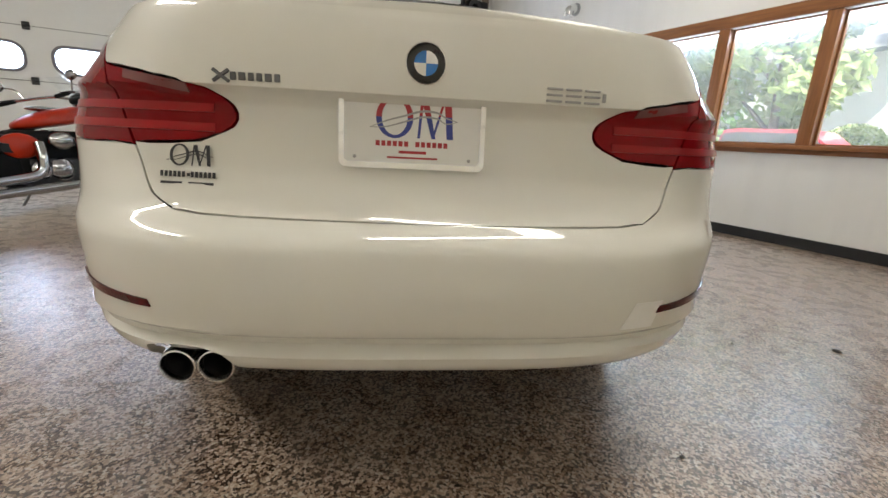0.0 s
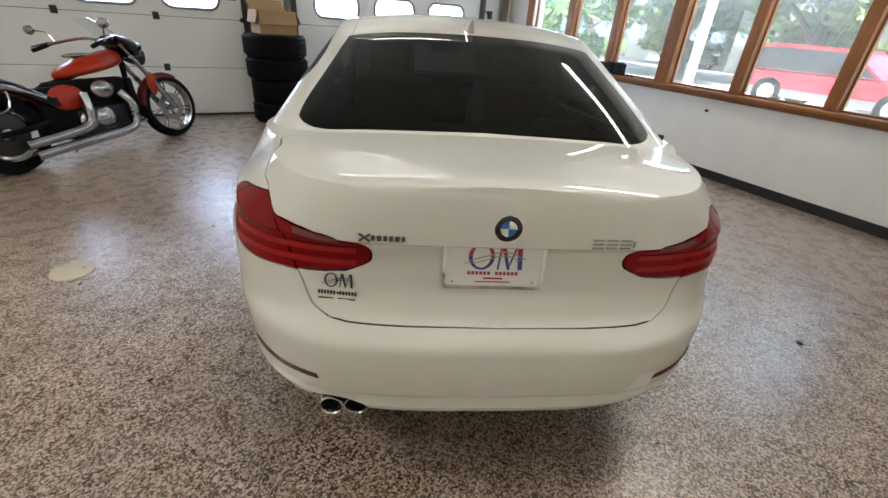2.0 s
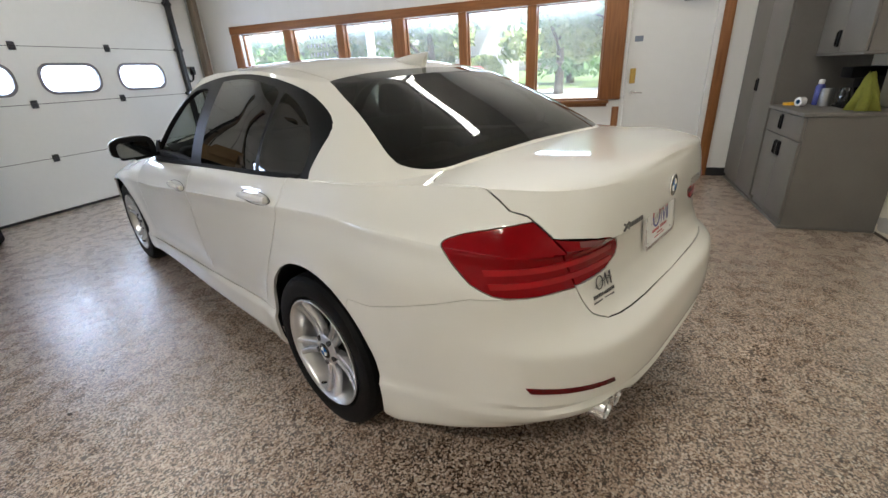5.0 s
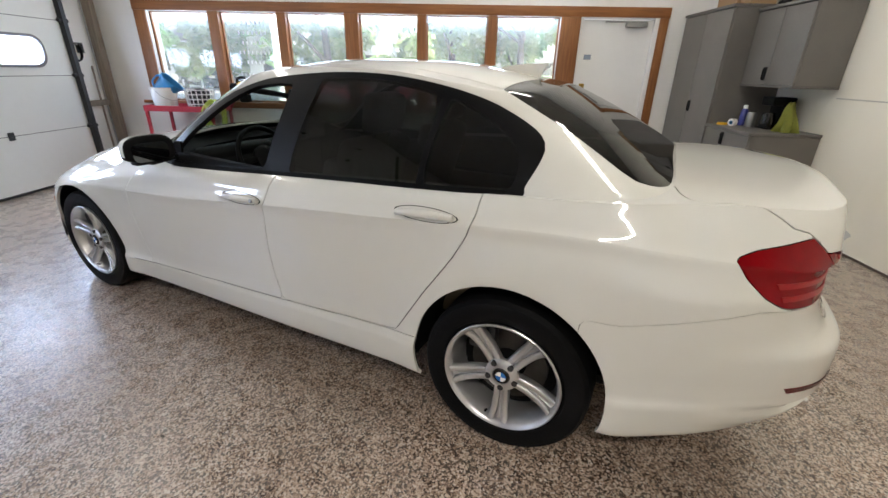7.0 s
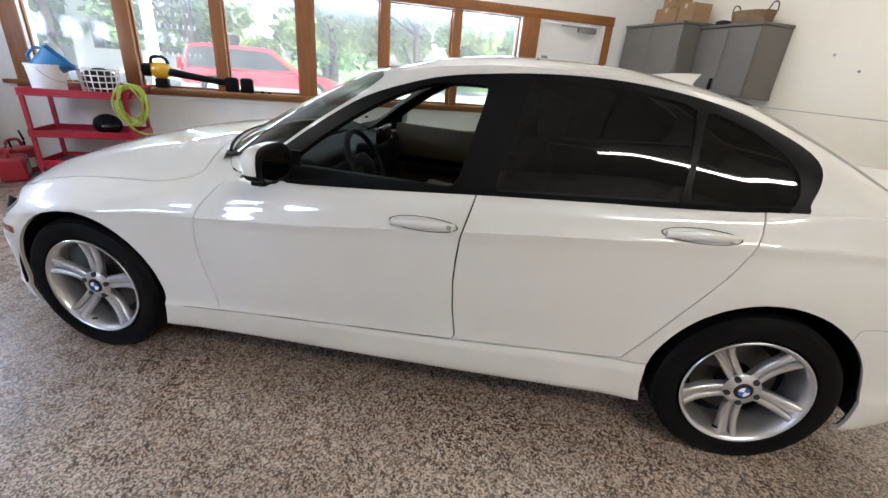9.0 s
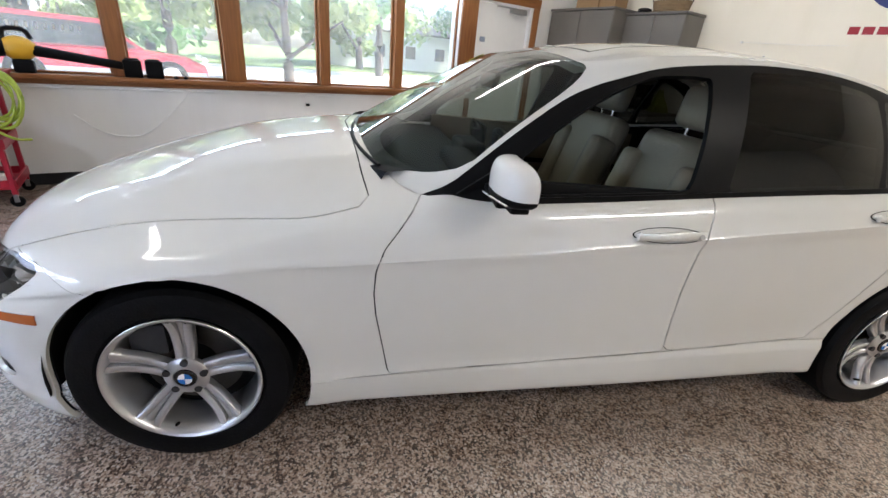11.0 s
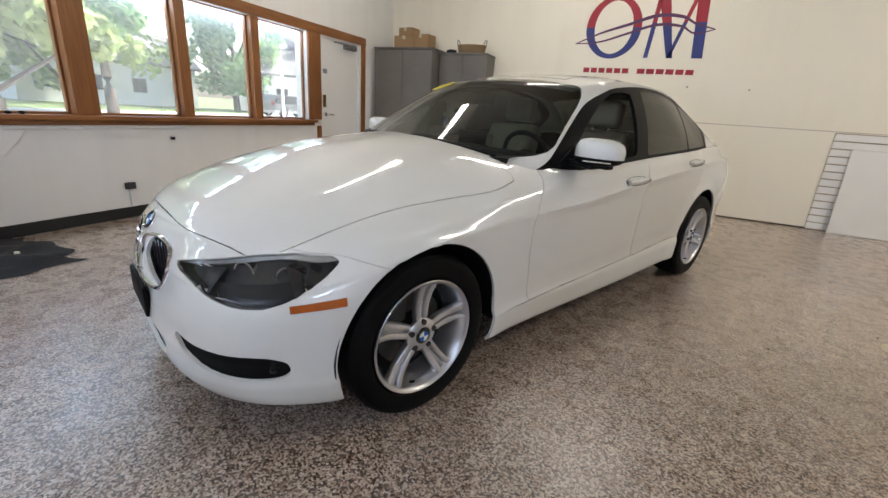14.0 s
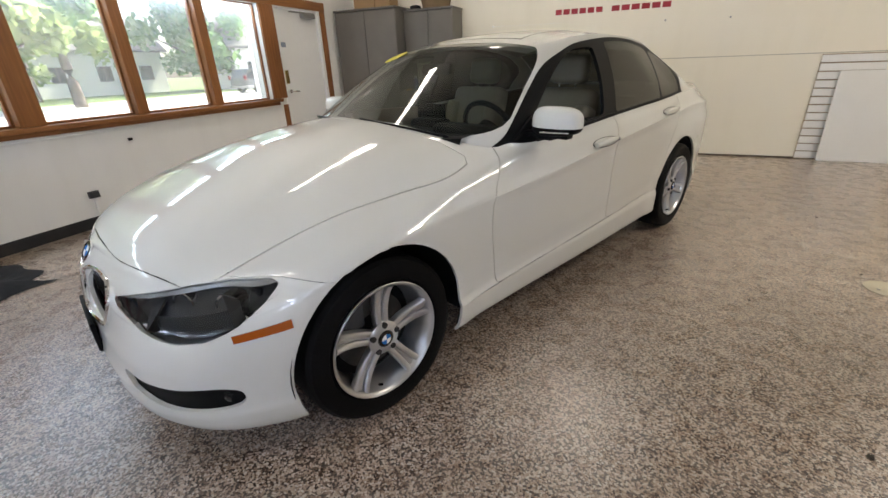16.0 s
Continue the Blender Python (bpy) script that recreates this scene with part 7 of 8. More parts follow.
tagged(link_mesh("cable_duct", box((XW - 0.016, 1.15, 0.812), (XW - 0.001, 3.9, 0.832), 0.003, 1), M_WHITE), label="thin white cable duct under the sill", category="cable duct")
tagged(link_mesh("hanging_cord", tube([(XW - 0.008, 2.55, 0.81), (XW - 0.008, 2.68, 0.66), (XW - 0.008, 2.97, 0.42), (XW - 0.008, 3.25, 0.44), (XW - 0.008, 3.45, 0.60)], 0.004, 6), M_WHITE), label="white cord hanging in a curve on the wall", category="cord")
# floor drain and crumbs
dr = base("floor_drain", pose(-1.89, 1.17, 0.0), label="round cream-coloured floor drain cover", category="drain")
part("cover", lathe([(0.0, 0.0), (0.108, 0.0), (0.108, 0.003), (0.10, 0.005), (0.0, 0.005)], 36), M_CREAM, dr)
part("screw", lathe([(0.0, 0.005), (0.01, 0.005), (0.009, 0.007), (0.0, 0.007)], 12), M_STEEL, dr, xf=pose(0.05, 0.02, 0))
rng = random.Random(4)
crumbs = [(1.62, -0.98), (1.24, -0.74), (1.98, -1.5), (-1.3, 2.6), (-1.5, 3.2), (-1.75, 3.4), (-1.2, 3.1), (2.2, 0.1)] + [(rng.uniform(-3, 3.6), rng.uniform(-2.4, 5)) for _ in range(46)]
for k, (x, y) in enumerate(crumbs):
    s = rng.uniform(0.008, 0.02) * (1.6 if k < 8 else 0.8)
    b = blob((0, 0, s * 0.16), (s, s * rng.uniform(0.4, 0.9), s * 0.2), k, 1, 0.6)
    tagged(link_mesh("leaf_crumb", b, M_DIRT), label="dark dry leaf crumb on the floor", category="leaf crumb", group="crumbs on the floor").matrix_basis = pose(x, y, 0.001, 0, 0, rng.uniform(0, 180))

# ---- motorcycle
bike = base("motorcycle", pose(-2.66, 3.17, 0, 0, -7, -45.8), label="orange-red cruiser motorcycle with chrome pipes", category="motorcycle")


def bike_wheel(y, r, w, rim_r, front):
    o = part("wheel", lathe([(rim_r, -w * 0.42), (r * 0.86, -w * 0.5), (r * 0.95, -w * 0.46), (r, -w * 0.25), (r + 0.004, 0), (r, w * 0.25), (r * 0.95, w * 0.46), (r * 0.86, w * 0.5), (rim_r, w * 0.42)], 48, "x", True), M_TYRE, bike, "black motorcycle tyre", xf=pose(0, y, r))
    part("rim", lathe([(rim_r - 0.012, -w * 0.38), (rim_r + 0.006, -w * 0.46), (rim_r + 0.01, -w * 0.40), (rim_r + 0.002, -w * 0.2), (rim_r + 0.002, w * 0.2), (rim_r + 0.01, w * 0.40), (rim_r + 0.006, w * 0.46), (rim_r - 0.012, w * 0.38), (rim_r - 0.02, 0)], 48, "x", True), M_BIKECHROME, o, "chrome rim", xf=pose(0, y, r))
    if front:
        for k in range(7):
            a = k * math.tau / 7
            for q in (-0.09, 0.09):
                part("spoke", rod((0.0, y + 0.04 * math.sin(a), r + 0.04 * math.cos(a)), (0.0, y + (rim_r - 0.01) * math.sin(a + q), r + (rim_r - 0.01) * math.cos(a + q)), 0.009, 0.007, 8), M_BIKECHROME, o)
        part("disc", lathe([(0.09, 0.045), (0.15, 0.045), (0.15, 0.051), (0.09, 0.051)], 32, "x", True), M_STEEL, o, xf=pose(0, y, r))
        part("hub", rod((-0.06, y, r), (0.06, y, r), 0.045, n=16), M_BIKECHROME, o)
    else:
        part("rim_band", lathe([(rim_r - 0.035, 0.055), (rim_r + 0.004, 0.078), (rim_r + 0.008, 0.07), (rim_r - 0.03, 0.045)], 48, "x", True), M_BIKECHROME, o, "polished rim band", xf=pose(0, y, r))
        part("hub", lathe([(0.0, 0.11), (0.05, 0.105), (0.06, 0.09), (0.06, 0.05), (0.0, 0.05)], 24, "x"), M_BIKECHROME, o, xf=pose(0, y, r))
        part("wheel_disc", lathe([(0.0, 0.03), (rim_r - 0.015, 0.03), (rim_r - 0.03, 0.05), (0.07, 0.06), (0.03, 0.09), (0.0, 0.095)], 36, "x"), M_DARKSTEEL, o, "dark metal wheel centre", xf=pose(0, y, r))


bike_wheel(0.07, 0.325, 0.18, 0.215, False)
bike_wheel(1.70, 0.335, 0.11, 0.265, True)
# bodywork
tank = bmesh.new()
bmesh.ops.create_icosphere(tank, subdivisions=4, radius=1)
for v in tank.verts:
    x, y, z = v.co
    wy = 1 - 0.32 * max(0, -y) - 0.12 * max(0, y)
    top = 0.15 * (0.40 + 0.30 * (y + 1)) * z ** 0.8 if z > 0 else -0.055 * abs(z) ** 0.6
    v.co = Vector((0.165 * math.copysign(abs(x) ** 0.7, x) * wy, 0.97 + 0.33 * math.copysign(abs(y) ** 0.85, y), 0.80 + 0.06 * y + top))
tk = part("fuel_tank", tank, M_ORANGE, bike, "orange-red teardrop fuel tank")
part("tank_console", blob((0, 0.95, 0.905), (0.045, 0.18, 0.025), 5, 3, 0.02), M_BIKECHROME, tk, "chrome tank console", xf=pose(0, 0, 0) )
sb = bmesh.new()
rows_ = []
for k in range(15):
    t = k / 14
    y = -0.25 + 1.0 * t
    z = 0.735 - 0.0 * t + (0.03 if t < 0.45 else 0.03 - 0.16 * min(1, (t - 0.45) / 0.25)) + (0.05 * max(0, t - 0.85) * 6)
    w = 0.11 + 0.06 * math.sin(math.pi * min(1, max(0.05, t * 0.95)))
    rows_.append([sb.verts.new(p) for p in ((-w, y, z - 0.06 - 0.06 * t), (-w * 1.02, y, z - 0.03), (-w * 0.7, y, z), (0, y, z + 0.012), (w * 0.7, y, z), (w * 1.02, y, z - 0.03), (w, y, z - 0.06 - 0.06 * t))])
for a, b in zip(rows_, rows_[1:]):
    for q in range(6):
        sb.faces.new((a[q], a[q + 1], b[q + 1], b[q]))
    sb.faces.new((a[6], a[0], b[0], b[6]))
sb.faces.new(rows_[0])
sb.faces.new(rows_[-1][::-1])
part("seat", sb, M_SEATBLACK, bike, "long black two-step seat")


def mudguard(cy, cz, r, w, a0, a1, name, label, skin=M_ORANGE):
    bm, rows__ = bmesh.new(), []
    for k in range(21):
        a = radians(a0 + (a1 - a0) * k / 20)
        row = []
        for q in range(9):
            u = -1 + q / 4
            rr_ = r - 0.055 * abs(u) ** 2.5
            row.append(bm.verts.new((w * u, cy + rr_ * math.cos(a), cz + rr_ * math.sin(a))))
        rows__.append(row)
    for a, b in zip(rows__, rows__[1:]):
        for q in range(8):
            bm.faces.new((a[q], a[q + 1], b[q + 1], b[q]))
    bmesh.ops.solidify(bm, geom=bm.faces[:], thickness=0.006)
    return part(name, bm, skin, bike, label)


mudguard(0.07, 0.325, 0.395, 0.13, 30, 190, "rear_mudguard", "orange-red rear mudguard")
part("fender_rail", tube([(0.14, -0.36, 0.62), (0.145, -0.15, 0.70), (0.145, 0.15, 0.70), (0.14, 0.42, 0.58)], 0.032, 10), M_BIKECHROME, bike, "chrome mudguard rail")
part("saddle_bag_rail", tube([(0.15, -0.3, 0.62), (0.17, -0.22, 0.48), (0.17, 0.1, 0.52), (0.15, 0.16, 0.66)], 0.010, 8), M_BIKECHROME, bike)
part("sissy_bar", tube([(0.1, -0.2, 0.68), (0.1, -0.36, 0.84), (-0.1, -0.36, 0.84), (-0.1, -0.2, 0.68)], 0.011, 8), M_BIKECHROME, bike)
part("tail_light", blob((0, -0.41, 0.56), (0.06, 0.05, 0.045), 2, 3, 0.03), M_REDLENS, bike, "red tail light")
mudguard(1.70, 0.335, 0.365, 0.06, 62, 172, "front_mudguard", "dark red front mudguard", mat("deep_red_metallic", (0.20, 0.012, 0.012), 0.25, coat=0.6, spec=0.3))
part("fork_cover", blob((0.11, 1.50, 0.60), (0.03, 0.05, 0.12), 4, 3, 0.04), M_ORANGE, bike, "red fork cover")
part("battery_cover", box((-0.12, 0.37, 0.28), (0.125, 0.64, 0.66), 0.04, 3), M_BLACK, bike, "black battery cover")
part("side_cover", blob((0.13, 0.60, 0.56), (0.035, 0.16, 0.11), 3, 3, 0.05), M_ORANGE, bike, "orange-red side cover")
# frame and engine
part("frame", tube([(0, 1.32, 0.88), (0, 1.28, 0.5), (0, 1.18, 0.22), (0, 0.6, 0.2), (0, 0.35, 0.35), (0, 0.4, 0.6), (0, 0.75, 0.72), (0, 1.32, 0.88)], 0.026, 8), M_BLACK, bike, "black steel frame")
part("swingarm", tube([(0.13, 0.4, 0.38), (0.13, 0.1, 0.335), (0.13, -0.02, 0.335)], 0.026, 8), M_BLACK, bike)
eng = part("engine", box((-0.14, 0.62, 0.2), (0.14, 1.12, 0.46), 0.05, 3), M_DARKSTEEL, bike, "black and chrome V-twin engine")
for ang, yc in ((24, 0.76), (-24, 0.98)):
    m = pose(0, yc, 0.40, -ang, 0, 0)
    c = part("cylinder", lathe([(0.0, 0.0), (0.085, 0.0), (0.085, 0.25), (0.0, 0.26)], 24), M_DARKSTEEL, eng, xf=m)
    for k in range(8):
        part("fin", lathe([(0.05, 0.03 + 0.024 * k), (0.105, 0.03 + 0.024 * k), (0.105, 0.038 + 0.024 * k), (0.05, 0.038 + 0.024 * k)], 24, "z", True), M_STEEL, c, xf=m)
    part("rocker_cover", box((-0.10, -0.07, 0.245), (0.10, 0.07, 0.31), 0.025, 3, m), M_BIKECHROME, c)
part("air_filter", blob((0.19, 0.90, 0.60), (0.06, 0.115, 0.085), 7, 3, 0.03), M_BIKECHROME, eng, "chrome teardrop air cleaner")
part("crank_cover", lathe([(0.0, 0.14), (0.10, 0.14), (0.105, 0.16), (0.08, 0.185), (0.0, 0.195)], 28, "x"), M_BIKECHROME, eng, xf=pose(0, 0.87, 0.34))
part("gear_cover", lathe([(0.0, 0.14), (0.08, 0.14), (0.082, 0.165), (0.06, 0.18), (0.0, 0.185)], 28, "x"), M_BIKECHROME, eng, xf=pose(0, 0.70, 0.34))
for pts in ([(0.17, 0.72, 0.58), (0.21, 0.70, 0.45), (0.215, 0.66, 0.32), (0.22, 0.50, 0.275), (0.23, 0.09, 0.235)], [(0.17, 1.06, 0.56), (0.215, 1.12, 0.44), (0.22, 1.10, 0.27), (0.225, 0.95, 0.20), (0.235, 0.45, 0.165), (0.24, 0.12, 0.14)]):
    part("exhaust_pipe", tube(pts, 0.042, 14), M_BIKECHROME, bike, "long chrome exhaust pipe")
part("radiator", box((-0.16, 1.2, 0.3), (0.16, 1.25, 0.68), 0.015), M_BLACK, bike)
part("crankcase_cover", box((-0.13, 0.55, 0.24), (0.13, 1.2, 0.70), 0.05, 3), M_BLACK, bike, "black engine covers")
part("footpeg", tube([(0.12, 1.15, 0.25), (0.27, 1.18, 0.27)], 0.014, 8), M_BIKECHROME, bike)
# fork, bars, lights
FA, FB_ = Vector((0, 1.70, 0.335)), Vector((0, 1.29, 1.0))
for sx in (-1, 1):
    o = Vector((sx * 0.105, 0, 0))
    f = part("fork_leg", rod(FA + o, FA + o + (FB_ - FA) * 0.5, 0.032, 0.030, 14), M_BIKECHROME, bike, "chrome fork leg")
    part("fork_tube", rod(FA + o + (FB_ - FA) * 0.48, FB_ + o, 0.023, n=12), M_BIKECHROME, f)
part("fork_yoke", box((-0.14, -0.05, -0.02), (0.14, 0.05, 0.02), 0.012, 2, pose(0, 1.36, 0.88, 32, 0, 0)), M_BIKECHROME, bike)
part("headlight", lathe([(0.0, -0.12), (0.06, -0.11), (0.095, -0.04), (0.1, 0.03), (0.09, 0.04), (0.0, 0.045)], 28, "y"), M_GLOSSBLACK, bike, "black round headlight", xf=pose(0, 1.50, 0.88))
fy = bmesh.new()
bmesh.ops.create_icosphere(fy, subdivisions=4, radius=1)
for v in fy.verts:
    x, y, z = v.co
    v.co = Vector((0.215 * math.copysign(abs(x) ** 0.8, x), 1.36 + (0.17 * y if y > 0 else 0.06 * y) - 0.10 * max(0, z), 0.965 + 0.115 * z))
bmesh.ops.delete(fy, geom=[f for f in fy.faces if f.calc_center_median().y < 1.30 - 0.9 * (f.calc_center_median().z - 0.965)], context="FACES")
bmesh.ops.solidify(fy, geom=fy.faces[:], thickness=0.006)
part("fairing", fy, mat("blue_black_gloss", (0.010, 0.012, 0.022), 0.12, coat=0.5, spec=0.4), bike, "small blue-black handlebar fairing")
part("gauge_pod", box((-0.10, 1.22, 0.98), (0.10, 1.34, 1.05), 0.03, 3), M_BLACK, bike, "black gauge pod")
ws = bmesh.new()
rows_ = []
for k in range(7):
    t = k / 6
    row = []
    for q in range(11):
        a = radians(-65 + 130 * q / 10)
        r_ = 0.17 * (1 - 0.4 * t * t)
        row.append(ws.verts.new((r_ * math.sin(a), 1.24 - 0.22 * t + 0.10 * math.cos(a), 1.055 + 0.17 * t)))
    rows_.append(row)
for a, b in zip(rows_, rows_[1:]):
    for q in range(10):
        ws.faces.new((a[q], a[q + 1], b[q + 1], b[q]))
part("windscreen", ws, pane("clear_screen", (0.9, 0.92, 0.94), 1.3), bike, "clear small windscreen")
hb = part("handlebar", tube([(-0.40, 0.86, 0.98), (-0.36, 0.96, 1.02), (-0.22, 1.17, 1.06), (-0.1, 1.24, 1.04), (0.1, 1.24, 1.04), (0.22, 1.17, 1.06), (0.36, 0.96, 1.02), (0.40, 0.86, 0.98)], 0.014, 8), M_BIKECHROME, bike, "wide chrome handlebar")
for sx in (-1, 1):
    part("grip", rod((sx * 0.375, 0.93, 1.01), (sx * 0.42, 0.80, 0.965), 0.019, 0.018), M_BLACK, hb)
    part("lever", tube([(sx * 0.35, 1.0, 1.03), (sx * 0.41, 0.95, 1.03), (sx * 0.45, 0.82, 1.0)], 0.007, 6), M_BIKECHROME, hb)
    part("mirror_stem", tube([(sx * 0.34, 0.99, 1.03), (sx * 0.40, 0.97, 1.12), (sx * 0.47, 0.92, 1.14)], 0.007, 6), M_BIKECHROME, hb)
    part("mirror", blob((sx * 0.51, 0.90, 1.15), (0.075, 0.025, 0.045), 3, 3, 0.03), M_BIKECHROME, hb, "teardrop chrome mirror")
part("kickstand", rod((-0.1, 0.75, 0.2), (-0.22, 0.68, 0.012), 0.012), M_BIKECHROME, bike)

# ---------------------------------------------------------------- outdoors, seen through the windows
M_GRASS = mat("lawn", (0.11, 0.17, 0.04), 0.9, vary=0.25, scale=3, bump=0.5, bump_scale=30)
M_ROAD = mat("pale_concrete_drive", (0.50, 0.49, 0.465), 0.85, vary=0.12, scale=1)
M_SIDING = mat("white_siding", (0.72, 0.72, 0.70), 0.6, vary=0.05)
M_ROOF = mat("grey_shingle", (0.17, 0.165, 0.16), 0.9, vary=0.2)
M_BARK = mat("bark", (0.10, 0.075, 0.055), 0.9, vary=0.3, bump=0.8, bump_scale=20)
M_BLUEHOUSE = mat("blue_siding", (0.10, 0.17, 0.26), 0.6, vary=0.06)
M_DARKGLASS = mat("far_window_glass", (0.03, 0.035, 0.04), 0.1, vary=0.1)


def leaf_mat(name, a, b):
    m, n, l, p = nodes_of(name)
    g, r = n.new("ShaderNodeNewGeometry"), n.new("ShaderNodeMix")
    r.data_type = "RGBA"
    r.inputs["A"].default_value, r.inputs["B"].default_value = (*a, 1), (*b, 1)
    l.new(g.outputs["Random Per Island"], r.inputs["Factor"])
    l.new(r.outputs["Result"], p.inputs["Base Color"])
    p.inputs["Roughness"].default_value = 0.55
    tr, mx = n.new("ShaderNodeBsdfTranslucent"), n.new("ShaderNodeMixShader")
    l.new(r.outputs["Result"], tr.inputs[0])
    mx.inputs[0].default_value = 0.5
    l.new(p.outputs[0], mx.inputs[1])
    l.new(tr.outputs[0], mx.inputs[2])
    l.new(mx.outputs[0], n["Material Output"].inputs["Surface"])
    return m


M_LEAF = [leaf_mat("yellow_green_leaves", (0.18, 0.25, 0.08), (0.36, 0.44, 0.18)), leaf_mat("green_leaves", (0.09, 0.20, 0.065), (0.23, 0.38, 0.15)), leaf_mat("purple_leaves", (0.07, 0.03, 0.06), (0.14, 0.07, 0.11))]

structure("ground", box((XW + 0.21, -140, -0.3), (200, 160, -0.02)), M_GRASS, "green lawn outside the windows", "ground", 0)
structure("road", box((5.2, -140, -0.019), (27.0, 160, 0.0)), M_ROAD, "pale sunlit concrete drive and street", "road", 0)
structure("ground_north", box((-160, YG + 0.27, -0.3), (XW + 0.2, 160, -0.02)), M_ROAD, "pale concrete forecourt beyond the overhead doors", "ground", 0)


def tree(x, y, h, spread, leaf, seed, count=4200, low=0.25, label="leafy broad tree with light green leaves"):
    rg = random.Random(seed)
    t = base("tree", pose(x, y, -0.02), label=label, category="tree")
    bm = bmesh.new()
    add_tube(bm, [(0, 0, 0), (0.05 * h * 0.2, 0, h * 0.2), (-0.02 * h * 0.3, 0.1, h * 0.45), (0.05, 0, h * 0.75)], 0.022 * h + 0.04, 10, taper=0.02)
    tips = []
    for k in range(11):
        a, z0 = rg.uniform(0, math.tau), h * rg.uniform(low * 0.8, 0.6)
        z1 = min(h * 0.95, z0 + h * rg.uniform(0.1, 0.4))
        r = spread * rg.uniform(0.45, 0.95)
        tip = Vector((r * math.cos(a), r * math.sin(a), z1))
        add_tube(bm, [(0, 0, z0), tip * 0.5 + Vector((0, 0, z0 * 0.55)), tip], 0.012 * h, 6, taper=0.012)
        tips.append(tip)
    part("trunk", bm, M_BARK, t, "brown tapered trunk with limbs")
    cents = [(Vector((rg.gauss(0, 0.42) * spread, rg.gauss(0, 0.42) * spread, h * rg.uniform(low, 1.0))), rg.uniform(0.16, 0.34) * spread) for _ in range(26)] + [(p, rg.uniform(0.2, 0.36) * spread) for p in tips]
    vs, fs = [], []
    size = 0.07 + 0.018 * h
    for k in range(count):
        c, r = cents[rg.randrange(len(cents))]
        d = Vector((rg.gauss(0, 1), rg.gauss(0, 1), rg.gauss(0, 0.8))).normalized() * r * rg.uniform(0.5, 1.0)
        p = c + d
        if p.z < h * low * 0.75:
            continue
        u = Vector((rg.gauss(0, 1), rg.gauss(0, 1), rg.gauss(0, 1))).normalized()
        w = u.orthogonal().normalized() * size * rg.uniform(0.4, 0.7)
        u = u * size * rg.uniform(0.8, 1.3)
        i = len(vs)
        vs += [p - u, p + w, p + u, p - w]
        fs.append((i, i + 1, i + 2, i + 3))
    me = bpy.data.meshes.new("crown")
    me.from_pydata([tuple(v) for v in vs], [], fs)
    me.materials.append(leaf)
    c = new("crown", me)
    c.parent = t
    return t


tree(14.5, -1.2, 7.0, 3.1, M_LEAF[0], 1, 13000, 0.16, "broad young tree with pale yellow-green leaves")
tree(17.0, 6.6, 9.0, 3.6, M_LEAF[0], 2, 11000, 0.2, "broad tree with pale yellow-green leaves")
tree(12.5, 13.5, 8.0, 3.4, M_LEAF[1], 3, 7000, 0.1, "leafy tree with mid-green leaves beside the drive")
tree(15.5, 10.2, 9.5, 3.2, M_LEAF[0], 14, 12000, 0.13, "full tree with pale green leaves beyond the drive")
tree(22.0, 1.6, 10.0, 3.6, M_LEAF[0], 15, 9000, 0.22, "tall tree with pale yellow-green leaves across the street")
tree(24.0, 12.0, 12.0, 4.6, M_LEAF[1], 4, 7000, 0.12, "tall tree with deep green leaves")
tree(9.0, 17.5, 9.0, 4.0, M_LEAF[0], 5, 7000, 0.06, "leafy tree with pale leaves at the drive's end")
tree(24.0, -9.0, 11.0, 3.6, M_LEAF[1], 6, 6000, 0.25, "tall tree with mid-green leaves")
tree(33.0, -24.0, 12.0, 4.6, M_LEAF[1], 7, 5000, 0.15, "far tree with mid-green leaves")
tree(31.0, -32.0, 9.0, 3.0, M_LEAF[2], 8, 4000, 0.2, "far ornamental tree with purple leaves")
tree(36.0, 2.0, 14.0, 6.0, M_LEAF[1], 9, 6000, 0.05, "far dense tree with green leaves")
tree(38.0, 22.0, 14.0, 6.0, M_LEAF[1], 10, 5000, 0.05, "far dense tree with green leaves")
tree(34.0, -12.0, 13.0, 5.0, M_LEAF[0], 11, 5000, 0.1, "far tree with pale green leaves")
tree(20.0, 26.0, 12.0, 5.5, M_LEAF[1], 12, 6000, 0.04, "far dense tree with green leaves")
tree(-2.0, 24.0, 11.0, 5.0, M_LEAF[1], 13, 4000, 0.1, "tree with green leaves beyond the forecourt")

bs = base("bush", pose(17.5, 4.4, -0.02), label="clipped round bright green bush", category="bush")
rg = random.Random(77)
vs, fs = [], []
for k in range(2600):
    d = Vector((rg.gauss(0, 1), rg.gauss(0, 1), rg.gauss(0, 1))).normalized()
    p = Vector((0, 0, 1.15)) + Vector((d.x * 0.85, d.y * 0.85, d.z * 0.8)) * rg.uniform(0.88, 1.02)
    if p.z < 0.3:
        continue
    u = Vector((rg.gauss(0, 1), rg.gauss(0, 1), rg.gauss(0, 1))).normalized()
    w = u.orthogonal().normalized() * 0.05
    i = len(vs)
    vs += [p - u * 0.08, p + w, p + u * 0.08, p - w]
    fs.append((i, i + 1, i + 2, i + 3))
me = bpy.data.meshes.new("leaves")
me.from_pydata([tuple(v) for v in vs], [], fs)
me.materials.append(M_LEAF[0])
lv = new("leaves", me)
lv.parent = bs
part("stem", rod((0, 0, 0), (0, 0, 1.3), 0.06), M_BARK, bs)


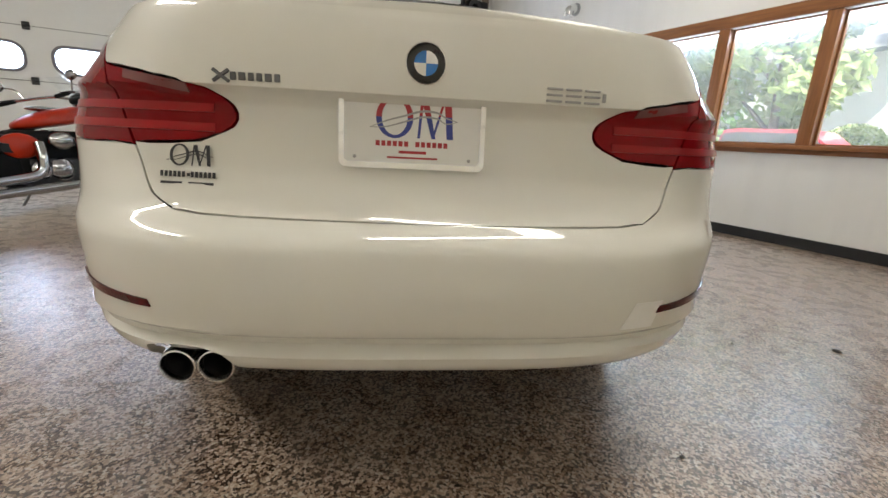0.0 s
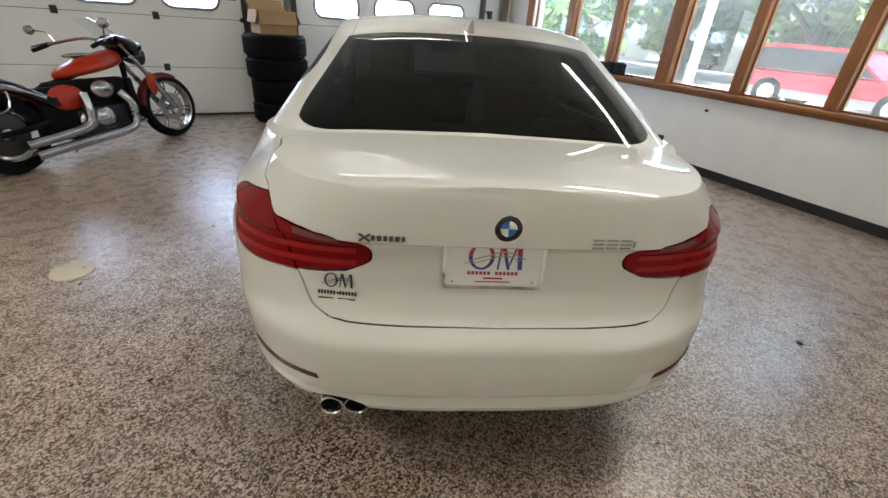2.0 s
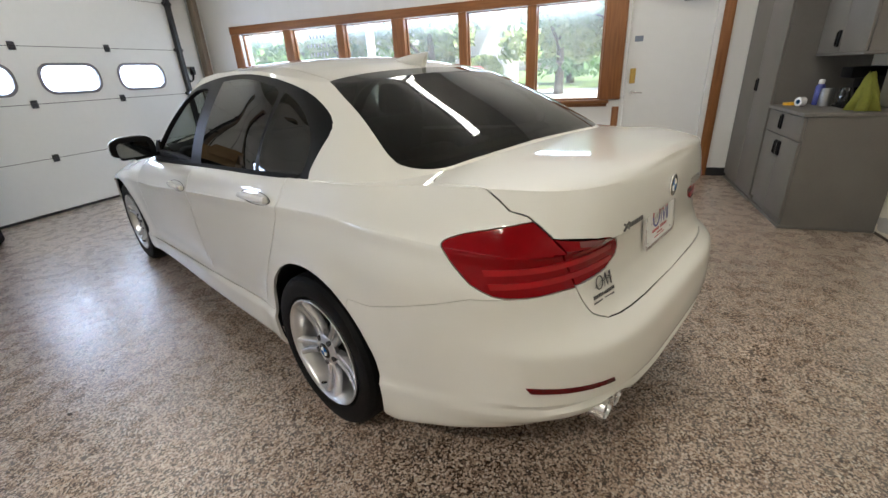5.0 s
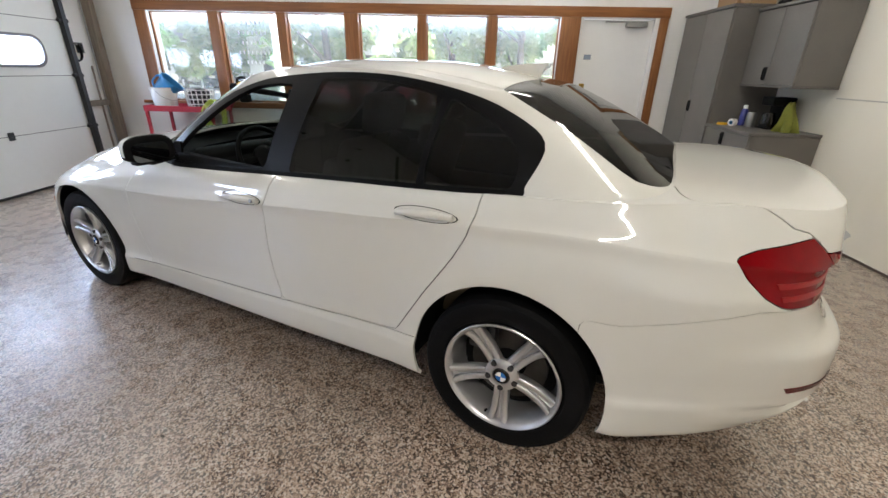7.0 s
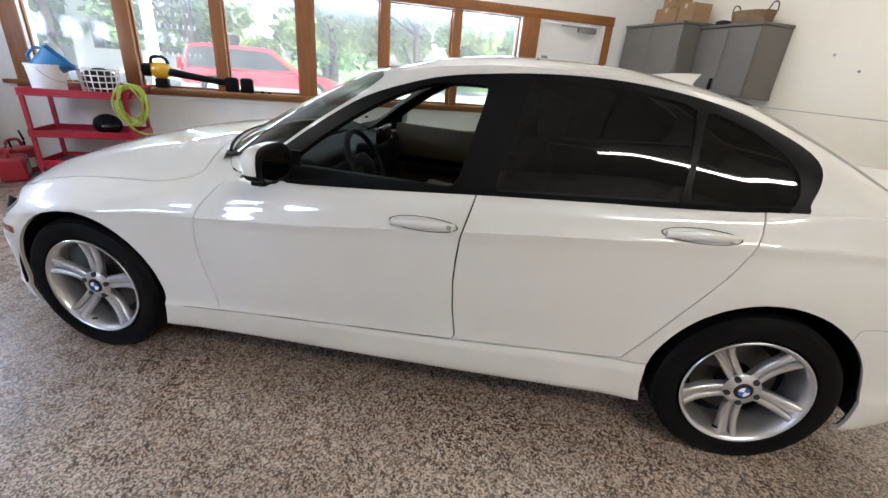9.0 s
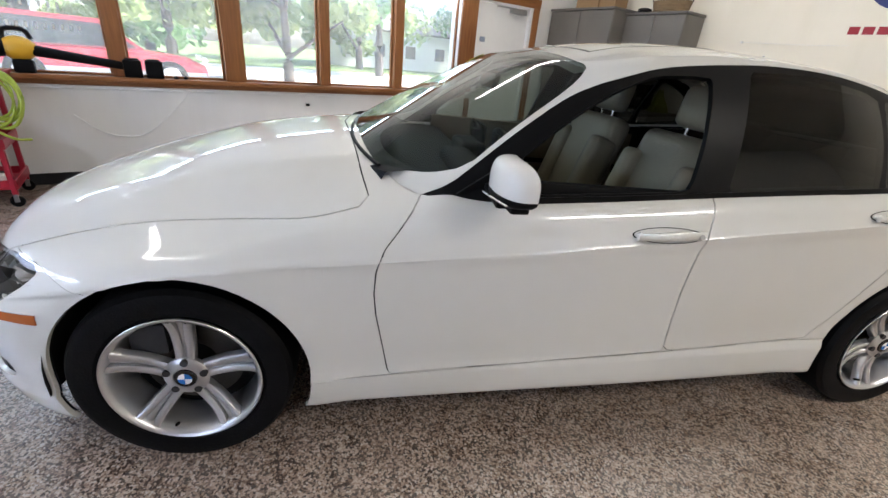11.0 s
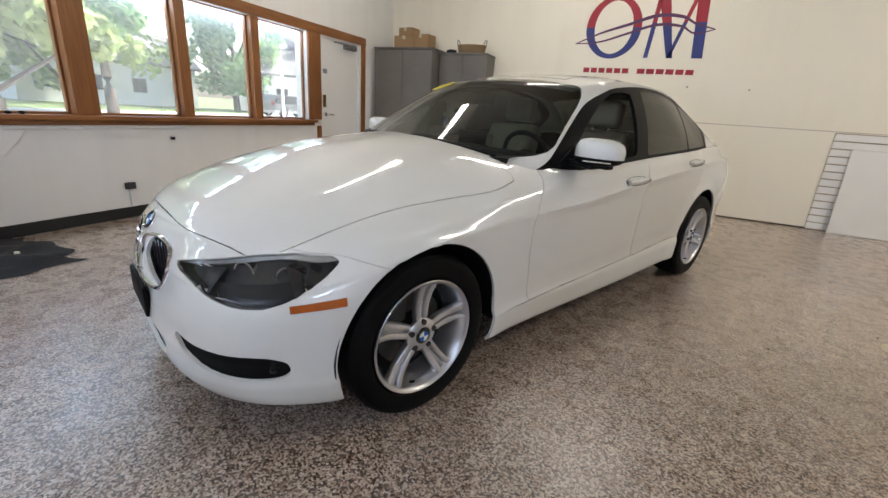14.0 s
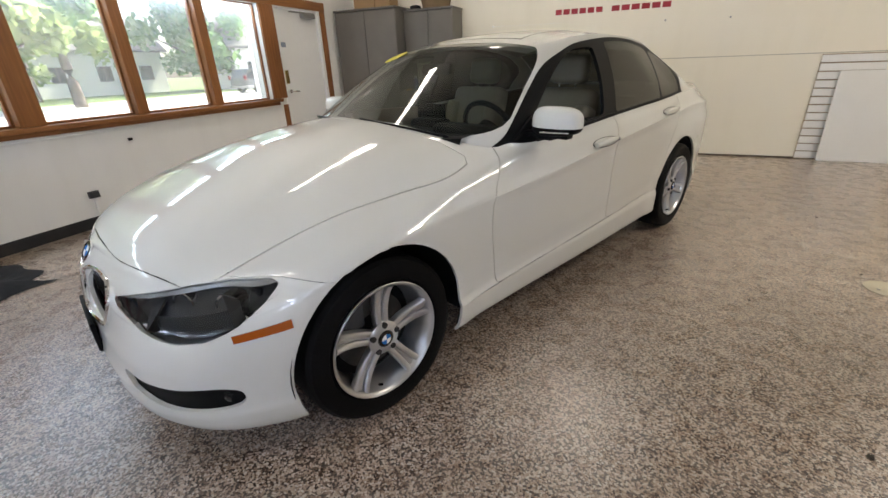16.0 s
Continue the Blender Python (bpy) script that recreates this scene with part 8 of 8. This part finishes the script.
def house(x, y, turn, w, d, h, wall, label):
    """A small house: walls with lap siding, gable roof, windows and a door facing its own -x side."""
    t = base("house", pose(x, y, -0.02, 0, 0, turn), label=label, category="house")
    bm = box((-d / 2, -w / 2, 0), (d / 2, w / 2, h))
    add_prism(bm, [(-d / 2, h), (d / 2, h), (0, h + d * 0.30)], 0.2, "xz", -w / 2)
    add_prism(bm, [(-d / 2, h), (d / 2, h), (0, h + d * 0.30)], 0.2, "xz", w / 2 - 0.2)
    wl = part("wall", bm, wall, t, "", 0)
    bm = bmesh.new()
    for k in range(int(h / 0.25)):
        add_box(bm, (-d / 2 - 0.02, -w / 2, 0.25 * k), (-d / 2, w / 2, 0.25 * k + 0.21))
    part("siding", bm, wall, wl, "", 0)
    for s in (-1, 1):
        part("roof", prism([(s * (d / 2 + 0.4), h - 0.12), (0, h + d * 0.30 + 0.1), (0, h + d * 0.30 + 0.28), (s * (d / 2 + 0.4), h + 0.06)], w + 0.8, "xz", -w / 2 - 0.4), M_ROOF, t, "grey shingle roof", 0)
    n = max(2, int(w / 2.6))
    for k in range(n):
        yy = -w / 2 + w * (k + 0.5) / n
        wn_ = part("window", box((-d / 2 - 0.06, yy - 0.5, 1.0), (-d / 2 - 0.021, yy + 0.5, 2.1), 0.01), M_SIDING if wall is not M_SIDING else M_CABGREY, t)
        for q in (-0.24, 0.24):
            part("pane", box((-d / 2 - 0.075, yy + q - 0.2, 1.06), (-d / 2 - 0.061, yy + q + 0.2, 2.04)), M_DARKGLASS, wn_, "", 0)
    return t


house(30.5, 19.5, 12, 7.5, 7.0, 2.9, M_SIDING, "white single-storey garage house across the street")
house(31.0, -29.5, -25, 9, 7.5, 3.2, M_SIDING, "white house with small windows down the street")
house(33.0, -39.5, -25, 9, 7.5, 3.4, M_BLUEHOUSE, "blue-grey house down the street")
house(42.0, -18.0, -10, 12, 8, 3.2, M_SIDING, "far white house behind trees")
house(27.0, 9.2, 0, 8, 7, 5.2, M_SIDING, "white two-storey house across the street")
tagged(link_mesh("lamp_pole", rod((21.5, -17.8, -0.02), (21.5, -17.8, 3.4), 0.10, 0.08, 14), M_WHITE), label="white pole beside the street", category="pole")
tagged(link_mesh("porch_post", rod((9.4, 5.45, -0.02), (9.4, 5.45, 3.6), 0.11, 0.11, 16), M_WHITE), label="white canopy post outside the window", category="post")


def parked(name, x, y, turn, l, w, h, paint, label, pickup=False):
    """A parked vehicle: lofted body, cabin, glass, four wheels, lamps."""
    t = base(name, pose(x, y, 0, 0, 0, turn), label=label, category="car")
    prof = [(-l / 2, 0.55), (-l / 2 + 0.03, 0.95), (-l / 2 + 0.12, h * 0.58), (0.18 * l, h * 0.60), (0.40 * l, h * 0.54), (l / 2 - 0.06, h * 0.42), (l / 2, 0.5), (l / 2 - 0.05, 0.3), (-l / 2 + 0.05, 0.3)]
    bm = bmesh.new()
    rows__ = []
    for u in (-1, -0.96, -0.8, -0.4, 0, 0.4, 0.8, 0.96, 1):
        k = 1 - 0.07 * max(0, abs(u) - 0.8) / 0.2
        rows__.append([bm.verts.new((u * w / 2, p[0] * k, 0.3 + (p[1] - 0.3) * (1 - 0.06 * (abs(u) > 0.9)))) for p in prof])
    for a, b in zip(rows__, rows__[1:]):
        for q in range(len(prof)):
            bm.faces.new((a[q], a[(q + 1) % len(prof)], b[(q + 1) % len(prof)], b[q]))
    bm.faces.new(rows__[0])
    bm.faces.new(rows__[-1][::-1])
    part("body", bm, paint, t, "", 50)
    c0, c1 = (-l / 2 + 0.1, 0.20 * l) if not pickup else (-0.10 * l, 0.20 * l)
    cp = [(c0, h * 0.58), (c0 + 0.22, h * 0.97), (c0 + 0.6, h), (c1 - 0.75, h * 0.98), (c1, h * 0.60)]
    for sx in (-1, 1):
        g = [(p[0] + (0.1 if k == 0 else 0) - (0.12 if k == 4 else 0), p[1] - (0.09 if 0 < k < 4 else -0.03)) for k, p in enumerate(cp)]
        gb = prism(g, 0.02, "yz", 0)
        gb.transform(Matrix.Translation((sx * (w / 2 * 0.86) - 0.01, 0, 0)))
        part("window", gb, M_DARKGLASS, t, "dark side windows", 0)
    cb = prism(cp, w * 0.85, "yz", -w * 0.425)
    part("cabin", cb, paint, t, "", 30)
    for sx in (-1, 1):
        for wy in (-0.30 * l, 0.31 * l):
            wl_ = part("wheel", lathe([(0.2, -0.1), (0.33, -0.11), (0.36, -0.08), (0.36, 0.08), (0.33, 0.11), (0.2, 0.1)], 28, "x", True), M_TYRE, t, xf=pose(sx * (w / 2 - 0.09), wy, 0.36))
            part("rim", lathe([(0.0, -0.10), (0.06, -0.105), (0.08, -0.09), (0.20, -0.10), (0.22, -0.08), (0.22, 0.08), (0.20, 0.10), (0.08, 0.09), (0.06, 0.105), (0.0, 0.10)], 24, "x"), M_RIM, wl_, "silver wheel", xf=pose(sx * (w / 2 - 0.085), wy, 0.36))
        part("headlamp", box((-0.16, -0.06, -0.06), (0.16, 0.05, 0.06), 0.02, 2, pose(sx * (w / 2 - 0.22), l / 2 - 0.06, 0.78)), M_CHROME, t)
        part("tail_lamp", box((-0.1, -0.04, -0.14), (0.1, 0.05, 0.14), 0.02, 2, pose(sx * (w / 2 - 0.13), -l / 2 + 0.03, 0.95)), M_REDLENS, t)
    part("lower_trim", box((-w / 2 - 0.01, -l / 2 + 0.02, 0.28), (w / 2 + 0.01, l / 2 - 0.06, 0.48), 0.03), M_STEEL if not pickup else M_BLACK, t, "grey lower trim")
    return t


parked("red_suv", 12.75, 3.6, 180, 4.3, 1.8, 1.5, mat("red_car_paint", (0.34, 0.014, 0.035), 0.3, coat=0.8), "red sport utility car parked outside the windows")
parked("black_pickup", 24.5, 16.3, 140, 5.2, 1.95, 1.8, mat("black_car_paint", (0.015, 0.015, 0.018), 0.25, coat=0.8), "black pickup truck parked by the white house", True)
parked("grey_car", 24.0, -21.0, 175, 4.4, 1.8, 1.5, mat("grey_car_paint", (0.12, 0.125, 0.13), 0.3, coat=0.8), "grey car parked down the street")

# white lettering on two of the panes, unreadable from inside: plain bars
wt = base("window_lettering", pose(XW + 0.073, 0, 0), label="rows of white lettering on the window glass", category="lettering")
M_LETTER = mat("white_vinyl", (0.8, 0.82, 0.82), 0.5)
for k, (wd, zc) in enumerate(((0.30, 1.92), (0.42, 1.80), (0.34, 1.68), (0.46, 1.56), (0.28, 1.44), (0.50, 1.28))):
    n = int(wd / 0.055)
    for q in range(n):
        yy = 3.50 - wd / 2 + wd * (q + 0.5) / n
        part("letter_bar", box((0.0, yy - 0.012, zc - 0.022), (0.0015, yy + 0.006, zc + 0.022)), M_LETTER, wt, "", 0)
